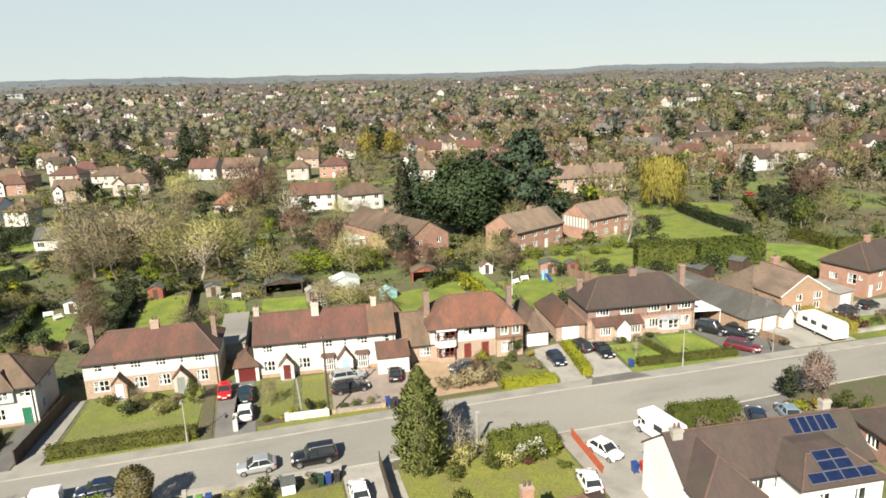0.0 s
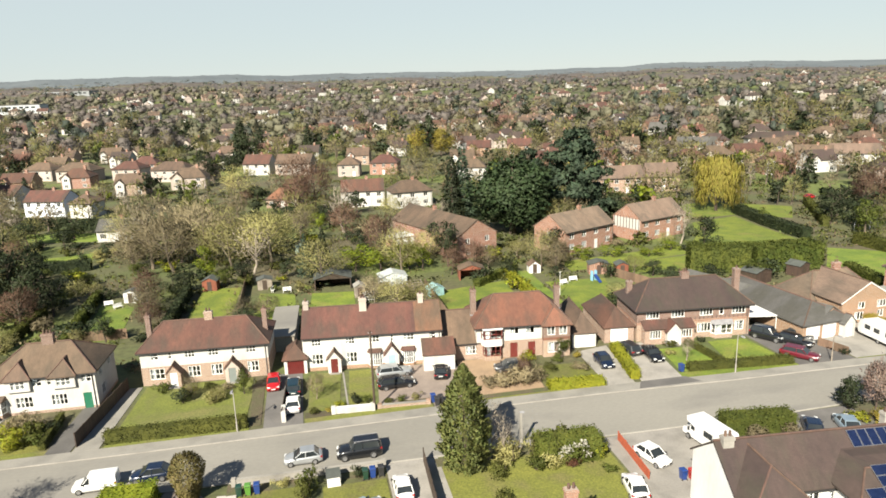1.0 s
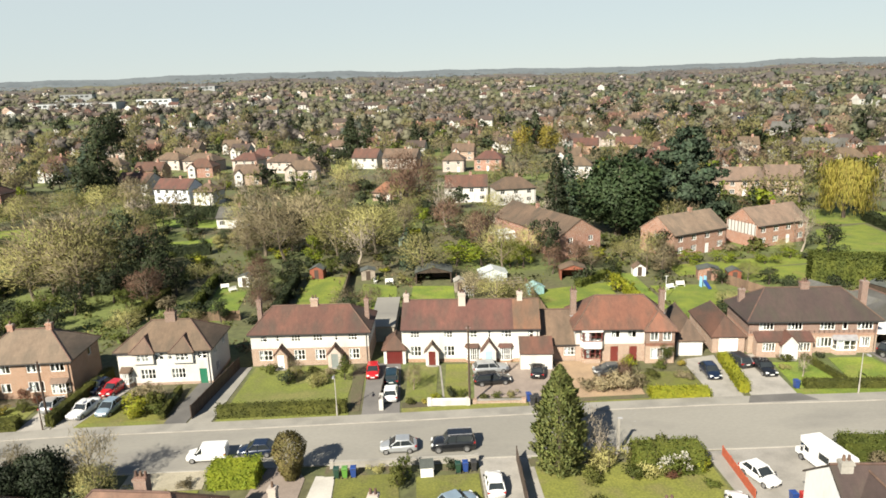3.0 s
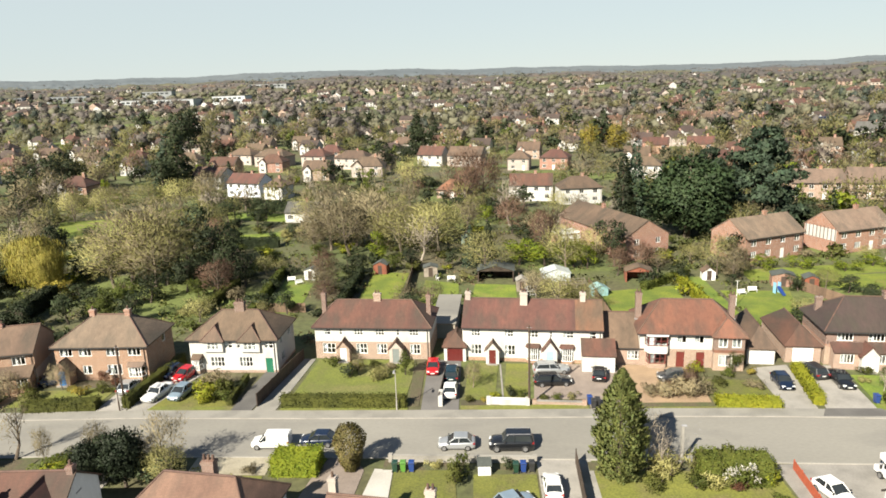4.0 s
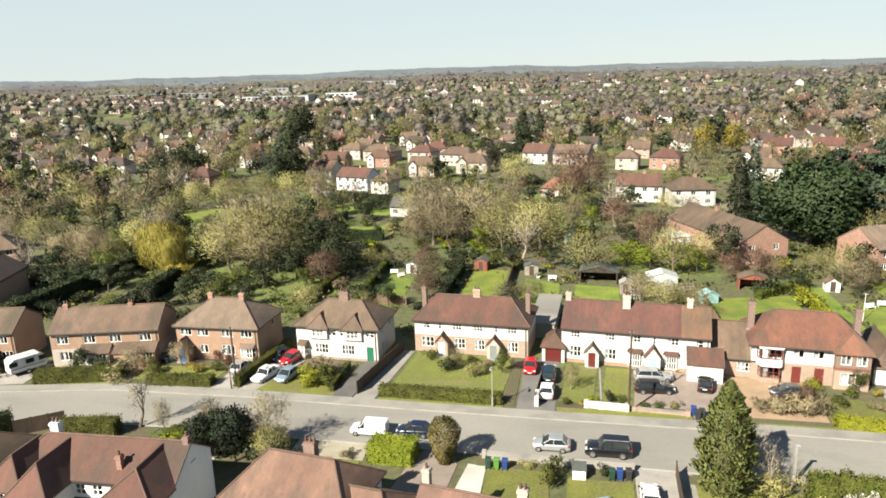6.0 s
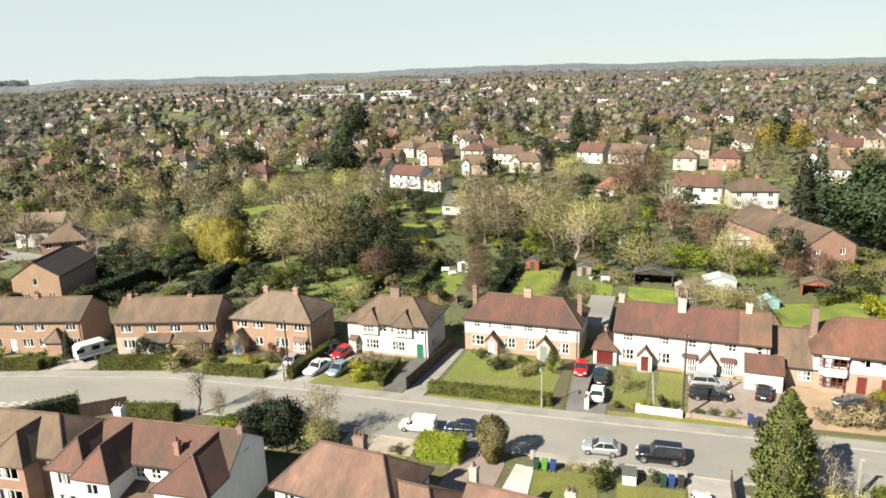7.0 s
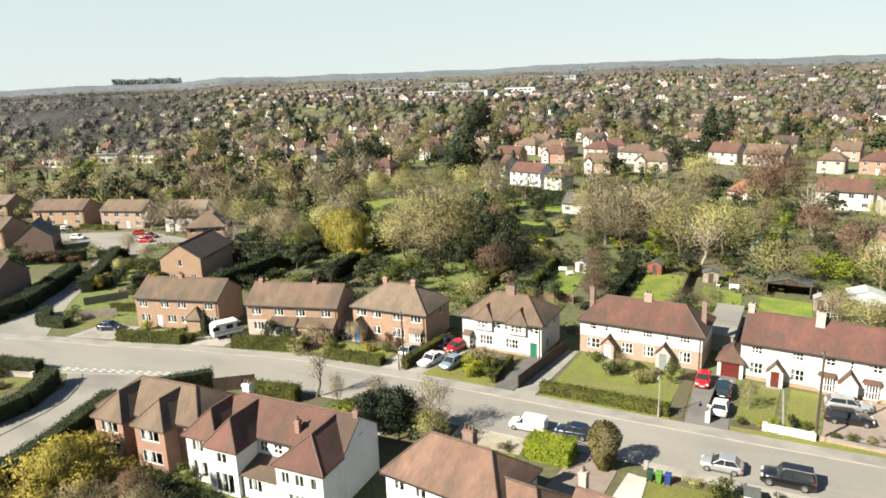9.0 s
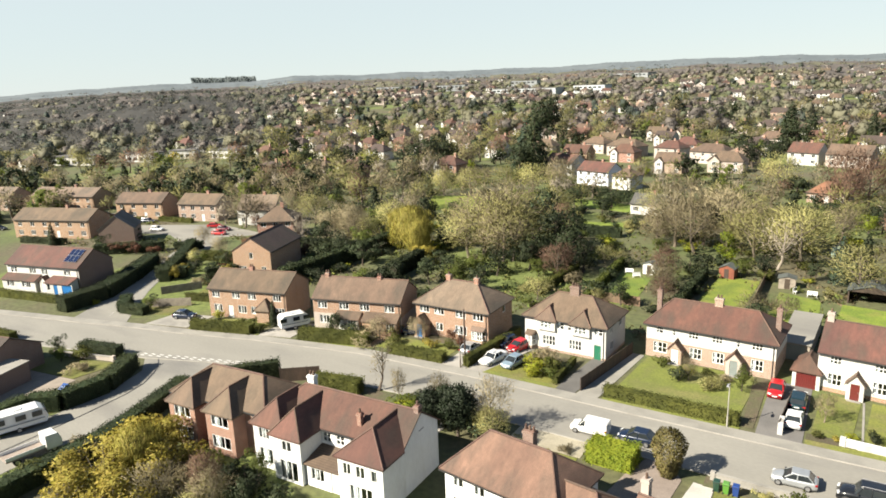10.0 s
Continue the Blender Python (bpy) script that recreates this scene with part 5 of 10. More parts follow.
def rise_of_land(x, y):
    """Flat suburb that climbs gently to low wooded ridges far off."""
    d = math.hypot(x, y)
    if d < 320:
        return 0.0
    ease = lambda k: min(max(k, 0.0), 1.0) ** 2 * (3 - 2 * min(max(k, 0.0), 1.0))
    a = math.degrees(math.atan2(x, y))
    top = float(np.interp(a, RIDGE_AT, RIDGE_Z)) + 1.2 * math.sin(a * 0.9) + 0.8 * math.sin(a * 2.3)
    return top * (0.44 * ease((d - 320) / 1100) + 0.56 * ease((d - 1500) / 1700))


land = Geo()
rings = [0, 15, 30, 45, 60, 75, 90, 110, 130, 160, 200, 250, 320, 400, 500, 600, 720, 850, 980, 1100, 1250, 1400, 1700, 2000, 2300, 2600, 2900, 3200, 3600, 4100, 4700]
SECTORS = 96
for r in rings:
    for i in range(SECTORS):
        a = 2 * math.pi * i / SECTORS
        x, y = r * math.sin(a), r * math.cos(a)
        land.v.append((x, y, rise_of_land(x, y)))
for k in range(len(rings) - 1):
    for i in range(SECTORS):
        j = (i + 1) % SECTORS
        land.f.append((k * SECTORS + i, k * SECTORS + j, (k + 1) * SECTORS + j, (k + 1) * SECTORS + i)[::-1])
sheet("ground", land, LAND, "rough grassy ground of gardens and woodland", "ground", "structure")

KERB_N = [(-260, 20), (-190, 36), (-150, 46), (-124, 52.9), (-107, 56.6), (-96, 59.3), (-86, 61.3), (-74.3, 64.3), (-57.2, 67.4), (-40, 67.9), (-20, 67.6), (0, 67.5), (20, 67.6), (33, 67.4), (48, 66.6), (64, 66.2), (79, 65.6), (120, 64.0), (240, 58)]
KERB_S = [(-254, 12), (-186, 28), (-147, 38), (-121, 44), (-104, 47.5), (-96.8, 49.2), (-82.8, 52.5), (-72.8, 55.9), (-62, 58.9), (-45, 60.0), (-20, 59.7), (0, 59.4), (20, 58.9), (33, 58.3), (48, 58.0), (64, 58.3), (79, 58.0), (120, 56.5), (240, 50)]


def strip(a, b, z, depth=0.3):
    return Geo().slab([[(*p, z), (*q, z), (*s, z), (*r, z)] for p, q, r, s in zip(b, b[1:], a, a[1:])], (0, 0, -depth))


shift = lambda pts, dy: [(x, y + dy) for x, y in pts]
sheet("road", strip(KERB_N, KERB_S, 0.03), ASPHALT, "worn pale grey asphalt road", "road", "structure")
sheet("pavement", strip(shift(KERB_N, 1.9), shift(KERB_N, 0.12), 0.10), PAVE, "pale asphalt footway along the road", "pavement", "structure")
sheet("kerb", strip(shift(KERB_N, 0.12), shift(KERB_N, 0.0), 0.125), CONCRETE, "pale concrete kerb along the road", "kerb", "structure")
sheet("kerb", strip(shift(KERB_S, 0.0), shift(KERB_S, -0.13), 0.12), CONCRETE, "pale concrete kerb along the road", "kerb", "structure")
sheet("lane", blob([(-84, 53.2), (-79.5, 49.5), (-77.6, 44), (-77.4, 30), (-77, 8), (-69.5, 8), (-69.5, 30), (-69.3, 44), (-68, 50), (-65, 56.5), (-70, 57.5)], -0.2, 0.036), ASPHALT, "side lane of worn grey asphalt", "road", "structure")
sheet("side_road", blob([(-108.5, 55.0), (-97.0, 58.0), (-103.5, 64.5), (-112, 73.5), (-119.5, 83), (-126, 97), (-136, 112), (-128, 119), (-150, 123), (-172, 113), (-196, 107), (-197, 101), (-170, 105), (-152, 108), (-139, 102), (-129.5, 89), (-121.5, 77.5), (-112.5, 62.5)][::-1], -0.2, 0.034), ASPHALT, "residential side road of grey asphalt", "road", "structure")
# bays and footways of the lane's mouth
seam = [(-81.4, 53.4), (-79.2, 51.8), (-77.2, 49.6), (-75.6, 47.0), (-74.8, 44.0), (-74.3, 38), (-74.1, 30), (-74.0, 12)]
sheet("tar_seam", strip([(x + 0.12, y) for x, y in seam], [(x - 0.12, y) for x, y in seam], 0.042, 0.1), PLASTIC_K, "dark tar seam in the lane", "road joint", "structure")
marking = thing("road_markings", -75, 56, 0, 0, "worn white give-way dashes at the junctions", "road marking", "", "structure")
for count, x0, dx, y0, dy, w_, d_ in ((16, -84.5, 19.5, 53.0, 5.6, 0.38, 0.12), (12, -111.5, 14.5, 56.3, 3.6, 0.32, 0.1)):
    for i in range(count):
        x, y = x0 + dx * i / (count - 1) + 75, y0 + dy * i / (count - 1) - 56
        for gap in (0.0, 0.55):
            part("dash", Geo().box(x - w_, y - d_ + gap, 0.0, x + w_, y + d_ + gap, 0.045), ROADLINE, marking)
for k in range(5):
    x = -105.8 - k * 3.6
    y = 62.0 + k * 4.6
    sheet("road_markings", Geo().box(-0.05, -0.9, 0, 0.05, 0.9, 0.02).moved(pose(x, y, 0.03, 0, 0, 38)), ROADLINE, "worn white centre dash", "road marking", "structure")


def piece(name, pts, material, label, category, z=0.05):
    return sheet(name, blob(pts, -0.15, z), material, label, category, "structure")


def rect(x0, y0, x1, y1):
    return [(x0, y0), (x1, y0), (x1, y1), (x0, y1)]


sheet("drive_apron", Geo().slab([[(36.4, 67.45, 0.108), (44.4, 67.3, 0.108), (43.2, 69.1, 0.108), (37.4, 69.2, 0.108)]], (0, 0, -0.1)), ASPHALT_D, "dark tarmac patch across the footway", "apron", "structure")
LAWNS = [
    # broad lawn behind the laurel hedge
    [(77, 124.5), (95.7, 117.4), (103.6, 121), (104.6, 140), (106.5, 152), (92.4, 148.4), (86, 136)],
    # grass verges along the road
    [(-66, 67.2), (-57, 69.4), (-57, 70.1), (-66, 68.4)], [(-87.5, 63.0), (-75.5, 66.0), (-75.5, 67.0), (-88, 64.2)], [(-23.2, 69.5), (-8.4, 69.5), (-8.4, 70.2), (-23.2, 70.2)],
    [(-2.4, 69.5), (4.4, 69.5), (12.0, 69.4), (12.0, 70.7), (-2.4, 70.5)], [(16, 69.5), (33, 69.3), (33, 70.3), (16, 70.8)], [(41.5, 69.0), (58.5, 68.2), (58.5, 69.5), (41.5, 70.5)],
    [(-41, 69.8), (-28.6, 69.6), (-28.6, 70.6), (-41, 70.9)], [(67, 68.2), (90, 67.5), (90, 69), (67, 69.2)],
    # front gardens
    [(-22.8, 71.2), (-9.0, 71.0), (-8.3, 83.6), (-21.8, 84.2)], [(-2.0, 72.0), (1.5, 71.8), (2.3, 82.3), (-1.6, 82.6)], [(2.6, 72.4), (5.4, 72.0), (6.4, 82.0), (3.3, 82.2)],
    [(26.0, 70.2), (33.2, 69.6), (33.4, 76.5), (26.6, 77)], [(43.6, 70.6), (49.6, 70.2), (48.9, 77.4), (44.6, 77.8)], [(50.6, 70.0), (58.3, 69.0), (57.6, 78.0), (52.2, 78.4)],
    [(-56.8, 70.8), (-45.5, 71.2), (-45.5, 76), (-56, 75)], [(-86, 63.5), (-76, 66.5), (-77.5, 71.5), (-87.5, 68.5)], [(-69, 68.0), (-58, 70.8), (-59, 75), (-69.5, 71.5)], [(-38.8, 70.9), (-29.2, 70.8), (-29.0, 76.5), (-36.4, 77.6)],
    [(-105, 62.8), (-96.2, 66), (-97.5, 72.5), (-106, 70.5)], [(-101, 74), (-93.5, 76), (-94.5, 81), (-103, 79.5)], [(75, 70.3), (92, 69.6), (92, 74), (77, 75)],
    # back gardens
    [(-37.2, 124.5), (-35.4, 103), (-29.8, 104), (-31, 120)], [(-20.4, 127), (-21.4, 100), (-14.2, 100), (-13.6, 126)], [(-10.0, 121), (-10.6, 103), (-3.4, 105), (-3.8, 118.5)],
    [(-0.8, 118), (-1.4, 108), (6.2, 106), (6.5, 117)], [(20, 112), (21, 98), (33, 96), (34, 115)], [(36.4, 121), (36.8, 96), (39.8, 97), (40.2, 120)], [(40.8, 112), (40.6, 95), (47.8, 97), (52, 111)],
    [(87.6, 98), (95.5, 92.5), (116, 108), (104, 117), (98, 110)], [(97, 170), (93, 152.5), (107.5, 153.5), (118, 145), (128, 158), (112, 172)], [(55, 119), (58, 113), (74, 110), (78, 121)],
    [(-76, 196), (-70, 184), (-40, 176), (-38, 186)], [(-120, 185), (-108, 163), (-88, 172), (-98, 191)], [(-61, 163), (-54.5, 149.5), (-46.8, 151.5), (-50, 166)], [(48.5, 124), (48, 117), (76, 122), (76, 128)],
    # south side
    [(-8.5, 57.4), (-2.7, 57.3), (-2.2, 50), (-8.3, 50)], [(-0.9, 56.6), (5.0, 56.6), (5.0, 49), (-0.9, 49)], [(10.5, 57.4), (27.0, 56.8), (27.0, 47.5), (9.6, 48)],
    [(-28, 56.4), (-21, 56.4), (-21, 52.5), (-28, 52)], [(-43.5, 58.6), (-38.5, 58.4), (-38.5, 52), (-43.5, 52)], [(-96, 46.5), (-84.5, 49.5), (-85.5, 43.5), (-96, 42)], [(-83.4, 51.6), (-79.9, 48.2), (-78.2, 43), (-78, 20), (-80, 20), (-80.4, 43)],
]
for pts in LAWNS:
    piece("lawn", pts, GRASS_DULL if pts[0][1] < 80 and pts[0][0] < 40 else GRASS, "mown grass lawn with mossy yellow patches", "lawn")
DRIVES = [
    (rect(-6.9, 69.4, -2.6, 83.6), ASPHALT_D, "dark tarmac drive"), ([(-26.2, 69.7), (-23.6, 69.7), (-22.3, 84.4), (-24.4, 84.5)], PAVE, "pale tarmac drive"), ([(6.0, 71.2), (16.8, 71.0), (17.2, 81.5), (6.9, 82)], BLOCKS, "brown block paved forecourt"),
    ([(12.2, 69.4), (15.6, 69.4), (16.8, 71.0), (12.2, 71.0)], BLOCKS, "brown block paved crossover"), ([(17.2, 70.9), (25.8, 70.4), (26.4, 80.4), (17.4, 81.6)], GRAVEL, "tan gravel forecourt"), ([(33.3, 69.4), (36.7, 69.2), (38.4, 81.0), (33.7, 80.0)], CONCRETE, "pale concrete drive"),
    ([(37.6, 69.2), (42.9, 69.0), (44.2, 80.6), (39.4, 80.8)], CONCRETE, "pale concrete drive"), ([(58.6, 68.4), (66.5, 68.2), (66.8, 81), (58.2, 83)], ASPHALT_D, "grey tarmac drive"), ([(66.8, 68.3), (76.5, 68.0), (78, 80), (67.0, 76.5)], CONCRETE, "pale concrete forecourt"),
    ([(-44.9, 69.9), (-41.4, 69.7), (-41.0, 79), (-44.6, 78)], CONCRETE, "pale concrete drive"), ([(-41.2, 69.7), (-38.9, 69.7), (-36.0, 80.3), (-40.8, 82.5)], CONCRETE, "pale concrete drive"), ([(-28.9, 69.8), (-26.4, 69.7), (-24.7, 86), (-28.0, 80.2)], ASPHALT_D, "dark tarmac drive"),
    ([(-75.3, 66.2), (-70.0, 67.6), (-70.5, 74), (-75.6, 72)], CONCRETE, "pale concrete drive"), ([(-57.8, 69.9), (-57, 70), (-56, 79), (-58.5, 78)], GRAVEL, "gravel drive"), ([(-96.0, 61.5), (-88.2, 63.4), (-88.5, 69), (-95.5, 67.5)], CONCRETE, "pale concrete drive"),
    (rect(5.2, 44, 10.4, 59.3), CONCRETE, "pale concrete drive"), (rect(27.3, 44, 39.0, 58.2), CONCRETE, "pale concrete forecourt"), ([(-11.9, 45), (-8.4, 45), (-8.6, 57.4), (-10.4, 57.6)], PALE_SLAB, "white concrete path"), ([(-17.6, 47), (-12.1, 47), (-11.4, 57.3), (-12.6, 59.5), (-15.2, 59.5), (-16.2, 56)], BLOCKS, "brown brick path"),
    ([(-38.3, 50), (-35.8, 50), (-35.5, 59.6), (-38.2, 59.6)], CONCRETE, "pale concrete path"), ([(-28.6, 56.6), (-20.8, 56.6), (-20.8, 59.6), (-28.6, 59.7)], SAND, "pale sandy hardstanding"), (rect(46.9, 50, 56, 57.8), ASPHALT_D, "grey tarmac forecourt"), ([(-96, 42), (-84.6, 43.4), (-84.6, 28), (-110, 25), (-112, 38)], BLOCKS, "brown paved yard"),
    ([(80, 75.5), (94, 74.2), (96, 80), (82, 81)], CONCRETE, "pale concrete drive"), (rect(2.4, 71.8, 2.6, 82), CONCRETE, "garden path"), ([(96, 45), (120, 46), (120, 55), (96, 56)], ASPHALT_D, "grey tarmac forecourt"),
]
for pts, material, words in DRIVES:
    piece("driveway", pts, material, words + " beside the houses", "driveway", 0.056)
for pts in ([(-8.9, 84), (-7.2, 84), (-7.2, 70.5), (-8.3, 70.5)], [(-2.4, 70.6), (12, 70.8), (12, 71.9), (-2.4, 71.9)], rect(17, 69.9, 26, 70.9), rect(-9.6, 57.4, 5.2, 59.2), rect(10, 57.2, 27, 58.7), [(39.2, 53), (47, 52), (47, 57.9), (39.2, 58.1)], [(-56.8, 76), (-45.5, 76.1), (-45.5, 78.3), (-56.8, 78.3)], [(-66, 28), (-49, 28), (-49, 39), (-66, 39)], [(56, 53), (70, 52), (70, 58), (56, 57.8)], [(-62, 52), (-45, 52), (-45, 59.5), (-62, 58.5)]):
    piece("flower_bed", pts, SOIL, "garden bed with soil and low plants", "flower bed", 0.058)


# ---- the row north of the road ----
h = House("orange brick semi-detached house with brown gabled roof", -82.4, 70.9, 13.6, 14.4, 7.4, 4.9, 2.2, "gable", TILE_BR, [(0, 4.9, BRICK_O)], (0, 0), 0.3)
for x in (1.4, 5.2, 8.2, 12.8):
    h.win("front", x, 3.25, 1.5, 1.15, 3, 1)
for x in (1.6, 6.2, 8.6, 13.2):
    h.win("front", x, 0.85, 1.6, 1.3, 3, 1)
h.door("front", 4.0, 0.95, 2.05, DOORS["white"])
h.wing(10.9, 2.2, 1.5, 2.4, 1.2, "hip", None, TILE_BR).chimney(-1.0, 3.7, 7.7, 0.7)
h.walls().roof()
h = House("brick and cream terraced house with brown gabled roof", -62.9, 74.6, 14.2, 14.4, 7.2, 4.9, 2.3, "gable", TILE_BR, [(0, 2.5, CREAM), (2.5, 4.9, BRICK_O)], (0, 0), 0.3)
for x in (1.6, 5.2, 8.6, 12.6):
    h.win("front", x, 3.2, 1.6, 1.15, 3, 1)
for x in (1.8, 12.8):
    h.win("front", x, 0.85, 1.7, 1.3, 3, 1)
h.lean_to(4.2, 8.0, 1.2, 2.3, 3.0, CREAM, TILE_BR, [(6.2, 7.6, 0.9, 2.1, 3, 1)], doors=[(4.7, 0.9, 2.0, DOORS["white"])]).lean_to(8.8, 14.2, 1.6, 2.3, 3.1, BRICK_O, TILE_BR, [(12.6, 13.9, 0.9, 2.1, 3, 1)], doors=[(10.2, 0.9, 2.0, DOORS["brown"])])
h.chimney(-6.2, 3.6, 7.8, 0.6).chimney(2.6, 3.6, 7.7, 0.6)
h.walls().roof()
h = House("orange brick semi with tan hipped tiled roof", -48.4, 78.2, 0.5, 12.0, 7.6, 4.9, 2.7, "hip", TILE_TN, [(0, 4.9, BRICK_O)], (0.98, 0.98), 0.35)
for x in (1.5, 4.0, 7.6, 10.4):
    h.win("front", x, 3.35, 1.7, 1.1, 3, 1)
h.win("front", 7.6, 0.8, 1.9, 1.4, 3, 1).bay(10.5, 2.4, 0.7, 1.35).porch(1.5, DOORS["blue"], 1.9, 1.6, 2.2, 1.1, BRICK_O)
h.win("right", 5.0, 3.4, 0.9, 1.0, 1, 1).win("front", 4.0, 0.9, 1.2, 1.2, 2, 1)
h.chimney(-2.4, 3.8, 8.4, 0.7, pots=1).chimney(2.3, 3.8, 8.4, 0.7, pots=1)
h.walls().roof()
h = House("white rendered semi with brown hipped roof and green door", -32.0, 80.3, -2.0, 11.6, 7.4, 4.8, 2.5, "hip", TILE_BR, [(0, 0.35, BRICK_P), (0.35, 4.8, RENDER_W)], (0.9, 0.9), 0.35)
for x in (2.5, 5.2, 6.6, 8.6, 10.6):
    h.win("front", x, 3.35, 1.2 if x not in (6.6,) else 0.6, 1.1, 2 if x != 6.6 else 1, 2)
h.win("front", 3.6, 0.8, 1.9, 1.4, 4, 2).win("front", 7.4, 0.8, 1.8, 1.4, 4, 2).door("front", 10.5, 0.95, 2.05, DOORS["green"]).bay(1.0, 1.6, 0.6, 1.5, 0.9).win("right", 2.0, 3.3, 0.9, 1.1, 2, 1).win("right", 2.4, 0.8, 1.1, 1.3, 2, 1).win("right", 5.4, 3.3, 0.9, 1.1, 2, 1)
h.wing(3.3, 2.6, 0.35, 4.75, 1.35, "hip", [(3.0, 4.75, RENDER_W)], None, [(-0.8, 0.8, 3.25, 4.45, 3, 2)]).wing(8.2, 2.6, 0.35, 4.75, 1.35, "hip", [(3.0, 4.75, RENDER_W)], None, [(-0.8, 0.8, 3.25, 4.45, 3, 2)])
h.chimney(0.0, 3.7, 8.5, 1.3, 0.7, pots=3, material=BRICK_D)
h.walls().roof()
h = House("white over brick semi with red-brown hipped roof", -14.5, 84.3, -3.6, 15.6, 7.6, 4.7, 2.35, "hip", TILE_RB, [(0, 2.45, BRICK_P), (2.45, 4.7, RENDER_W)], (0.6, 0.75), 0.35)
for x, w in ((1.75, 0.95), (3.6, 0.45), (6.0, 1.25), (8.9, 1.25), (11.35, 0.45), (13.5, 1.25)):
    h.win("front", x, 3.35, w, 1.0, 3 if w > 1 else 1, 2)
for x, w in ((1.85, 1.8), (6.35, 1.5), (9.1, 1.4), (13.6, 1.4)):
    h.win("front", x, 0.75, w, 1.45, 3, 2)
h.porch(4.1, DOORS["white"], 1.7, 1.3, 2.1, 1.0, BRICK_P).porch(11.2, DOORS["grey"], 1.8, 1.3, 2.1, 1.05, CREAM)
h.chimney(0.2, 3.8, 8.1, 1.0, 0.6, pots=2, material=BRICK_P).chimney(-7.3, 3.6, 8.2, 0.6, 0.6, 0.2, 1, BRICK_D).chimney(7.3, 3.6, 8.0, 0.6, 0.6, 0.2, 1, BRICK_D)
h.walls().roof()
h = House("long white rendered terrace with red-brown gabled roof", 6.6, 82.7, -6.0, 18.0, 7.4, 4.8, 2.6, "gable", TILE_RB, [(0, 0.5, BRICK_O), (0.5, 4.8, RENDER_W)], (0, 0), 0.3)
for x, w in ((1.75, 1.2), (6.1, 1.2), (9.2, 1.4), (11.5, 0.4), (13.7, 1.4), (16.8, 0.9)):
    h.win("front", x, 3.4, w, 1.0, 3 if w > 1 else 1, 2)
for x in (1.8, 6.2):
    h.win("front", x, 0.85, 1.45, 1.45, 3, 2)
h.bay(9.25, 1.9, 0.35, 1.75, 0.4).bay(13.6, 1.9, 0.35, 1.75, 0.4)
h.porch(4.0, DOORS["red"], 1.7, 1.2, 2.1, 1.05, RENDER_W, TILE_BR).porch(11.4, DOORS["pale"], 1.8, 1.2, 2.2, 1.25, RENDER_W, TILE_RB)
h.lean_to(15.4, 19.4, 2.6, 2.35, 3.5, RENDER_W, TILE_RB)
h.chimney(-8.6, 3.7, 8.4, 0.7, 0.7, material=CREAM, pots=1).chimney(-1.1, 3.2, 8.6, 0.95, 0.9, material=CREAM).chimney(6.6, 3.7, 8.5, 0.7, 0.7, material=CREAM, pots=1)
h.walls().roof()
part("retiled_slope", Geo().slab([[(5.6, -0.31, 4.93 - 0.31 * h.slope), (9.13, -0.31, 4.93 - 0.31 * h.slope), (9.13, 3.62, 4.93 + 3.62 * h.slope), (5.6, 3.62, 4.93 + 3.62 * h.slope)]], (0, 0, -0.04)), TILE_OR, h.root, "newer orange-red tiles")
garage("small white garage with red-brown hipped roof and dark red door", -3.4, 83.2, -5, 2.9, 4.2, 2.25, 1.4, RENDER_W, TILE_RB, DOORS["red"], "hip")
flat_garage("long pale grey flat-roofed garage with dark green doors", -5.3, 91.4, -3, 3.4, 12.0, 2.35, 2.7, WOOD_G, ASPHALT, DOORS["grey"])
# low brick wing with a steep weathered roof between the terrace and the hipped semi
h = House("low brick side wing with weathered brown roof", 18.6, 81.6, -5, 5.4, 9.0, 2.5, 3.0, "gable", TILE_BR, [(0, 2.5, BRICK_P)], (0, 0), 0.25, "house extension", "house_extension")
h.win("front", 3.7, 0.75, 1.8, 1.2, 4, 2)
h.walls().roof()
h = House("white and brick semi with orange-red hipped roof", 26.3, 80.6, -5.5, 12.4, 8.0, 4.75, 2.9, "hip", TILE_OR, [(0, 2.4, BRICK_P), (2.4, 4.75, RENDER_W)], (0.75, 0.75), 0.4)
h.win("front", 5.1, 3.2, 1.2, 1.1, 2, 1).win("front", 7.2, 3.2, 1.2, 1.1, 2, 1)
h.bay(2.1, 3.1, 3.0, 1.3, 0.75, False, 3, OXBLOOD, RENDER_W).bay(2.1, 2.7, 0.65, 1.4, 0.75, False, 3, OXBLOOD)
h.door("front", 5.0, 1.0, 2.05, OXBLOOD).door("front", 7.4, 1.0, 2.05, OXBLOOD)
h.wing(10.6, 3.6, 0.8, 4.7, 1.7, "hip", [(0, 2.35, BRICK_P), (2.35, 2.75, TILE_OR), (2.75, 4.7, BRICK_D)], None, [(-1.3, -0.2, 3.05, 4.3, 2, 1), (0.3, 1.4, 3.05, 4.3, 2, 1), (-1.2, 1.2, 0.6, 2.1, 3, 1)])
h.chimney(-6.0, 4.0, 8.6, 0.75, 0.75, material=BRICK_D).chimney(5.8, 4.6, 8.2, 0.7, 0.7, material=BRICK_D)
h.walls().roof()
garage("white fronted garage with brown gabled roof", 35.3, 81.3, -6, 3.3, 9.5, 2.4, 2.2, RENDER_W, TILE_BR, WOOD_W, "hip")
garage("white fronted garage with red-brown hipped roof", 40.6, 81.6, -6, 4.2, 10.0, 2.5, 2.0, BRICK_P, TILE_RB, WOOD_W, "hip")
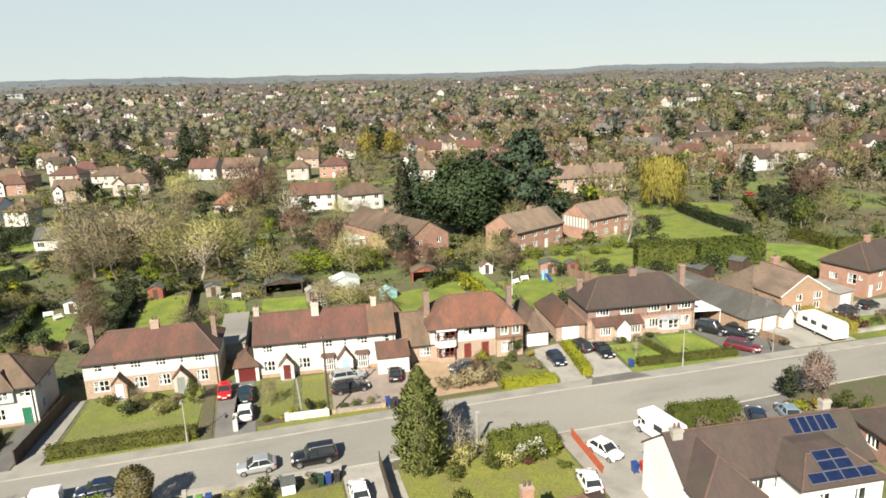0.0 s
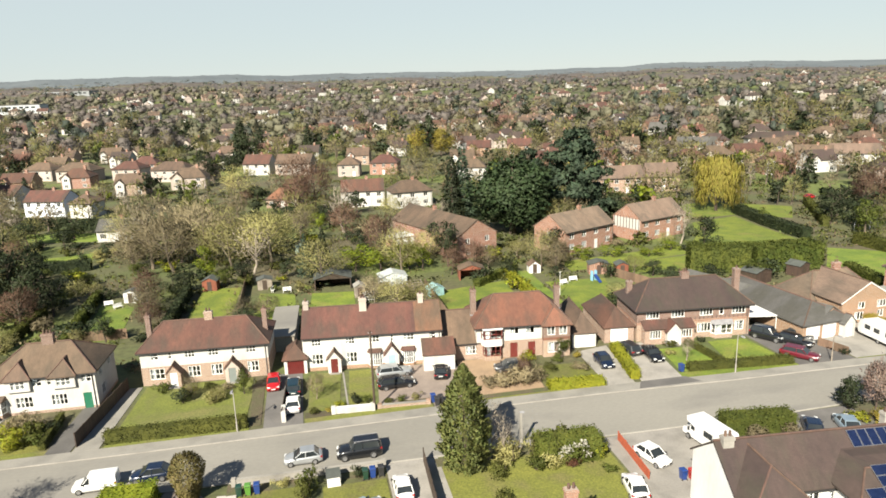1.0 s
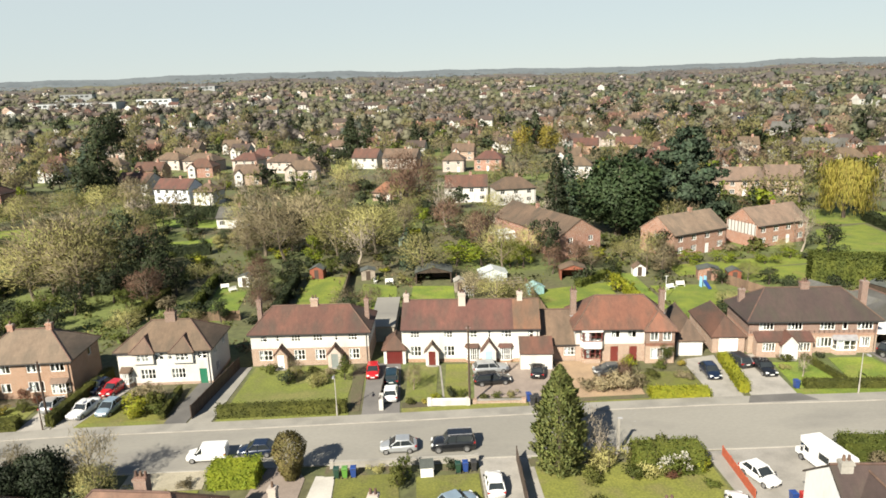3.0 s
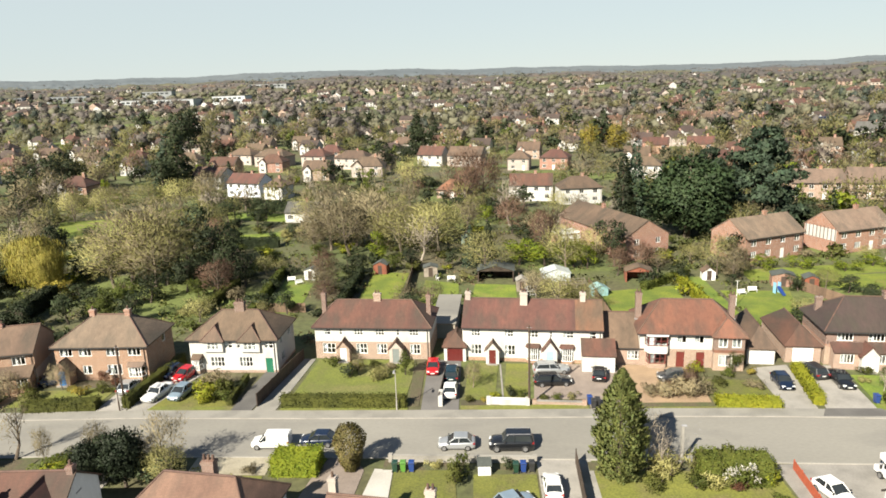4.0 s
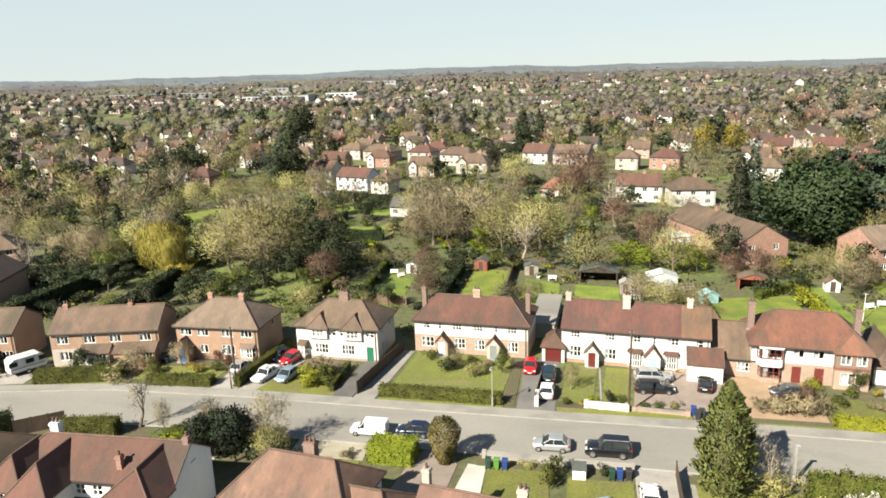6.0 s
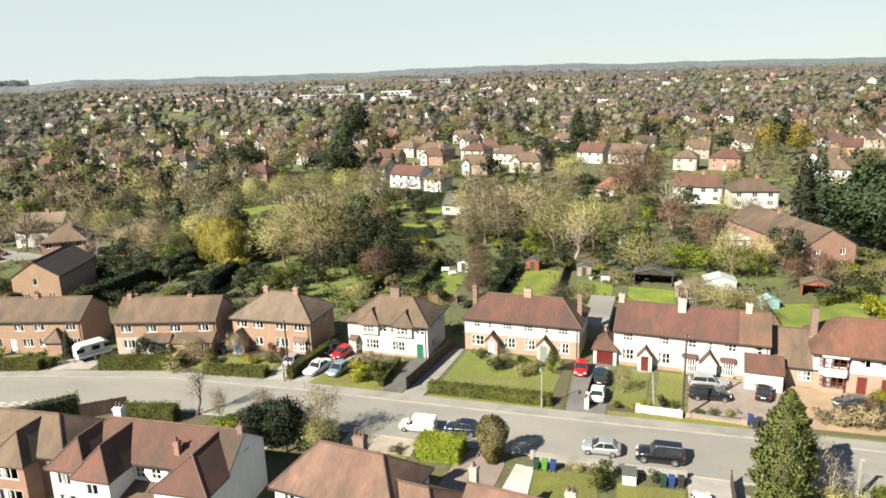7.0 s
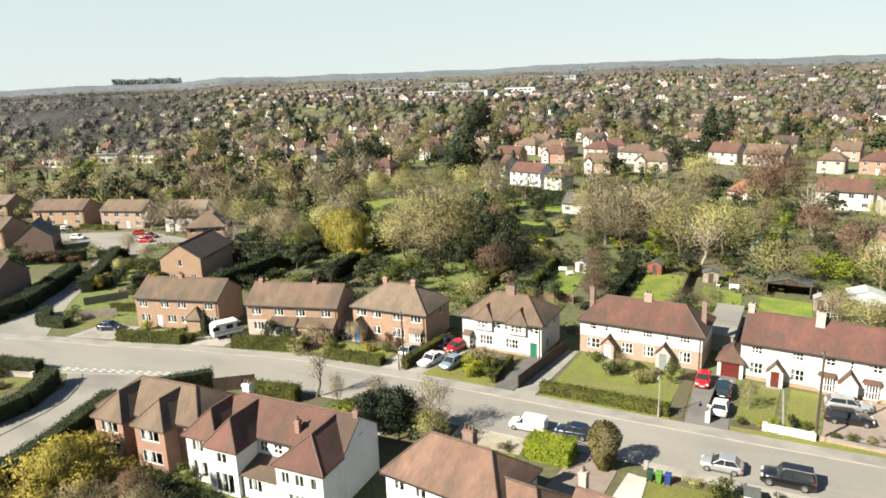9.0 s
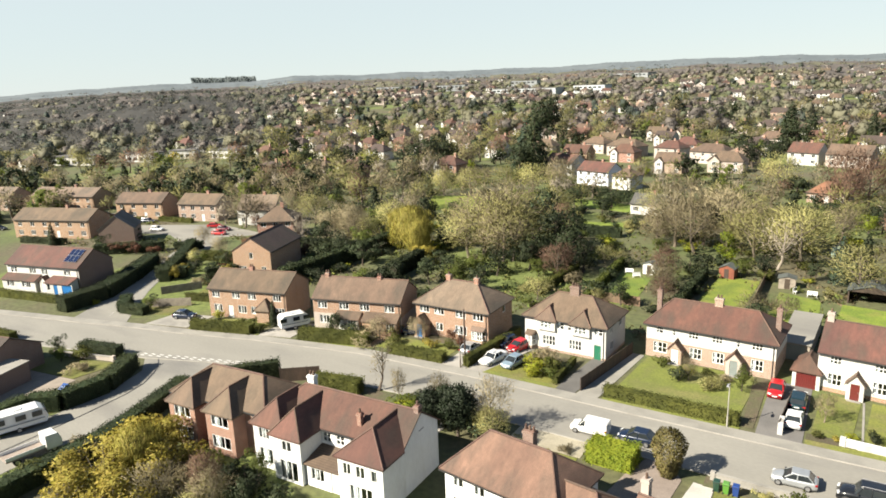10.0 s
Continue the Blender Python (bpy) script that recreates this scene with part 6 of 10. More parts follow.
h = House("brick semi with dark hipped roof and timbered upper floor", 51.0, 80.2, -6.0, 16.2, 8.0, 4.8, 2.9, "hip", TILE_DK, [(0, 2.4, BRICK_P), (2.4, 2.75, BRICK_R), (2.75, 4.8, BRICK_D)], (0.8, 0.8), 0.45)
for x, w in ((2.2, 1.9), (5.8, 1.9), (9.9, 1.9), (12.1, 0.7), (14.6, 2.0)):
    h.win("front", x, 3.2, w, 1.2, 4 if w > 1 else 1, 1)
h.lean_to(0.6, 7.6, 1.4, 2.35, 3.0, BRICK_P, TILE_RB, [(1.3, 2.9, 0.8, 2.0, 4, 1), (5.6, 7.3, 0.8, 2.0, 4, 1)])
h.porch(4.5, DOORS["white"], 2.0, 2.1, 2.2, 1.1, RENDER_W, TILE_RB)
h.win("front", 9.7, 0.8, 2.0, 1.35, 4, 1).bay(12.2, 3.2, 0.6, 1.4, 0.75, True, 3, None, None, LEAD).win("front", 14.8, 0.8, 1.3, 1.4, 2, 1)
h.chimney(0.2, 4.0, 8.6, 1.1, 0.7, material=BRICK_D).chimney(8.3, 4.6, 8.4, 0.8, 0.8, 0.2, 1, BRICK_D).chimney(-7.3, 5.5, 7.2, 0.8, 0.6, 4, 1, BRICK_D)
for i in range(26):
    xx = -7.9 + i * 0.62
    part("timber_batten", Geo().box(xx, -0.035, 2.76, xx + 0.1, -0.002, 3.18), WOOD_D, h.root)
h.walls().roof()
# long grey-roofed range with a carport, and the brick bungalow behind it
h = House("long brick outbuilding with grey tiled roof and white carport", 68.0, 88.5, 110, 24.0, 5.0, 2.6, 1.4, "gable", TILE_GY, [(0, 2.6, BRICK_O)], (0, 0), 0.3, "outbuilding", "outbuilding")
h.walls().roof(False)
h = House("long brick garage building with grey hipped roof and white doors", 71.0, 85.4, 96, 20.0, 8.2, 2.5, 2.0, "hip", TILE_GY, [(0, 2.5, BRICK_O)], (0.7, 0.7), 0.3, "garage", "garage")
h.door("left", 1.8, 2.4, 2.1, WOOD_W).door("left", 4.6, 2.4, 2.1, WOOD_W).porch(7.2, DOORS["white"], 1.8, 0.9, 2.3, 1.0, RENDER_W, side="left")
h.walls().roof()
carport = thing("carport", 61.0, 80.6, -12, 0, "white flat-roofed carport beside the brick house", "carport")
part("roof", Geo().slab([[(-2.6, -1.2, 2.5), (2.6, -1.2, 2.5), (2.6, 5, 2.65), (-2.6, 5, 2.65)]], (0, 0, -0.14)), WOOD_W, carport)
for xx in (-2.5, 2.4):
    for yy in (-1.1, 4.8):
        part("post", Geo().box(xx, yy, 0, xx + 0.1, yy + 0.1, 2.45), WOOD_W, carport)
h = House("orange brick bungalow with brown hipped roof", 78.4, 84.0, 2, 11.8, 7.0, 2.6, 2.9, "hip", TILE_TN, [(0, 2.6, BRICK_O)], (0.9, 0.7), 0.4)
h.wing(5.2, 8.8, 5.2, 3.4, 2.6, "gable", [(0, 3.4, BRICK_O)], TILE_TN, [(-1.7, -0.5, 2.15, 3.2, 2, 1), (1.6, 3.2, 2.1, 3.2, 3, 1), (-2.2, -0.6, 0.5, 1.7, 3, 1), (1.8, 2.9, 0.6, 1.7, 2, 1)])
h.win("left", 2.0, 1.0, 1.2, 1.1, 2, 1).win("left", 5.0, 1.0, 1.2, 1.1, 2, 1)
h.chimney(1.6, 3.6, 6.6, 1.2, 0.7).walls().roof()
flat_garage("brick garage with flat roof and white doors", 85.8, 79.0, 8, 3.6, 6.0, 2.5, 2.7, BRICK_P, CONCRETE, WOOD_W)
h = House("red brick house with dark brown hipped roof", 98.2, 82.2, 11, 13.0, 8.0, 4.9, 3.0, "hip", TILE_DK, [(0, 4.9, BRICK_R)], (0.9, 0.9), 0.4)
for x in (3.4, 7.2, 11.2):
    h.win("front", x, 3.2, 1.2, 1.2, 2, 1).win("front", x, 0.9, 1.3, 1.3, 2, 1)
h.win("left", 2.4, 2.0, 1.4, 1.1, 3, 1).win("left", 5.6, 1.9, 1.5, 1.7, 2, 2).win("left", 7.0, 2.8, 0.6, 0.7, 1, 1).door("front", 1.3, 1.0, 2.05, DOORS["white"])
h.chimney(-1.0, 4.0, 9.0).walls().roof()

# ---- south of the road: backs of houses ----
h = House("brown-roofed brick semi seen from its rear gardens", -54.6, 41.7, 3.0, 13.0, 6.4, 4.9, 2.1, "hip", TILE_BR, [(0, 4.9, BRICK_R)], (0.9, 0.9), 0.35)
h.wing(3.0, 3.8, 1.7, 4.85, 1.9, "hip", [(0, 4.85, BRICK_R)], None, [(-1.2, 1.2, 3.1, 4.3, 3, 1), (-1.3, 1.3, 0.7, 2.1, 3, 1)]).wing(8.4, 3.8, 1.7, 4.85, 1.9, "hip", [(0, 4.85, BRICK_R)], None, [(-1.2, 1.2, 3.1, 4.3, 3, 1), (-1.3, 1.3, 0.7, 2.1, 3, 1)])
h.win("front", 11.8, 3.2, 1.2, 1.1, 2, 1).win("front", 11.8, 0.9, 1.3, 1.2, 2, 1).walls().roof()
h = House("white rendered house with red-brown roof and rear wings", -40.2, 43.0, 2.0, 16.2, 5.8, 4.9, 2.1, "gable", TILE_RB, [(0, 4.9, RENDER_N)], (0.9, 0), 0.35)
h.wing(1.9, 3.7, 2.2, 4.9, 1.9, "hip", [(0, 4.9, RENDER_N)], None, [(-1.2, 0.2, 3.1, 4.3, 3, 1), (-1.3, 1.3, 0.5, 2.2, 3, 1)]).wing(5.0, 3.4, 3.0, 4.9, 1.9, "hip", [(0, 4.9, RENDER_N)], None, [(-0.6, 0.6, 3.1, 4.2, 2, 1), (-1.0, 1.2, 0.1, 2.2, 3, 1)])
h.wing(13.8, 4.8, 3.4, 4.9, 1.9, "hip", [(0, 4.9, RENDER_N)], None, [(-1.9, -1.0, 3.0, 4.2, 2, 1), (-0.5, 0.5, 3.0, 4.2, 2, 1), (1.1, 1.8, 3.0, 4.2, 1, 1), (-1.3, 1.2, 0.5, 2.2, 4, 1)])
for x in (7.4, 9.0, 10.6):
    h.win("front", x, 3.2, 1.0, 1.1, 2, 2)
h.lean_to(6.9, 11.3, 2.6, 2.3, 2.9, RENDER_N, TILE_BR, [(7.4, 9.0, 0.7, 2.0, 3, 1)], doors=[(9.8, 1.0, 2.0, DOORS["white"])])
h.chimney(-5.0, 3.4, 7.9, 0.8, 0.6, material=RENDER_N).chimney(2.8, 0.8, 6.7, 0.45, 0.45, 5, 1).chimney(7.8, 2.9, 7.6, 0.5, 0.6, 5, 1, BRICK_D)
h.walls().roof()
h = House("white rendered house with weathered orange-brown hipped roof", -22.3, 42.1, -8.0, 10.8, 6.6, 4.7, 2.5, "hip", TILE_WE, [(0, 4.7, RENDER_N)], (0.73, 0.73), 0.35)
for x in (1.4, 3.6, 7.0, 9.4):
    h.win("front", x, 3.1, 1.1, 1.2, 2, 1).win("front", x, 0.8, 1.3, 1.3, 2, 1)
h.chimney(0.4, 4.2, 8.0, 1.0, 0.7, pots=3, material=BRICK_D).walls().roof()
h = House("lower side extension with tan tiled roof", -15.7, 41.2, -8.0, 4.4, 5.4, 3.9, 1.7, "gable", TILE_WE, [(0, 3.9, RENDER_N)], (0, 0.6), 0.3, "extension", "house_extension")
h.win("front", 1.2, 1.0, 1.2, 1.3, 2, 1).win("front", 3.2, 1.0, 1.0, 1.3, 2, 1)
h.walls().roof()
h = House("low cream house with tan-brown tiled roof and end chimneys", -8.3, 42.3, -9.0, 8.6, 6.0, 2.9, 2.2, "gable", TILE_WE, [(0, 2.9, CREAM)], (0, 0), 0.3)
for x in (1.6, 4.3, 7.0):
    h.win("front", x, 0.8, 1.3, 1.3, 2, 1)
h.chimney(-3.95, 3.3, 6.5, 0.6, 0.6, 2.9, 1, CREAM).chimney(3.95, 2.9, 6.5, 0.75, 0.6, 2.9, 2, CREAM)
h.walls().roof()
h = House("low house with red-brown tiled roof and brick chimney", 19.5, 37.6, -2, 9.0, 6.0, 3.3, 2.1, "hip", TILE_RB, [(0, 3.3, RENDER_W)], (0.9, 0.9), 0.35)
h.chimney(-2.6, 3.4, 6.9, 0.9, 0.6).walls().roof()
h = House("white rendered house with brown roof and solar panels", 38.4, 39.6, -5.0, 17.0, 6.6, 4.8, 2.5, "gable", TILE_DK, [(0, 4.8, RENDER_N)], (0, 0), 0.35)
h.wing(2.6, 5.0, 2.6, 4.8, 2.2, "hip", [(0, 4.8, RENDER_N)], None, [(-1.0, 1.0, 3.0, 4.2, 3, 1)]).wing(11.8, 7.2, 2.9, 4.8, 0.3, "hip", [(0, 4.8, RENDER_N)], None, [(-2.2, -1.0, 3.0, 4.2, 2, 1), (0.8, 2.2, 3.0, 4.2, 2, 1)])
h.win("front", 6.6, 3.1, 1.1, 1.1, 2, 1).win("front", 8.4, 3.1, 1.1, 1.1, 2, 1)
h.chimney(-7.6, 3.0, 7.9, 0.9, 0.6, material=CONCRETE).chimney(7.3, 4.4, 7.9, 0.8, 0.6, material=CONCRETE)
h.walls().roof()
solar_house = h
# broad front wing under a low hipped roof whose short ridge runs along the house
A, B, P, Q = (-0.6, -3.25, 4.92), (7.2, -3.25, 4.92), (1.5, -0.75, 6.35), (5.1, -0.75, 6.35)
P2, Q2, A2, B2 = (1.5, 2.0, 6.42), (5.1, 2.0, 6.42), (-0.6, 0.05, 4.92), (7.2, 0.05, 4.92)
part("wing_roof", Geo().slab([[A, B, Q, P], [P, Q, Q2, P2], [A2, A, P, P2], [B, B2, Q2, Q]], (0, 0, -0.05)), TILE_DK, h.root)
for a, b in ((A, P), (B, Q), (P, Q)):
    part("ridge_tiles", Geo().tube(a, b, 0.09, n=6), HIP_TILE, h.root)


# ---- solar panels on the south house ----
def solar_panel(m, cols, rows, w=1.0, hgt=1.55):
    root = thing("solar_panels", 0, 0, 0, 0, "dark blue solar panels in aluminium frames on the roof", "solar panel")
    root.matrix_basis = solar_house.root.matrix_basis @ m
    for i in range(cols):
        for j in range(rows if isinstance(rows, int) else rows[i]):
            x, y = i * (w + 0.03), j * (hgt + 0.03)
            f = Geo().box(x, y, 0.05, x + w, y + hgt, 0.085)
            p = part("panel", f, RIM, root)
            part("cell_face", Geo().box(x + 0.04, y + 0.04, 0.085, x + w - 0.04, y + hgt - 0.04, 0.093), SOLAR, p)
    return root


SOLAR = surface("solar_cells", (0.008, 0.014, 0.045), (0.012, 0.02, 0.06), 0.12, 2, 9, 0.2, 0, coat=0.5)
tilt = math.degrees(math.atan(solar_house.slope))
solar_panel(pose(2.6, 1.95, 4.8 + 1.95 * solar_house.slope + 0.13, tilt), 5, 1, 0.8, 1.45)
wing_tilt = math.degrees(math.atan(1.43 / 2.5))
solar_panel(pose(0.45, -2.95, 5.12, wing_tilt), 4, (1, 3, 3, 1), 1.42, 0.86)

# ---- vehicles ----
for kind, x, y, turn, colour, words in (
    ("hatch", -2.6, 61.6, 180, "silver", "silver hatchback parked on the road"), ("van", -21.7, 61.9, 180, "white", "small white panel van parked at the kerb"), ("hatch", -16.9, 62.3, 180, "navy", "dark navy car parked behind a hedge"),
    ("hatch", -3.7, 73.6, 90, "white", "white hatchback on a dark drive"), ("estate", -3.7, 78.4, 90, "green", "dark teal estate car on a drive"), ("hatch", -6.1, 80.2, -90, "red", "bright red hatchback beside the brick house"),
    ("estate", 8.8, 79.4, 4, "silver", "silver estate car on a paved forecourt"), ("estate", 8.6, 76.0, 4, "black", "black estate car on a paved forecourt"), ("hatch", 14.5, 77.8, 80, "black", "small black car on a paved forecourt"),
    ("hatch", 23.2, 76.9, 176, "darkgrey", "dark grey hatchback on gravel"), ("hatch", 35.4, 75.2, -92, "navy", "dark navy car on a concrete drive"), ("estate", 40.2, 78.3, 100, "darkgrey", "dark grey estate car by a garage"), ("saloon", 42.3, 75.6, -92, "black", "black saloon car on a concrete drive"),
    ("hatch", 30.3, 53.2, -72, "white", "white crossover car on a pale forecourt"), ("hatch", 26.3, 48.9, 80, "white", "white car beside a red fence"), ("hatch", 6.2, 54.0, 90, "white", "white car on a concrete drive"), ("hatch", 2.6, 51.6, 25, "paleblue", "pale blue car on a south drive"),
    ("saloon", -39.2, 73.6, -102, "white", "white saloon car on a drive"), ("hatch", -36.3, 73.6, -100, "paleblue", "pale silver-blue hatchback on a drive"), ("hatch", -38.0, 78.8, -104, "red", "bright red car beside a shrub"), ("hatch", -40.2, 79.6, -106, "navy", "dark car in the shade of a hedge"),
    ("hatch", -43.6, 75.2, 92, "silver", "silver hatchback on a concrete drive"), ("hatch", -54.2, 77.2, 20, "navy", "dark blue car beside the porch"), ("hatch", -92.3, 66.3, 20, "navy", "dark blue car on a drive"),
    ("suv", 60.4, 77.0, -58, "black", "black car under the carport"), ("estate", 62.6, 74.4, -58, "black", "black estate car on tarmac"), ("estate", 60.2, 70.4, -52, "maroon", "maroon estate car on tarmac"), ("hatch", 64.4, 76.0, -58, "darkgrey", "dark grey car on tarmac"),
    ("saloon", 48.4, 53.8, 60, "navy", "dark car behind a hedge"), ("hatch", 52.2, 53.6, 70, "paleblue", "pale blue car beside shrubs"), ("saloon", 83.6, 76.6, 10, "darkgrey", "dark grey car on a drive"), ("hatch", 88.6, 77.4, 10, "black", "black car on a drive"),
    ("hatch", 140, 166, 20, "red", "red car parked far behind gardens"), ("hatch", -139.5, 113.4, 20, "red", "red car on the side road"), ("hatch", -142.5, 117.5, 20, "maroon", "dark red car on the side road"), ("hatch", -160, 110.0, 18, "white", "white car on the side road"), ("hatch", -196, 118, 15, "navy", "dark car by brick houses"),
    ("hatch", -201, 119.0, 15, "silver", "silver car by brick houses"), ("van", -125.6, 93.2, 60, "white", "white van parked beside the side road"), ("saloon", -193.5, 117.0, 100, "darkgrey", "dark grey saloon on a drive"), ("hatch", -148.5, 119.5, 40, "red", "red hatchback by the chalet house"), ("estate", -173.0, 116.5, 20, "navy", "dark blue estate by brick houses"),
    ("hatch", -205.5, 92.0, 30, "black", "black hatchback beside the terrace"),
):
    car(kind, x, y, turn, colour, words)
car("suv", 2.9, 61.4, 180, "black", "black off-road car with roof rails on the road", True)
caravan("white touring caravan on a concrete forecourt", 73.9, 71.5, 87, 7.2)
caravan("small white caravan beside a hedge", -72.6, 71.2, 62, 4.6, 2.1, 2.4)
caravan("white caravan behind a dark hedge", -77.4, 32.8, 72, 5.6, 2.1, 2.4)
motorhome("white motorhome parked at the roadside", 36.9, 54.2, 98, 5.6, 2.05, 2.5)
tarp = thing("tarpaulin", -80.9, 40.0, 20, 0, "crumpled bright blue tarpaulin over stacked garden things", "tarpaulin")
part("sheet", Geo().loft([[(-1.0, -0.8, 0), (1.0, -0.7, 0), (1.1, 0.8, 0), (-0.9, 0.9, 0)], [(-0.9, -0.6, 0.9), (0.8, -0.6, 1.2), (0.9, 0.6, 1.0), (-0.7, 0.7, 1.4)], [(-0.4, -0.3, 1.5), (0.3, -0.3, 1.7), (0.4, 0.3, 1.6), (-0.3, 0.3, 1.75)]]), paint("blue_sheeting", (0.03, 0.10, 0.33), 0.5), tarp)
truck = thing("flatbed_truck", -70.2, 30.4, 82, 0, "small white flatbed truck on the lane", "truck")
part("cab", Geo().loft([[(1.1, k, 0.45), (2.6, k, 0.45), (2.65, k, 1.1), (2.3, k, 1.95), (1.1, k, 2.0)] for k in (-0.9, 0.9)]), PAINTS["white"], truck)
part("windscreen", Geo().loft([[(2.62, k, 1.2), (2.34, k, 1.85), (2.38, k, 1.87), (2.67, k, 1.2)] for k in (-0.75, 0.75)]), CAR_GLASS, truck)
part("bed", Geo().box(-2.7, -0.95, 0.7, 1.0, 0.95, 0.85), BLOCKS, truck)
for k in (-0.95, 0.9):
    part("dropside", Geo().box(-2.7, k, 0.85, 1.0, k + 0.05, 1.2), PAINTS["white"], truck)
for a in (1.8, -1.7):
    for s in (-1, 1):
        w = part("wheel", Geo().tube((a, s * 0.65, 0.35), (a, s * 0.88, 0.35), 0.35, n=14), TYRE, truck)
        part("rim", Geo().tube((a, s * 0.7, 0.35), (a, s * 0.9, 0.35), 0.2, n=10), RIM, w)

# ---- hedges ----
OLIVE, LIME, DARK = LEAF_HEDGE, LEAF_LIME, LEAF_DARK
for pts, w, hh, material, words in (
    ([(-23.2, 70.9), (-8.6, 70.6)], 1.4, 1.35, OLIVE, "long clipped olive green front hedge"), ([(-87.0, 63.6), (-76.5, 66.2)], 1.6, 1.6, OLIVE, "clipped olive green front hedge"), ([(-68.6, 68.2), (-57.6, 70.8)], 2.0, 1.7, OLIVE, "thick clipped green front hedge"),
    ([(-53.5, 69.9), (-44.9, 70.6)], 1.7, 1.25, OLIVE, "clipped olive front hedge"), ([(-41.6, 70.3), (-40.2, 83.5)], 1.0, 1.5, OLIVE, "narrow hedge between two drives"), ([(26.2, 70.6), (33.0, 70.0)], 1.7, 0.95, LIME, "bright lime green clipped hedge"),
    ([(37.2, 70.0), (38.9, 79.6)], 1.3, 1.15, LIME, "bright lime green hedge between drives"), ([(44.5, 70.7), (58.2, 69.3)], 1.2, 1.0, OLIVE, "clipped green front hedge"), ([(49.9, 71.0), (49.0, 78.6)], 0.7, 0.8, OLIVE, "low dark hedge between lawns"),
    ([(-20.2, 57.6), (-15.6, 57.5)], 3.2, 1.9, LEAF_BRIGHT, "large square-cut bright green hedge"), ([(39.6, 56.2), (47.0, 55.2)], 2.4, 2.0, LEAF, "broad green clipped hedge"), ([(-55.0, 56.6), (-48.8, 57.8)], 2.0, 1.9, OLIVE, "square-cut olive green hedge"),
    ([(-66.8, 50.6), (-61.2, 56.8)], 1.4, 2.5, DARK, "tall dark hedge on the lane corner"), ([(-69.4, 48.6), (-66.6, 40.5), (-65.0, 34.0), (-64.6, 22.0)], 2.0, 1.9, DARK, "dark hedge along the lane"), ([(-81.6, 49.6), (-77.9, 43.5), (-78.2, 38.0), (-81.0, 35.6), (-81.4, 22.0)], 2.0, 2.2, DARK, "tall dark hedge along the lane"),
    ([(-100.0, 64.6), (-105.0, 63.6), (-109.6, 67.6)], 2.0, 1.5, DARK, "rounded hedge at the road corner"), ([(-115.0, 58.6), (-115.4, 66.8), (-121.5, 76.5), (-128.5, 86.5)], 3.0, 2.7, DARK, "thick dark hedge along the side road"), ([(-143, 57.5), (-116, 62.2)], 1.4, 1.3, OLIVE, "clipped olive green front hedge"),
    ([(-114.4, 78.6), (-122.5, 88.6), (-133.0, 100)], 2.2, 2.6, DARK, "dark clipped evergreen garden hedge"), ([(-126, 44.0), (-108, 47.4)], 1.6, 1.4, OLIVE, "clipped hedge along the road"), ([(-94, 50.0), (-86.8, 51.2)], 1.8, 1.6, DARK, "dark clipped roadside garden hedge"),
    ([(-38.4, 126), (-36.6, 101)], 1.0, 1.9, LEAF, "tall green garden hedge"), ([(-22.6, 124), (-22.9, 101)], 1.2, 2.2, DARK, "dark green garden hedge"), ([(69.0, 111.5), (79.0, 107.4), (92.5, 106.2)], 4.6, 5.0, LEAF, "broad tall green laurel hedge"), ([(109.5, 156), (106.8, 140), (105.8, 125)], 2.4, 2.4, DARK, "dark hedge beside a broad lawn"), ([(94.4, 101.0), (92.2, 89.6)], 1.8, 2.0, LEAF, "long clipped green garden hedge"),
    ([(112.0, 118.5), (112.6, 107.5), (118.0, 106.0)], 2.0, 2.4, OLIVE, "broad clipped green garden hedge"), ([(118, 134), (134, 160)], 1.6, 2.0, OLIVE, "hedge round a far lawn"), ([(77.0, 78.0), (77.6, 74.0), (77.8, 69.6)], 1.5, 1.7, LEAF_GOLD, "yellow flowering shrub hedge behind a caravan"),
    ([(-92, 156), (-64, 147), (-46, 150)], 2.0, 2.4, DARK, "dark hedge across the gardens"), ([(-88, 208), (-60, 196), (-40, 190)], 2.4, 3.0, DARK, "long dark garden hedge"), ([(-44.6, 118), (-45.6, 102)], 1.2, 1.8, OLIVE, "loosely clipped green garden hedge"), ([(35.4, 118), (35.8, 97)], 1.2, 1.6, LIME, "bright green garden hedge"),
    ([(19.4, 55.8), (25.8, 55.5)], 2.6, 2.7, LEAF_MID, "large rounded green flowering shrub by a lawn"), ([(28.2, 113), (38, 121)], 1.4, 1.4, LEAF, "loosely clipped green garden hedge"), ([(-100.5, 73.0), (-92.5, 75.2)], 0.8, 1.4, OLIVE, "hedge behind a garden fence"), ([(-29.6, 78), (-29.4, 70.9)], 0.6, 1.0, OLIVE, "low hedge by a drive"),
):
    hedge(pts, w, hh, material, words, 60 if pts[0][1] < 90 else 28, size=0.15 if pts[0][1] < 90 else 0.28)

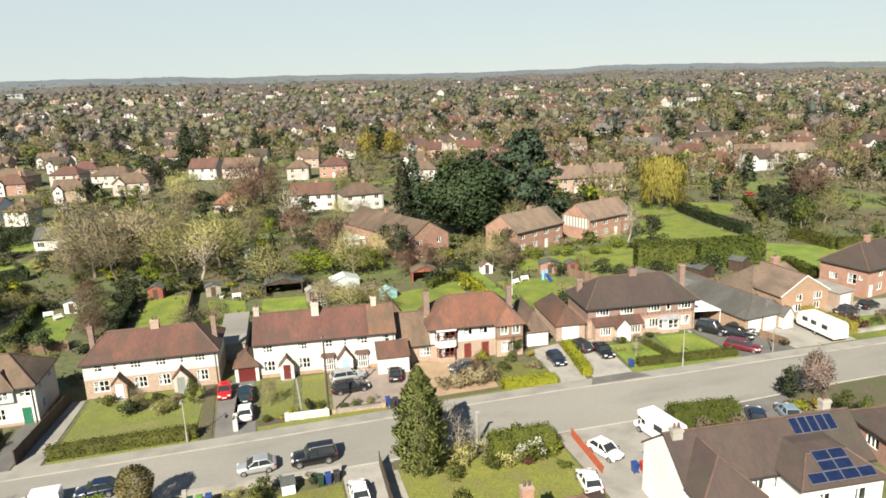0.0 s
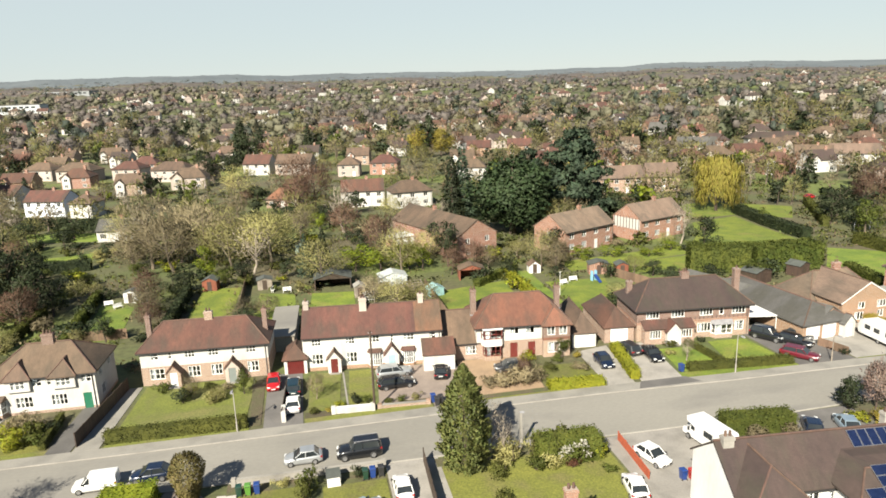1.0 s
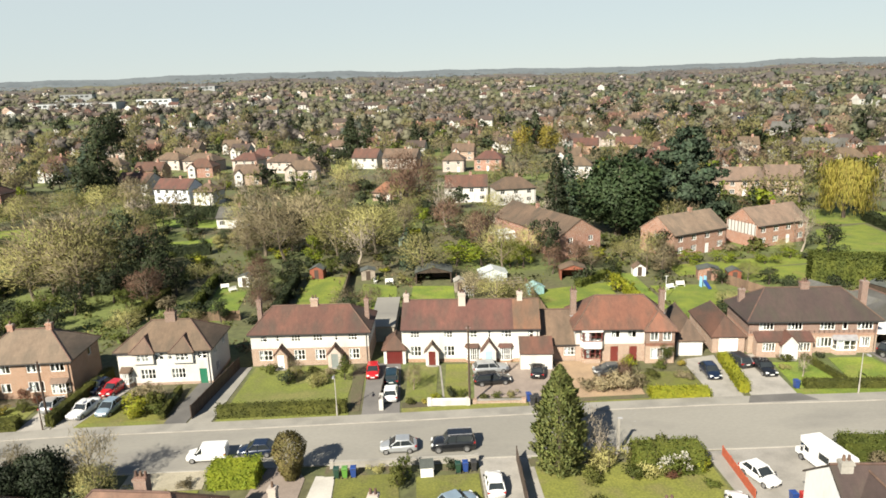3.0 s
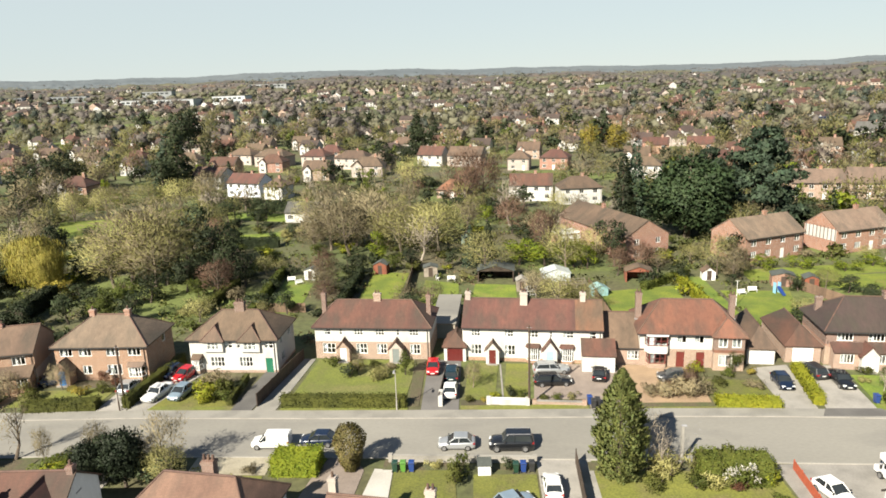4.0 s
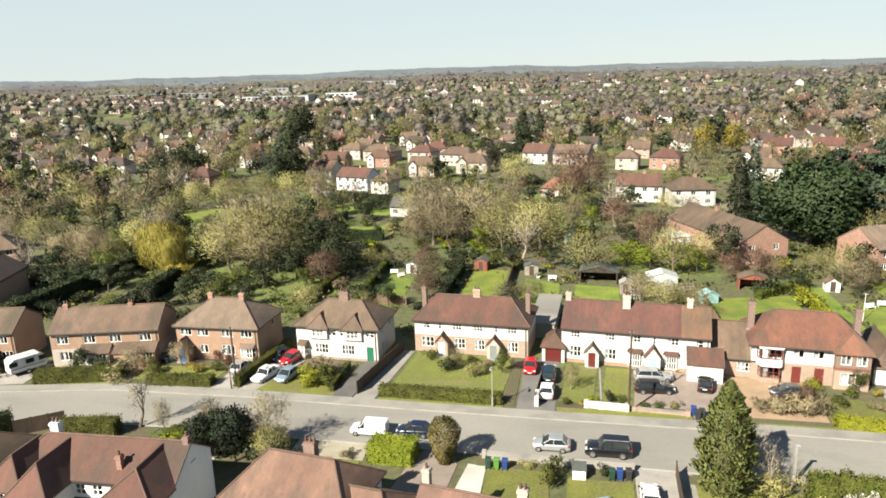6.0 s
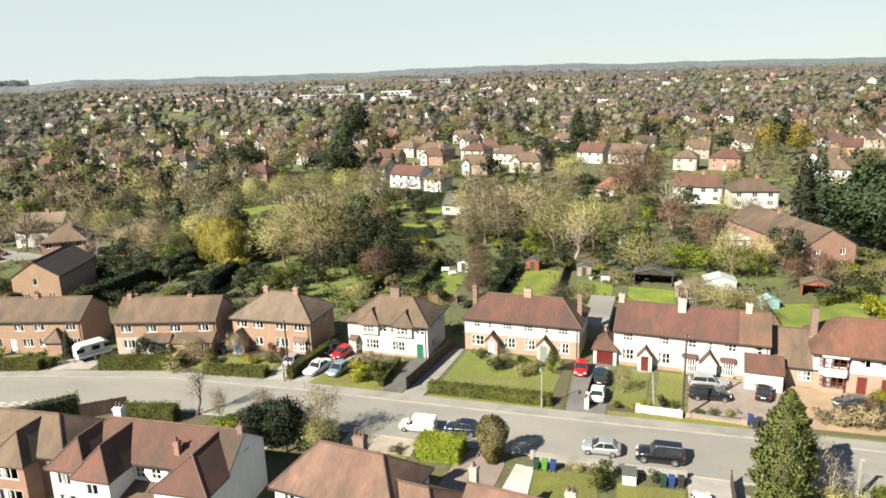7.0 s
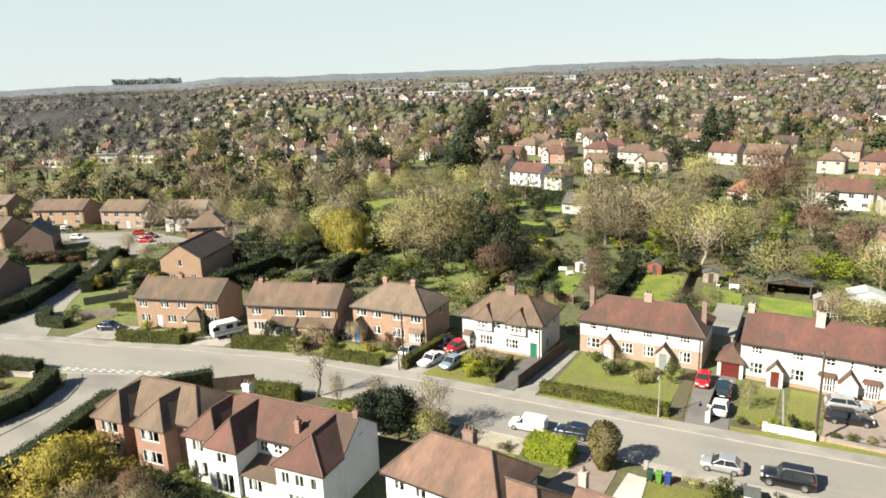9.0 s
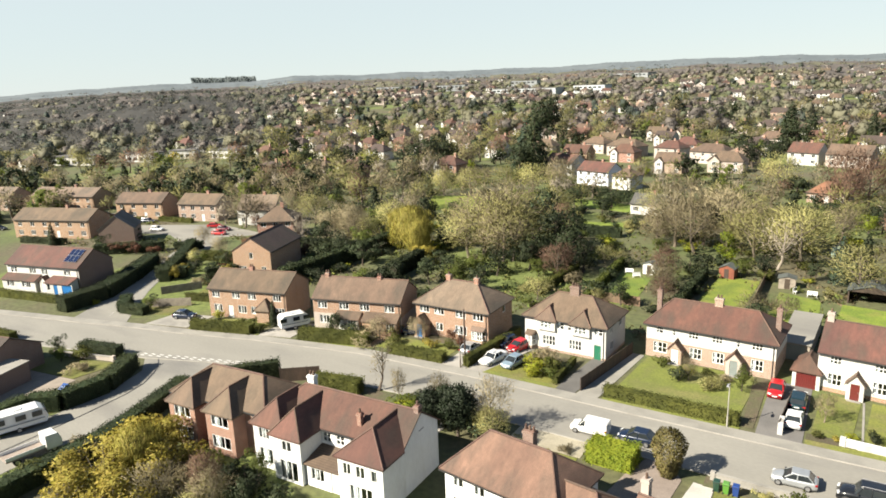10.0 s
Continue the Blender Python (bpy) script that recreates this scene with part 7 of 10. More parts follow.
for pts, w, hh, material, words in (
    ([(-233, 113.2), (-209, 117.6)], 1.2, 1.2, DARK, "dark clipped front hedge"), ([(-190, 112.5), (-176, 118.0)], 1.2, 1.2, OLIVE, "clipped olive front hedge"), ([(-172, 119.5), (-160, 121.5)], 1.2, 1.3, OLIVE, "clipped front hedge by a drive"), ([(-182, 86.2), (-168, 89.6)], 1.4, 1.5, DARK, "dark front garden hedge"),
    ([(-150, 86.5), (-138, 96.0)], 2.2, 2.4, DARK, "thick dark hedge round a corner garden"), ([(-136, 97.5), (-131, 101.5)], 1.8, 1.8, DARK, "dark clipped hedge beside the side road"), ([(-118.5, 80.0), (-113.0, 83.0)], 1.6, 2.4, DARK, "tall dark hedge behind a fence"), ([(-108.5, 84.0), (-104.0, 90.5)], 1.8, 2.2, DARK, "dark evergreen hedge beside a brick house"), ([(-121.5, 94.0), (-112.0, 97.0)], 1.8, 2.0, OLIVE, "overgrown olive green garden hedge"),
):
    hedge(pts, w, hh, material, words, 28, size=0.28)

# ---- fences, walls, bins, posts ----
fence([(-26.0, 70.6), (-23.9, 84.4)], 1.7, WOOD_D, "dark stained wooden fence along a drive")
fence([(-4.9, 70.6), (-4.4, 79.5)], 1.3, WOOD_D, "dark wooden fence between two drives")
fence([(28.8, 57.4), (28.4, 50.2)], 1.0, surface("red_stained_wood", (0.40, 0.085, 0.035), (0.32, 0.07, 0.03), 0.8, 1.5, 10, 0.2, 0.1), "orange-red stained wooden fence")
fence([(8.9, 58.4), (8.6, 49.0)], 1.6, WOOD_D, "dark wooden fence beside a drive")
fence([(-38.6, 104), (-28.4, 103.6)], 1.7, None)
fence([(-12.9, 126.5), (-12.5, 95)], 1.6, None)
fence([(7.2, 119), (7.6, 93)], 1.7, None)
fence([(19.2, 115), (19.8, 92)], 1.7, None)
fence([(53, 114), (60, 96)], 1.7, None)
fence([(-103.4, 67.0), (-96.8, 71.2)], 1.5, WOOD_G, "weathered grey wooden garden fence")
fence([(-107.5, 73.0), (-103.6, 79.0)], 1.5, WOOD_G, "greyed wooden garden fence")
fence([(65.2, 73.2), (66.4, 69.2)], 1.2, WOOD_F, "brown wooden fence beside a drive")
fence([(-60, 55.6), (-56, 58.6)], 1.9, WOOD_D)
low_wall([(0.8, 70.9), (5.2, 70.6)], 0.75, 0.3, RENDER_W, "low white rendered front garden wall", WOOD_W)
low_wall([(6.0, 70.9), (11.6, 70.5)], 0.4, 0.3, BRICK_P, "low brick front garden wall")
low_wall([(-4.7, 70.5), (-4.7, 72.0)], 1.1, 0.3, RENDER_W, "white rendered gate pier wall")
low_wall([(-9.0, 58.9), (5.0, 58.6)], 0.7, 0.25, CONCRETE, "pale stone front wall")
low_wall([(-96, 47.2), (-86.2, 49.7)], 0.6, 0.3, CREAM, "low cream garden wall")
low_wall([(76.5, 70.0), (96, 69.2)], 0.5, 0.3, CONCRETE, "low stone front wall")
BIN_G, BIN_B, BIN_L = paint("dark_green_plastic", (0.012, 0.05, 0.03), 0.5), paint("blue_plastic", (0.015, 0.05, 0.22), 0.5), paint("light_green_plastic", (0.10, 0.26, 0.04), 0.5)
for x, y, material, words in ((-8.4, 57.3, BIN_G, "dark green"), (-7.6, 57.3, BIN_L, "light green"), (-6.8, 57.3, BIN_B, "blue"), (3.8, 57.2, BIN_B, "blue"), (4.6, 57.3, PLASTIC_K, "black"), (3.1, 57.1, BIN_G, "dark green"), (12.5, 69.9, PLASTIC_K, "black"), (13.0, 70.3, PLASTIC_K, "black"), (43.6, 70.6, BIN_B, "blue"), (31.4, 49.6, BIN_B, "blue"), (32.2, 49.4, surface("red_plastic", (0.4, 0.04, 0.03), (0.35, 0.03, 0.03), 0.5, 2, 8, 0.05, 0), "red"), (12.2, 70.8, BIN_B, "blue"), (33.2, 49.8, PLASTIC_K, "black"), (-54.8, 78.2, BIN_B, "blue"), (-26.8, 86.4, PLASTIC_K, "black")):
    wheelie_bin(x, y, 180, material, words + " plastic wheelie bin")
street_lamp(-9.6, 69.6, 0, 5.0, CONCRETE, "pale concrete street lamp on the verge")
street_lamp(49.6, 68.4, 0, 5.0, CONCRETE, "pale concrete street lamp on the verge")
post = thing("roadside_post", 18.9, 58.7, 0, 0, "stout pale grey concrete post by the kerb", "post")
part("column", Geo().loft([[(-k_, -k_, z_), (k_, -k_, z_), (k_, k_, z_), (-k_, k_, z_)] for k_, z_ in ((0.17, -0.1), (0.17, 0.6), (0.14, 0.7), (0.11, 3.8))]), CONCRETE, post)
part("cap", Geo().loft([[(-k_, -k_, z_), (k_ + 0.25, -k_, z_), (k_ + 0.25, k_, z_), (-k_, k_, z_)] for k_, z_ in ((0.13, 3.8), (0.13, 3.88), (0.05, 3.95))]), LEAD, post)
street_lamp(-42.0, 69.8, 0, 5.4, WOOD_D, "dark street lamp beside a drive")
street_lamp(63.0, 68.2, 0, 3.6, WOOD_G, "short weathered post by the pavement")
utility_pole(5.4, 70.6, 9.6, "tall dark wooden utility pole on the verge")
utility_pole(-42.1, 71.2, 7.6, "dark wooden utility pole beside a drive")
utility_pole(20.2, 60.0 - 1.6, 0.9, "short wooden marker post")
for x, y in ((-108.8, 66.2), (-116.2, 60.6)):
    s = thing("road_sign", x, y, 20, 0, "small street name sign on two posts", "sign")
    for a in (-0.4, 0.4):
        part("post", Geo().box(a - 0.04, -0.04, 0, a + 0.04, 0.04, 0.7), PLASTIC_K, s)
    part("plate", Geo().box(-0.55, -0.06, 0.4, 0.55, -0.04, 0.68), WOOD_W, s)

# ---- garden buildings ----
FELT = surface("roofing_felt", (0.06, 0.068, 0.062), (0.09, 0.10, 0.09), 0.9, 0.8, 8, 0.2, 0.1)
RED_W = surface("red_brown_shed_wood", (0.26, 0.085, 0.045), (0.19, 0.06, 0.035), 0.85, 1.5, 12, 0.2, 0.1, stretch=(1, 1, 0.2))
PALE_G = surface("greenhouse_glass", (0.62, 0.66, 0.66), (0.5, 0.55, 0.55), 0.15, 2, 8, 0.1, 0)
shed("small red-brown garden shed on a lawn edge", -19.2, 125.4, -8, 2.6, 2.4, 2.0, 0.6, RED_W, FELT)
shed("open-fronted dark timber summer house with green-grey roof", 3.0, 119.2, -3, 6.6, 4.2, 2.2, 1.0, WOOD_D, FELT, "summer_house", False, True)
shed("pale glass greenhouse on a low frame", 14.0, 118.5, 2, 5.0, 3.2, 1.7, 0.8, PALE_G, PALE_G, "greenhouse", False)
shed("small weathered grey garden shed", 7.4, 113.2, 0, 1.8, 2.0, 2.0, 0.5, WOOD_G, CONCRETE)
shed("orange-brown garden summer house", 28.5, 117.5, -6, 4.6, 3.0, 2.1, 0.8, RED_W, TILE_BR, "summer_house", False, True)
shed("pale turquoise plastic shelter", 20.4, 109.8, 10, 2.6, 2.0, 1.4, 0.6, surface("turquoise_cover", (0.28, 0.46, 0.46), (0.22, 0.38, 0.38), 0.5, 1, 8, 0.1, 0), surface("turquoise_sheet", (0.32, 0.50, 0.50), (0.26, 0.42, 0.42), 0.5, 1, 8, 0.1, 0), "garden_shelter", False)
shed("red brick garden outhouse with felt roof", 52.0, 113.5, -14, 3.6, 2.6, 2.0, 0.5, BRICK_R, FELT)
shed("small red shed by a lawn", 56.0, 112.0, -12, 2.2, 2.2, 1.9, 0.5, RED_W, FELT)
shed("white fronted play house with brown roof", 41.0, 118.0, -5, 2.2, 2.0, 1.6, 0.8, WOOD_W, TILE_BR, "play_house")
shed("dark timber garden shed with felt roof", 85.8, 101.2, 20, 3.0, 2.6, 2.1, 0.6, WOOD_D, FELT)
shed("dark timber garden room", 76.3, 99.4, 18, 4.2, 3.2, 2.2, 0.6, WOOD_D, FELT)
store = thing("garden_store", 0.15, 56.4, 2, 0, "small white box store with a grey sloping lid", "garden store")
part("body", Geo().loft([[(-0.6, 0, z_), (0.6, 0, z_), (0.6, 1.1, z_ * 1.15), (-0.6, 1.1, z_ * 1.15)] for z_ in (0.0, 1.05)]), WOOD_W, store)
part("lid", Geo().loft([[(-0.68, -0.1, 1.04 + q), (0.68, -0.1, 1.04 + q), (0.68, 1.2, 1.24 + q), (-0.68, 1.2, 1.24 + q)] for q in (0.0, 0.07)]), FELT, store)
for q in (-0.3, 0.02):
    part("door", Geo().box(q * 1.8, -0.03, 0.08, q * 1.8 + 0.5, -0.004, 0.98), WOOD_W, store)
part("latch", Geo().box(-0.05, -0.05, 0.5, 0.05, -0.03, 0.56), PLASTIC_K, store)
shed("pale green garden shed among trees", -2.6, 149.0, -5, 2.6, 2.2, 2.0, 0.6, surface("mint_paint", (0.42, 0.55, 0.48), (0.36, 0.48, 0.42), 0.7, 1, 8, 0.1, 0), FELT)
shed("white garden store by a hedge", -32.2, 122.5, -10, 2.4, 2.0, 1.9, 0.4, WOOD_W, FELT)
shed("low weathered garden shed", -9.2, 123.2, 4, 2.6, 2.2, 1.9, 0.4, WOOD_G, FELT)
for x, y, turn in ((-35.6, 121.6, 10), (-33.6, 119.6, 40), (-7.6, 121.5, 70), (-5.2, 120.3, 0), (43.6, 109.5, 20), (45.8, 110.8, 0)):
    b = thing("garden_bench", x, y, turn, 0, "pale wooden garden bench on a patio", "bench")
    part("seat", Geo().box(-0.75, -0.25, 0.4, 0.75, 0.25, 0.46), WOOD_W, b)
    part("backrest", Geo().box(-0.75, 0.22, 0.5, 0.75, 0.27, 0.95), WOOD_W, b)
    for a in (-0.7, 0.64):
        for c in (-0.22, 0.16):
            part("leg", Geo().box(a, c, 0, a + 0.06, c + 0.06, 0.4), WOOD_W, b)
swing = thing("garden_slide", 49.6, 109.6, 15, 0, "small blue plastic garden slide on a lawn", "slide")
part("slide", Geo().loft([[(-0.3, -1.4, 0.1), (0.3, -1.4, 0.1), (0.3, -1.4, 0.2), (-0.3, -1.4, 0.2)], [(-0.3, 0.2, 1.2), (0.3, 0.2, 1.2), (0.3, 0.2, 1.3), (-0.3, 0.2, 1.3)]]), BIN_B, swing)
for a in (-0.45, 0.4):
    part("post", Geo().box(a, 0.2, 0, a + 0.06, 0.9, 1.9), paint("pale_blue_plastic", (0.25, 0.5, 0.68), 0.5), swing)
for x, y, hh in ((40.6, 104.0, 4.2), (120.7, 128.4, 2.0), (124.6, 128.1, 2.0)):
    p = thing("garden_post", x, y, 0, 0, "thin white garden post on a lawn", "post")
    part("pole", Geo().tube((0, 0, 0), (0, 0, hh), 0.05, 0.04, 6), WOOD_W, p)
    part("top", Geo().tube((-0.3, 0, hh - 0.1), (0.3, 0, hh - 0.1), 0.025, n=6), WOOD_W, p)

# ---- front gardens and the south verge: single plants ----
rng = np.random.default_rng(5)
n = 17000
z = 10.7 * (0.02 + 0.98 * rng.random(n) ** 1.05)
k = z / 10.7
girth = 2.22 * np.clip(np.minimum(0.66 + 1.5 * k, 1.0) * (1 - np.clip((k - 0.30) / 0.71, 0, 1) ** 2.3), 0.05, 1)
a = rng.random(n) * 2 * np.pi
girth *= 1 + 0.15 * np.sin(a * 7 + z * 2.3) + 0.13 * np.sin(a * 3 - z * 3.1) + 0.09 * np.sin(z * 7.0 + a * 11)
r = girth * (0.72 + 0.3 * rng.random(n))
c = np.stack([r * np.cos(a), r * np.sin(a), z], 1)
out = np.stack([np.cos(a), np.sin(a), np.full(n, 1.1)], 1)
s = 0.30 * (0.5 + rng.random(n))
big = thing("cypress", 12.6, 56.4, 0, 0, "tall dense conical cypress at the road edge", "tree")
part("trunk", Geo().tube((0, 0, -0.1), (0, 0, 10.8), 0.3, 0.04, 8), BARK, big)
part("crown", shards("crown", c, s, s * 0.6, out, rng, LEAF_CYPRESS, 0.65, unit(np.stack([np.cos(a), np.sin(a), 0.35 + 0.5 * np.sin(a * 7 + z * 2.3)], 1)), 0.6), None, big)
for kind, x, y, hh, wide in (
    ("shrub_olive", 24.6, 56.2, 3.3, 0.7), ("shrub_olive", 22.4, 56.4, 3.6, 0.7), ("shrub_olive", 20.3, 56.2, 3.2, 0.7), ("shrub", 22.6, 54.8, 3.2, 1.0), ("shrub_lime", 25.4, 55.0, 2.0, 1.0), ("shrub_twig", 20.4, 55.0, 2.4, 1.0), ("shrub_twig", 17.4, 56.4, 3.2, 1.0), ("pale_bare", 15.4, 57.6, 6.4, 0.6), ("pale_bare", 16.6, 56.8, 5.4, 0.6), ("shrub", 19.0, 54.4, 1.8, 1.2), ("shrub_red", 22.6, 54.0, 1.0, 1.4), ("shrub_olive", 15.4, 54.2, 1.6, 1.2),
    ("shrub_olive", -2.5, 55.2, 2.2, 0.8), ("shrub", -2.3, 56.4, 2.6, 0.7), ("shrub_twig", -4.8, 57.8, 1.1, 1.2), ("shrub_dark", 2.4, 57.6, 1.4, 1.0),
    ("dark_yew", -33.4, 54.6, 7.4, 0.85), ("dark_yew", -36.6, 54.4, 6.0, 0.9), ("dark_yew", -34.6, 56.8, 5.0, 0.9), ("shrub_gold", -31.6, 56.4, 2.6, 0.7), ("shrub_twig", -31.4, 56.0, 4.6, 0.55), ("shrub_lime", -40.6, 55.6, 2.4, 1.1), ("shrub_lime", -38.4, 56.0, 2.2, 1.1), ("fresh", -39.6, 54.8, 2.6, 1.1), ("shrub_dark", -34.6, 56.2, 3.2, 1.2), ("shrub_dark", -30.4, 55.6, 3.0, 1.2), ("holly", -36.4, 55.0, 5.2, 0.9), ("leafy", -40.6, 57.2, 2.6, 1.2), ("fresh", -39.2, 56.2, 2.2, 1.0), ("shrub", -42.6, 57.0, 1.8, 1.3), ("bare", -30.6, 57.0, 6.4, 0.75), ("bare", -38.4, 59.0, 4.6, 0.7), ("budding", -29.4, 54.6, 4.4, 0.9), ("sapling", -47.4, 59.4, 6.6, 1.0), ("bare", -43.8, 58.6, 4.2, 0.5),
    ("blossom", 58.2, 56.2, 5.6, 0.72), ("holly", 56.2, 57.4, 3.6, 0.9), ("shrub_dark", 55.6, 57.2, 2.6, 1.0), ("leafy", 58.0, 52.2, 2.8, 1.1), ("shrub_lime", 54.6, 55.0, 1.5, 1.5), ("shrub_gold", 56.3, 53.7, 1.6, 1.4), ("leafy", 59.2, 50.6, 2.6, 1.1), ("shrub", 60.2, 49.6, 1.8, 1.3), ("russet", 70.5, 53.6, 3.2, 1.0),
    ("golden", -59.0, 32.0, 5.0, 1.35), ("golden", -58.4, 35.0, 5.2, 1.3), ("golden", -57.6, 38.0, 4.4, 1.2), ("golden", -55.4, 30.0, 5.0, 1.4), ("golden", -56.6, 26.6, 4.6, 1.5), ("golden", -53.2, 33.6, 4.4, 1.2), ("willow", -56.2, 33.4, 5.4, 0.9), ("golden", -60.4, 28.6, 4.4, 1.4), ("golden", -52.6, 28.2, 4.6, 1.4), ("shrub_gold", -62.0, 35.4, 2.8, 1.3), ("shrub_gold", -60.8, 38.6, 2.8, 1.2), ("golden", -53.0, 36.8, 3.4, 1.1),
    ("bare", -51.0, 31.0, 4.6, 1.1), ("shrub_brown", -49.4, 33.6, 3.6, 1.2), ("reddish", -48.4, 34.6, 4.4, 1.0), ("shrub_dark", -46.6, 36.6, 3.4, 1.1), ("shrub_twig", -47.6, 32.6, 3.6, 1.2), ("shrub_dark", -44.4, 36.2, 3.2, 1.2), ("shrub_olive", -49.8, 36.6, 3.0, 1.1), ("leafy", -45.4, 38.4, 3.4, 0.9), ("shrub_dark", -41.0, 36.0, 3.0, 1.2), ("bare", -46.0, 33.4, 4.2, 1.0), ("shrub_brown", -51.6, 37.4, 2.6, 1.1), ("evergreen", -43.0, 34.4, 3.4, 0.9), ("shrub_brown", -64.6, 32.6, 2.4, 1.6), ("shrub_olive", -65.2, 28.2, 2.4, 1.6), ("shrub_dark", -64.2, 34.4, 2.2, 1.3),
    ("shrub", -19.6, 82.2, 1.5, 1.1), ("shrub_dark", -16.6, 78.6, 2.0, 1.0), ("bare", -15.6, 79.2, 3.2, 0.7), ("shrub_lime", -16.2, 81.2, 1.2, 1.4), ("shrub_twig", -12.8, 77.6, 2.0, 1.2), ("leafy", -9.6, 79.0, 3.4, 0.75), ("shrub_olive", -13.8, 81.8, 1.0, 1.5), ("shrub_brown", -11.6, 80.8, 1.3, 1.3),
    ("bare", -1.0, 75.2, 3.4, 0.75), ("shrub_dark", 3.4, 72.8, 1.3, 1.1), ("shrub_lime", 1.4, 72.2, 1.1, 1.0), ("shrub", 4.8, 72.6, 1.1, 1.0), ("shrub_olive", -1.4, 71.6, 0.7, 1.8), ("shrub_gold", 0.2, 71.6, 0.5, 1.8), ("shrub", 8.8, 71.8, 0.9, 1.3), ("shrub_twig", 10.6, 72.2, 1.0, 1.2), ("shrub_olive", 7.2, 71.6, 0.9, 1.3),
    ("shrub_brown", 23.4, 73.0, 2.9, 1.15), ("shrub_brown", 21.6, 72.6, 2.2, 1.3), ("shrub_brown", 25.2, 73.0, 2.4, 1.2), ("reddish", 24.2, 73.6, 3.4, 0.8), ("shrub_brown", 19.6, 73.0, 1.4, 1.5), ("shrub_red", 22.6, 73.6, 1.6, 1.4), ("leafy", 31.4, 79.0, 3.2, 0.7), ("shrub_lime", 26.4, 78.6, 1.9, 1.0), ("shrub_olive", 28.4, 75.6, 1.1, 1.6), ("shrub", 30.2, 77.8, 1.3, 1.3), ("shrub_brown", 31.8, 74.6, 1.2, 1.6), ("shrub_gold", 33.0, 78.2, 1.0, 1.2),
    ("pale_bare", 46.0, 73.4, 3.4, 0.8), ("shrub_olive", 46.4, 78.0, 1.1, 1.5), ("shrub_twig", 44.8, 75.6, 1.0, 1.3), ("shrub", 47.2, 79.0, 0.9, 1.4), ("shrub_dark", 51.2, 78.6, 1.0, 1.4),
    ("shrub_lime", -32.8, 73.2, 2.8, 1.15), ("shrub_lime", -33.4, 72.4, 1.8, 1.2), ("shrub_olive", -31.2, 73.6, 2.6, 1.1), ("shrub_brown", -32.0, 74.8, 3.2, 1.1), ("shrub", -30.4, 72.6, 1.9, 1.3), ("shrub_dark", -29.8, 74.4, 1.6, 1.1), ("shrub_gold", -34.2, 76.4, 1.2, 1.3), ("shrub_lime", -32.6, 71.6, 0.8, 1.6),
    ("bare", -52.4, 75.6, 3.6, 0.9), ("russet", -47.6, 77.0, 2.2, 0.9), ("shrub_gold", -49.0, 73.6, 1.5, 1.3), ("shrub_olive", -46.6, 74.4, 1.4, 1.2), ("bare", -57.8, 73.4, 3.4, 1.3), ("shrub_brown", -58.6, 71.6, 2.4, 1.5), ("shrub_twig", -56.6, 75.2, 2.2, 1.3), ("shrub_olive", -54.4, 73.0, 1.6, 1.4), ("shrub_red", -45.9, 76.6, 1.2, 1.1),
    ("evergreen", -64.6, 71.8, 3.4, 1.0), ("conifer", -66.4, 72.8, 2.4, 0.8), ("shrub_lime", -62.6, 73.6, 1.4, 1.2), ("holly", -62.0, 71.6, 2.6, 1.2), ("shrub_dark", -60.6, 73.2, 1.8, 1.2), ("conifer", -75.9, 70.2, 4.4, 0.8), ("shrub_lime", -86.4, 68.6, 1.8, 0.9), ("shrub_olive", -80.0, 67.4, 1.8, 1.1), ("shrub", -78.2, 67.6, 2.0, 1.0), ("shrub_dark", -84.0, 66.0, 1.5, 1.2), ("shrub_olive", -76.0, 67.4, 1.7, 1.0),
    ("leafy", -101.6, 66.6, 2.4, 1.2), ("shrub_dark", -104.0, 68.6, 2.0, 1.6), ("golden", -103.0, 85.4, 3.4, 1.0), ("shrub_brown", -106, 80.2, 2.2, 1.5), ("holly", -103.8, 80.6, 2.6, 1.0), ("conifer", -117.6, 67.4, 2.4, 0.9), ("shrub_lime", -113.4, 64.2, 1.2, 1.2), ("shrub_red", -110.5, 90, 1.6, 2.0), ("shrub_red", -113.5, 95, 1.4, 2.2), ("holly", -112, 92.2, 4.0, 0.9),
    ("russet", -141.5, 91.0, 3.0, 1.4), ("russet", -145.5, 89.0, 2.8, 1.5), ("shrub_red", -138.5, 93.5, 1.8, 2.0), ("shrub_brown", -148.5, 92.0, 2.0, 1.8), ("holly", -152.0, 89.0, 4.0, 1.1), ("evergreen", -155.0, 100.0, 4.0, 1.1), ("conifer", -170.0, 87.5, 6.0, 0.9), ("bare", -133.5, 104.0, 5.0, 1.0), ("bare", -163.0, 102.5, 5.5, 1.0), ("shrub_dark", -160.0, 97.0, 2.4, 1.6), ("evergreen", -186.0, 107.0, 4.2, 1.2), ("shrub_olive", -176.0, 103.0, 2.2, 1.7), ("bare", -200.0, 103.0, 6.0, 1.0), ("holly", -212.0, 108.0, 5.0, 1.1), ("conifer", -184.5, 116.8, 4.5, 0.8), ("shrub_gold", -116.5, 84.5, 2.6, 1.2), ("holly", -114.8, 86.5, 3.2, 1.0), ("shrub_dark", -110.5, 87.5, 2.6, 1.5), ("russet", -106.5, 101.0, 3.4, 1.3), ("russet", -102.5, 105.5, 3.2, 1.3), ("shrub_brown", -126.0, 88.0, 2.0, 1.6), ("leafy", -118.0, 90.5, 3.4, 1.1),
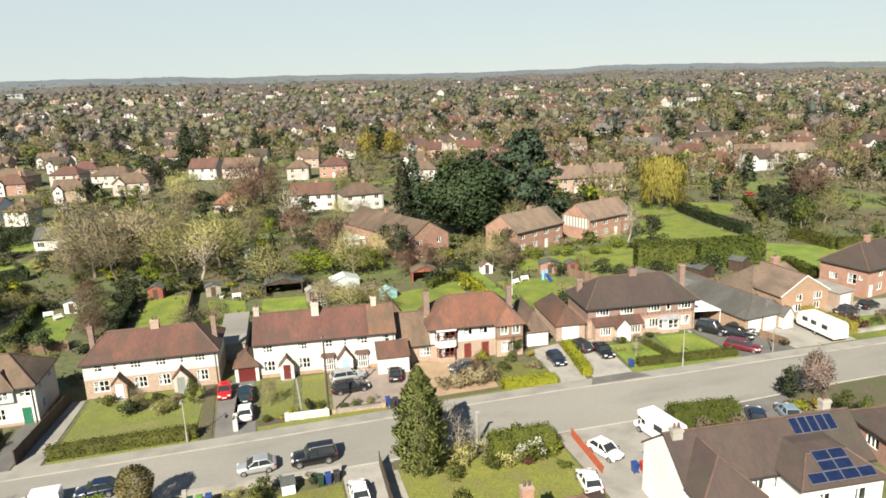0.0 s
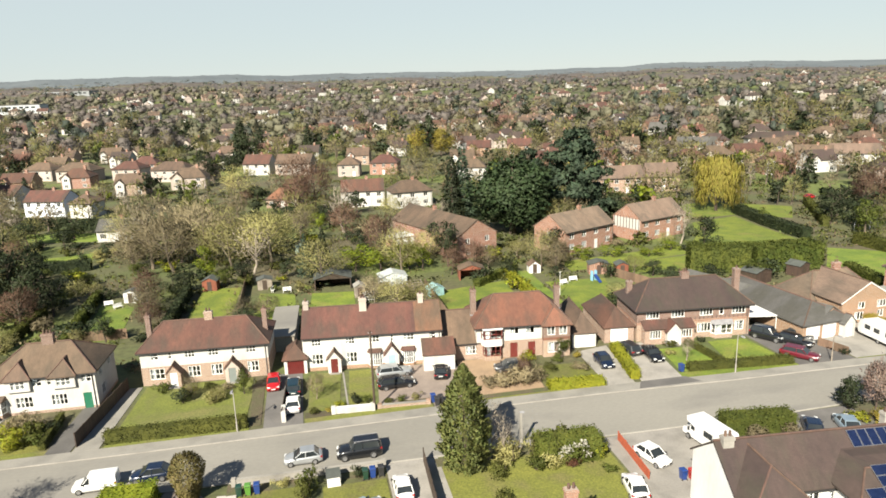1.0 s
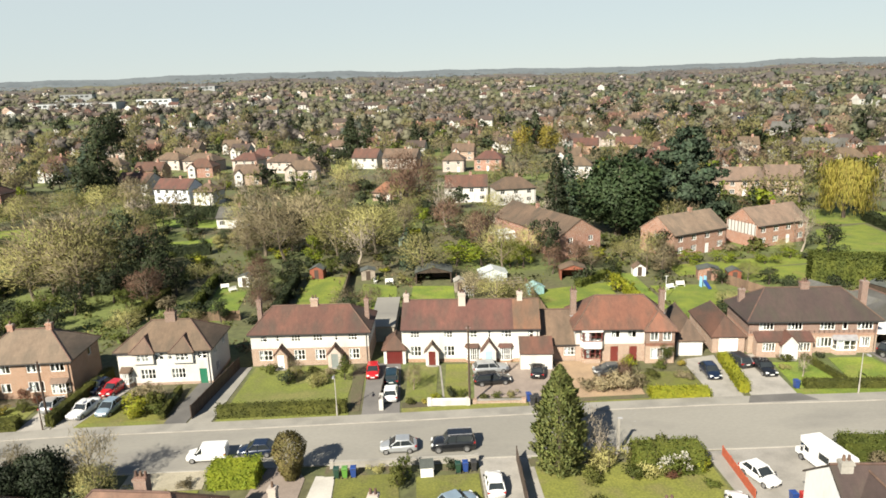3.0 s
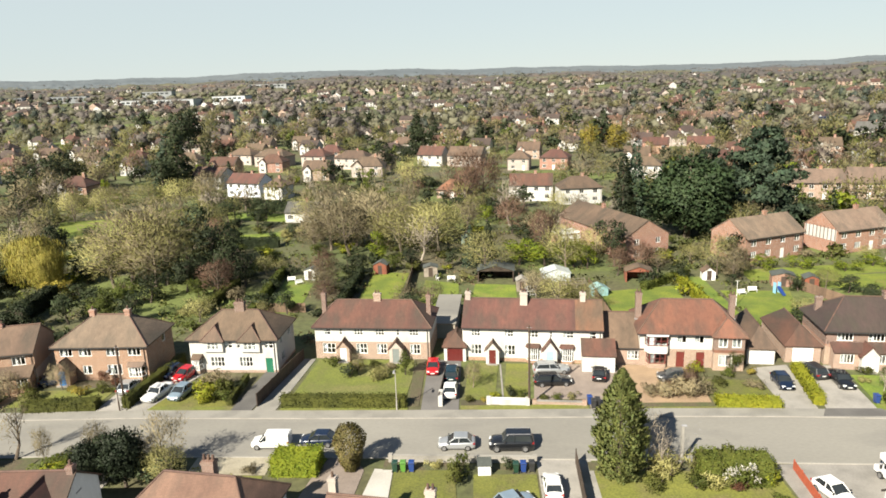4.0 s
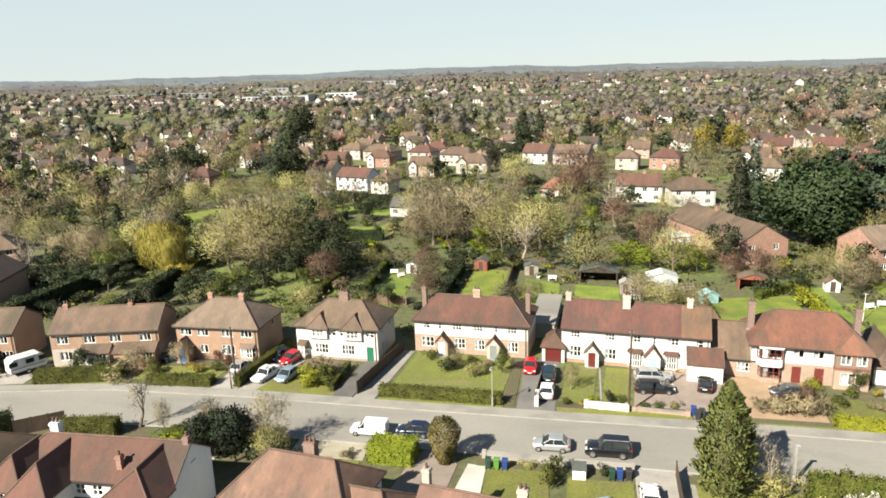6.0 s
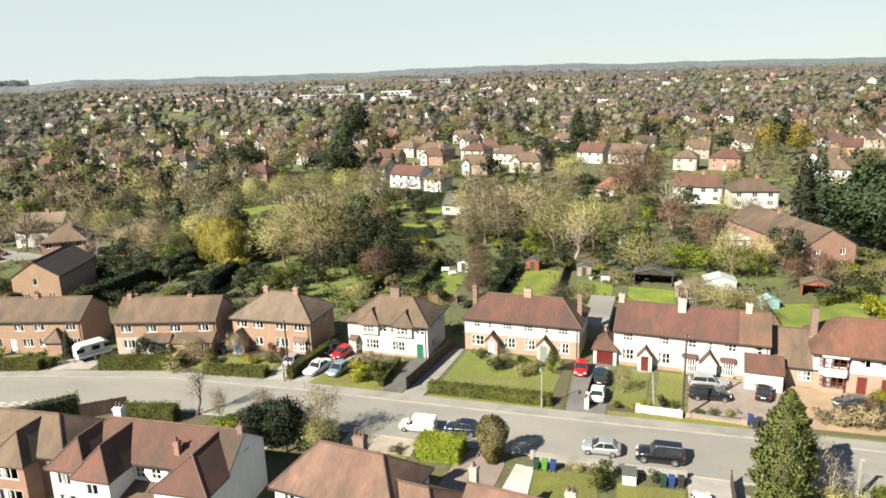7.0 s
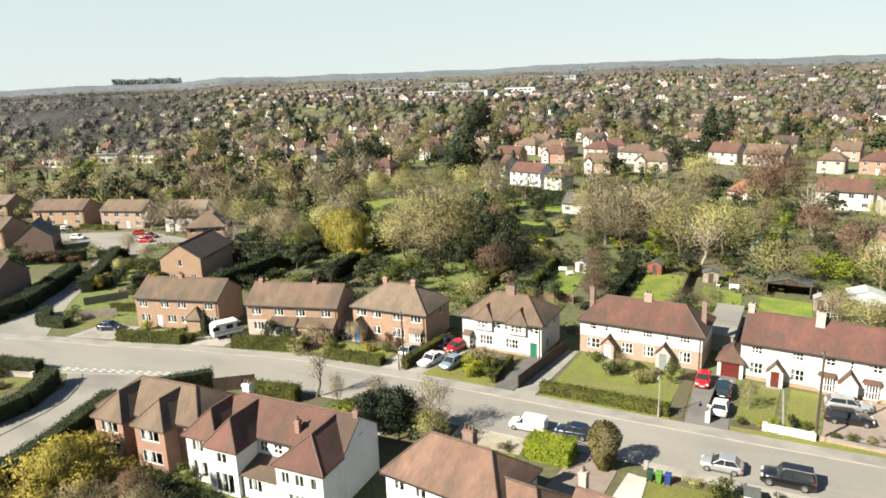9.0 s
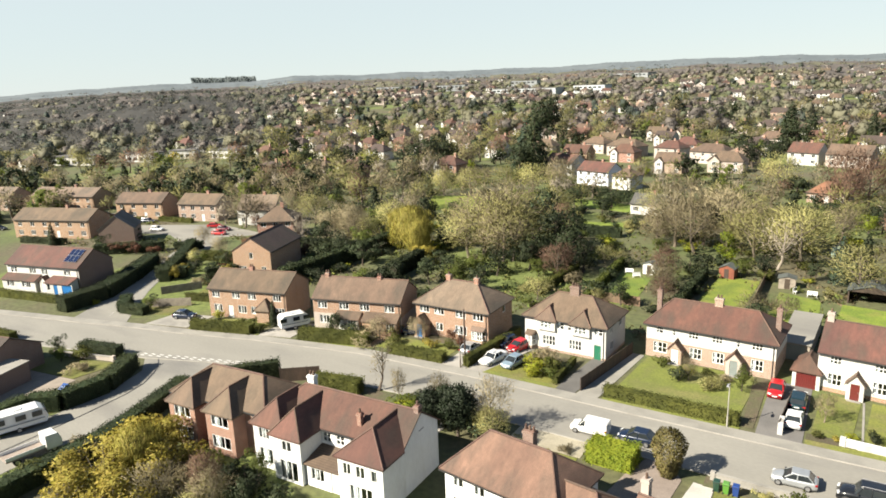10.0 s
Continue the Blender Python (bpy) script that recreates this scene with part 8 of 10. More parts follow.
    ("shrub_red", 80.4, 72.6, 1.8, 1.4), ("shrub_red", 80.2, 70.6, 1.6, 1.3), ("leafy", 93.0, 72.6, 2.6, 1.2), ("reddish", 84, 71.0, 2.6, 1.0), ("shrub_dark", 66.2, 69.6, 1.0, 1.2), ("leafy", 99.0, 74.0, 4.0, 1.0),
    ("shrub_gold", -24.0, 54.6, 1.2, 1.4), ("shrub_olive", -26.4, 56.6, 1.0, 1.6), ("shrub_brown", -22.6, 57.0, 1.0, 1.4), ("golden", -113.6, 80.6, 3.2, 0.9), ("shrub_olive", -90.6, 47.8, 1.8, 1.6), ("leafy", -92.8, 46.0, 2.4, 1.2), ("shrub_brown", -87.0, 45.6, 1.6, 1.5), ("holly", -95.4, 47.2, 3.0, 0.9),
    ("shrub_gold", 8.0, 46.0, 1.0, 1.0), ("shrub_olive", 14.6, 50.2, 1.2, 1.5), ("shrub_lime", 12.2, 48.8, 0.9, 1.5), ("shrub", 25.4, 52.4, 1.0, 1.3), ("shrub_brown", 42.0, 54.2, 1.8, 1.0), ("shrub_brown", 46.2, 53.8, 1.8, 1.0),
):
    plant(kind, x, y, hh, wide)
rng = np.random.default_rng(15)
n = 7000
k = rng.random(n)
a = rng.random(n) * 2 * np.pi
girth = 1.62 * np.minimum(0.42 + 0.95 * k, 1.0) * np.sqrt(np.clip(1 - np.clip((k - 0.62) / 0.39, 0, 1) ** 2.4, 0.0, 1)) * (1 + 0.08 * np.sin(a * 5 + k * 9) + 0.06 * np.sin(a * 3 - k * 14))
r = girth * rng.random(n) ** 0.22
c = np.stack([r * np.cos(a), r * np.sin(a), 0.1 + 4.5 * k + 0.12 * rng.normal(size=n)], 1)
out = unit(np.stack([np.cos(a), np.sin(a), 1.6 * k - 0.3], 1))
s = 0.17 * (0.5 + rng.random(n))
bush = thing("tall_shrub", -12.7, 57.6, 0, 0, "tall dense olive-brown shrub tapering to its foot", "shrub")
part("trunk", Geo().tube((0, 0, -0.1), (0.1, 0, 3.4), 0.14, 0.04, 7), BARK, bush)
part("crown", shards("crown", c, s, s * 0.7, out, rng, LEAF_BRONZE, 0.4, out, 0.8), None, bush)
bl = thing("blossom_bush", 23.0, 54.6, 0, 0, "white flowering rhododendron beside a lawn", "shrub")
rng = np.random.default_rng(9)
cc = rng.normal(size=(14, 3)) * [1.8, 0.5, 0.35] + [0, -0.4, 2.0]
p, d = lobes(rng, 420, cc, 0.28 + 0.2 * rng.random(14))
part("blossom", shards("blossom", p, np.full(len(p), 0.16), np.full(len(p), 0.16), d, rng, BLOSSOM_W, 0.4), None, bl)
part("stems", Geo().tube((0, -0.4, 0), (-0.8, -0.4, 1.8), 0.03).tube((0, -0.4, 0), (0.9, -0.4, 1.8), 0.03), BARK, bl)
trellis = thing("garden_trellis", 8.6, 110.4, -8, 0, "white painted garden trellis frame on a patio", "trellis")
for i in range(5):
    part("upright", Geo().box(-0.9 + i * 0.44, -0.025, 0, -0.85 + i * 0.44, 0.025, 1.9), WOOD_W, trellis)
for i in range(4):
    part("crossbar", Geo().box(-0.92, -0.045, 0.35 + i * 0.48, 0.95, -0.025, 0.40 + i * 0.48), WOOD_W, trellis)
cage = thing("fruit_cage", 15.6, 111.0, 2, 0, "pale wooden fruit cage with open sides", "fruit cage")
for i in range(4):
    for k in (0, 3.0):
        part("post", Geo().box(-2.7 + i * 1.8, k, 0, -2.62 + i * 1.8, k + 0.08, 1.9), WOOD_G, cage)
for k in (0, 1.5, 3.0):
    part("rail", Geo().box(-2.75, k, 1.9, 2.85, k + 0.08, 1.97), WOOD_G, cage)
for i in range(4):
    part("rafter", Geo().box(-2.7 + i * 1.8, -0.05, 1.97, -2.62 + i * 1.8, 3.1, 2.03), WOOD_G, cage)


# ---- houses behind the gardens ----
def plain_house(label, x, y, turn, w, d, eave, rise, roof, tiles, wall, cols, lower=None, hip=(0.9, 0.9), chim=1, left=0, right=0):
    hp = (0, 0) if roof == "gable" else hip
    hs = House(label, x, y, turn, w, d, eave, rise, roof, tiles, [(0, eave, wall)] if not lower else [(0, 2.4, lower), (2.4, eave, wall)], hp, 0.35)
    for i in range(cols):
        xx = w * (i + 0.5) / cols
        if eave > 3.6:
            hs.win("front", xx, 3.1, 1.3, 1.2, 2, 1, 0)
        if i == cols // 2:
            hs.door("front", xx, 1.0, 2.05, DOORS["white"])
        else:
            hs.win("front", xx, 0.8, 1.5, 1.3, 3, 1, 0)
    for side, count in (("left", left), ("right", right)):
        for i in range(count):
            hs.win(side, d * (i + 0.5) / count, 3.1, 1.1, 1.2, 2, 1, 0)
            hs.win(side, d * (i + 0.5) / count, 0.8, 1.2, 1.3, 2, 1, 0)
    for i in range(chim):
        hs.chimney((i - (chim - 1) / 2) * w * 0.7 + w * 0.1, d / 2, eave + rise + 0.9, 0.8, 0.6, pots=1)
    hs.walls().roof(False)
    return hs


plain_house("red brick house with long brown gabled roof", 58.2, 131.9, 24, 14.8, 9.4, 4.9, 3.0, "gable", TILE_TN, BRICK_R, 4, chim=1, left=1)
hb = plain_house("red brick house with half-timbered gable and brown roof", 77.8, 136.6, 19.5, 14.2, 8.4, 4.9, 3.0, "gable", TILE_TN, BRICK_R, 4, chim=1)
part("gable_panel", Geo().box(-7.16, 0.3, 2.6, -7.11, 8.1, 4.9), RENDER_W, hb.root, "white panel with dark timber studs")
for i in range(9):
    part("stud", Geo().box(-7.19, 0.4 + i * 0.92, 2.6, -7.15, 0.56 + i * 0.92, 5.2), WOOD_D, hb.root)
plain_house("long red brick house with brown gabled roof", 33.4, 148.0, 112, 27.0, 10.0, 4.9, 3.0, "gable", TILE_BR, BRICK_R, 5, chim=1, left=2).win
con = thing("conservatory", 20.6, 147.2, 20, 0, "white framed brick conservatory beside a house", "conservatory")
part("wall", Geo().box(-3, 0, 0, 3, 4, 2.4), BRICK_R, con)
part("roof", Geo().loft([[(-3.1, -0.1, 2.4), (3.1, -0.1, 2.4), (3.1, 4.1, 2.4), (-3.1, 4.1, 2.4)], [(-1, 1.6, 3.2), (1, 1.6, 3.2), (1, 2.4, 3.2), (-1, 2.4, 3.2)]]), WOOD_W, con)
for i in range(3):
    part("window", Geo().box(-2.6 + i * 1.8, -0.04, 0.6, -1.2 + i * 1.8, 0.02, 2.1), WOOD_W, con)
FOOT.append((20.6, 149, 1, 0, 4, 4))
for args in (
    ("white rendered house with brown gabled roof", 16.0, 203.0, -6, 13.0, 8, 5.0, 2.9, "gable", TILE_RB, RENDER_W, 4), ("white rendered house with tan hipped roof", 30.2, 196.5, 6, 12.0, 8, 4.9, 2.8, "hip", TILE_BR, RENDER_W, 3),
    ("pair of white cottages with brown gabled roof", -100.5, 244.5, -25, 15.0, 8, 4.9, 2.8, "gable", TILE_RB, RENDER_W, 4), ("blue-white rendered house with brown roof", -79.2, 223.5, -18, 13.2, 8, 4.9, 2.7, "gable", TILE_RB, RENDER_B, 4), ("small white rendered house among trees", -67.0, 216.5, -18, 7.0, 7, 4.6, 2.2, "hip", TILE_BR, RENDER_W, 2),
    ("cream house with brown hipped roof", -113.5, 319.8, -21, 13.5, 8.5, 5, 2.8, "hip", TILE_BR, CREAM, 3), ("cream and brick house with brown roof", -96.2, 309.3, -21, 16.5, 9, 5, 2.9, "hip", TILE_BR, CREAM, 4), ("cream semi with brown hipped roof", -74.5, 304.8, -20, 12.6, 8.5, 5, 2.8, "hip", TILE_RB, CREAM, 3),
    ("cream semi with brown hipped roof and chimneys", -55.0, 291.8, -20, 15.8, 8.5, 5, 2.9, "hip", TILE_BR, CREAM, 4), ("tan brick house with brown hipped roof", -42.6, 288.8, -20, 9.6, 8.5, 5, 2.7, "hip", TILE_TN, BRICK_P, 3), ("white gabled house with brown roof", -20.8, 297.0, -20, 11.8, 8.5, 5, 3.4, "gable", TILE_RB, RENDER_W, 3),
    ("brown gabled house with cream walls", -5.6, 291.0, -20, 15.4, 8.5, 5, 3.4, "gable", TILE_BR, CREAM, 4), ("cream house with brown roof", 16.6, 275.0, -12, 8.6, 8, 5, 2.7, "hip", TILE_BR, CREAM, 2), ("red brick house with hipped roof", 30.8, 274.8, -18, 11.4, 8.5, 5, 2.8, "hip", TILE_RB, BRICK_R, 3), ("white house with brown hipped roof", 59.8, 243.4, -18, 10.6, 8, 5, 2.7, "hip", TILE_BR, RENDER_W, 3),
    ("red brick bungalow with brown roof among trees", -8.0, 211.0, -10, 10.0, 8, 3.0, 2.6, "hip", TILE_OR, BRICK_P, 3), ("white cottage among trees", -48.0, 178.0, -5, 9.0, 7, 3.0, 2.2, "gable", TILE_GY, RENDER_W, 3),
    ("orange brick semi with tan gabled roof", -218.5, 117.7, 15, 24.6, 8, 5, 2.2, "gable", TILE_TN, BRICK_O, 6), ("orange brick semi with brown gabled roof", -180.7, 119.3, 20, 15.4, 8, 5, 2.3, "gable", TILE_BR, BRICK_O, 4), ("orange brick semi with brown roof", -160.5, 124.0, 15, 13.0, 8, 5, 2.3, "gable", TILE_BR, BRICK_P, 4), ("orange brick terrace with brown roof", -179.0, 92.4, 18, 23.5, 8, 5, 2.3, "gable", TILE_BR, BRICK_O, 6),
    ("orange brick house with tan roof", -247.5, 108.0, 15, 22.0, 8, 5, 2.3, "gable", TILE_TN, BRICK_P, 5), ("red brick house with tan hipped roof", -121.5, 116.0, 32, 9.0, 9, 4.6, 2.8, "hip", TILE_BR, BRICK_R, 3), ("white fronted chalet house with brown roof", -139.5, 126.4, 20, 11.0, 8, 4.4, 3.4, "gable", TILE_TN, RENDER_W, 3),
    ("white rendered house with solar panels on a grey roof", 211.5, 421.0, -24, 17, 9, 5, 3.2, "gable", TILE_GY, RENDER_W, 4), ("white rendered house with tall gables", 202.0, 361.0, -40, 15, 9, 5, 4.0, "gable", TILE_GY, RENDER_W, 3), ("long white house with brown roof", 223.0, 288.5, -22, 27, 9, 4.4, 2.8, "hip", TILE_DK, RENDER_W, 6),
    ("white house with tan gabled roof", 203.5, 219.5, -30, 17, 9, 4.6, 3.2, "gable", TILE_TN, RENDER_W, 4), ("white house with brown gables", 186.5, 221.0, -36, 13, 9, 4.6, 3.4, "gable", TILE_BR, RENDER_W, 4), ("tan brick house with brown roof", 96.5, 195.0, -10, 14, 9, 5, 3.2, "gable", TILE_TN, BRICK_P, 4), ("half-timbered brick house with tan roof", 109.5, 193.0, -15, 10, 9, 5, 3.6, "gable", TILE_TN, BRICK_P, 3),
):
    hs = plain_house(*args)
    if "solar" in args[0]:
        far_roof = hs
far_array = thing("solar_panels", 0, 0, 0, 0, "rows of dark blue solar panels on a far grey roof", "solar panel")
far_array.matrix_basis = far_roof.root.matrix_basis @ pose(-6.6, 0.5, 5.0 + 0.5 * far_roof.slope + 0.16, math.degrees(math.atan(far_roof.slope)))
for i in range(8):
    for j in range(2):
        part("panel", Geo().box(i * 1.6, j * 2.3, 0.05, i * 1.6 + 1.5, j * 2.3 + 2.2, 0.12), SOLAR, far_array)
plain_house("low white house with grey gabled roof", 172.5, 277.0, -32, 17, 9, 4.4, 3.4, "gable", TILE_GY, RENDER_W, 4)
# terrace at the corner of the side road, with a white front extension
ht = House("white rendered terrace with brick end and red-brown roof", -131.2, 64.6, 13, 18.0, 8.2, 5, 2.6, "gable", TILE_RB, [(0, 2.6, BRICK_O), (2.6, 5.0, RENDER_W)], (0, 0), 0.3)
for x, w_, n_ in ((1.8, 1.5, 3), (6.6, 1.7, 3), (9.6, 1.5, 3), (15.2, 1.6, 3)):
    ht.win("front", x, 3.2, w_, 1.2, n_, 1)
ht.lean_to(11.8, 17.6, 2.2, 2.4, 3.1, RENDER_W, TILE_RB, [(12.2, 13.0, 0.9, 2.1, 1, 1)], doors=[(13.8, 0.95, 2.05, DOORS["blue"]), (15.8, 2.4, 2.1, DOORS["blue"])])
ht.lean_to(0.2, 8.6, 1.6, 2.3, 3.1, RENDER_W, TILE_RB, [(1.4, 3.2, 0.9, 2.1, 3, 1), (5.2, 7.4, 0.9, 2.1, 4, 1)])
ht.porch(10.2, DOORS["white"], 1.8, 1.2, 2.2, 1.0, RENDER_W)
ht.walls().roof()
part("end_wall", Geo().loft([[(xx, yy, zz) for yy, zz in ((0, 0), (8.2, 0), (8.2, 5.0), (4.1, 7.5), (0, 5.0))] for xx in (9.004, 9.05)]), BRICK_D, ht.root)
roof_panel = thing("solar_panels", 0, 0, 0, 0, "blue solar panels on the terrace roof", "solar panel")
roof_panel.matrix_basis = ht.root.matrix_basis @ pose(4.7, 0.9, 5.0 + 0.9 * 2.6 / 4.1 + 0.16, math.degrees(math.atan(2.6 / 4.1)))
for i in range(3):
    for j in range(2):
        f = part("panel", Geo().box(i * 1.05, j * 1.65, 0.05, i * 1.05 + 1.0, j * 1.65 + 1.6, 0.09), RIM, roof_panel)
        part("cell_face", Geo().box(i * 1.05 + 0.04, j * 1.65 + 0.04, 0.09, i * 1.05 + 0.96, j * 1.65 + 1.56, 0.098), SOLAR, f)
# tall hedges behind the brick houses
for pts, w_, h_ in (([(-90.4, 86.5), (-90.6, 121.0)], 2.2, 3.4), ([(-112.0, 108.5), (-92.0, 112.0)], 2.0, 3.0), ([(-74.5, 86.0), (-57.0, 89.5)], 1.8, 2.6), ([(-73.0, 87.5), (-76.0, 112.0)], 1.8, 3.0)):
    hedge(pts, w_, h_, LEAF_DARK, "tall dark evergreen hedge between back gardens", 26, size=0.34)
# gable-fronted brick house at the side road's bend
hg = House("orange brick house with gable end and dark brown roof", -99.9, 97.6, 109, 14.0, 8.2, 5.0, 2.6, "gable", TILE_DK, [(0, 5.0, BRICK_O)], (0, 0), 0.3)
hg.win("left", 4.0, 3.4, 0.8, 1.3, 1, 1).win("left", 2.0, 0.8, 1.6, 1.1, 3, 1).win("left", 6.6, 0.8, 1.0, 1.1, 2, 1)
hg.walls().roof()
hd = House("dark slate-roofed house with dark gable", -159.7, 94.8, -45, 9.0, 8.0, 4.2, 3.2, "gable", TILE_GY, [(0, 4.2, BRICK_D)], (0, 0), 0.3)
hd.win("left", 4.5, 1.0, 1.6, 1.2, 3, 1).walls().roof()
hd = House("low building with dark roof beside the lane", -100.0, 34.0, 14, 16.0, 9.0, 3.2, 2.2, "gable", TILE_DK, [(0, 3.2, BRICK_D)], (0, 0), 0.35)
hd.chimney(4, 4.5, 6.8, 1.0, 0.8, material=CREAM).walls().roof()
hs = flat_garage("flat-roofed brick outbuilding with felt roof", -91.0, 31.0, 16, 7.0, 9.0, 2.6, 2.7, BRICK_D, CONCRETE)
hd = House("dark-roofed brick house south of the road", 58.0, 40.0, -8, 10.0, 7.5, 3.0, 2.2, "hip", TILE_DK, [(0, 3.0, BRICK_R)], (0.9, 0.9), 0.4)
hd.win("left", 3.5, 1.0, 1.6, 1.2, 3, 1).walls().roof()


# ---- woods, gardens and the town beyond ----
def inside(p, poly):
    x, y, c = p[0], p[1], False
    for (x0, y0), (x1, y1) in zip(poly, poly[1:] + poly[:1]):
        if (y0 > y) != (y1 > y) and x < (x1 - x0) * (y - y0) / (y1 - y0) + x0:
            c = not c
    return c


def occupied(x, y, pad=0.0):
    for fx, fy, ca, sa, hw, hd in FOOT:
        dx, dy = x - fx, y - fy
        if abs(dx * ca + dy * sa) < hw + pad and abs(-dx * sa + dy * ca) < hd + pad:
            return True
    return False


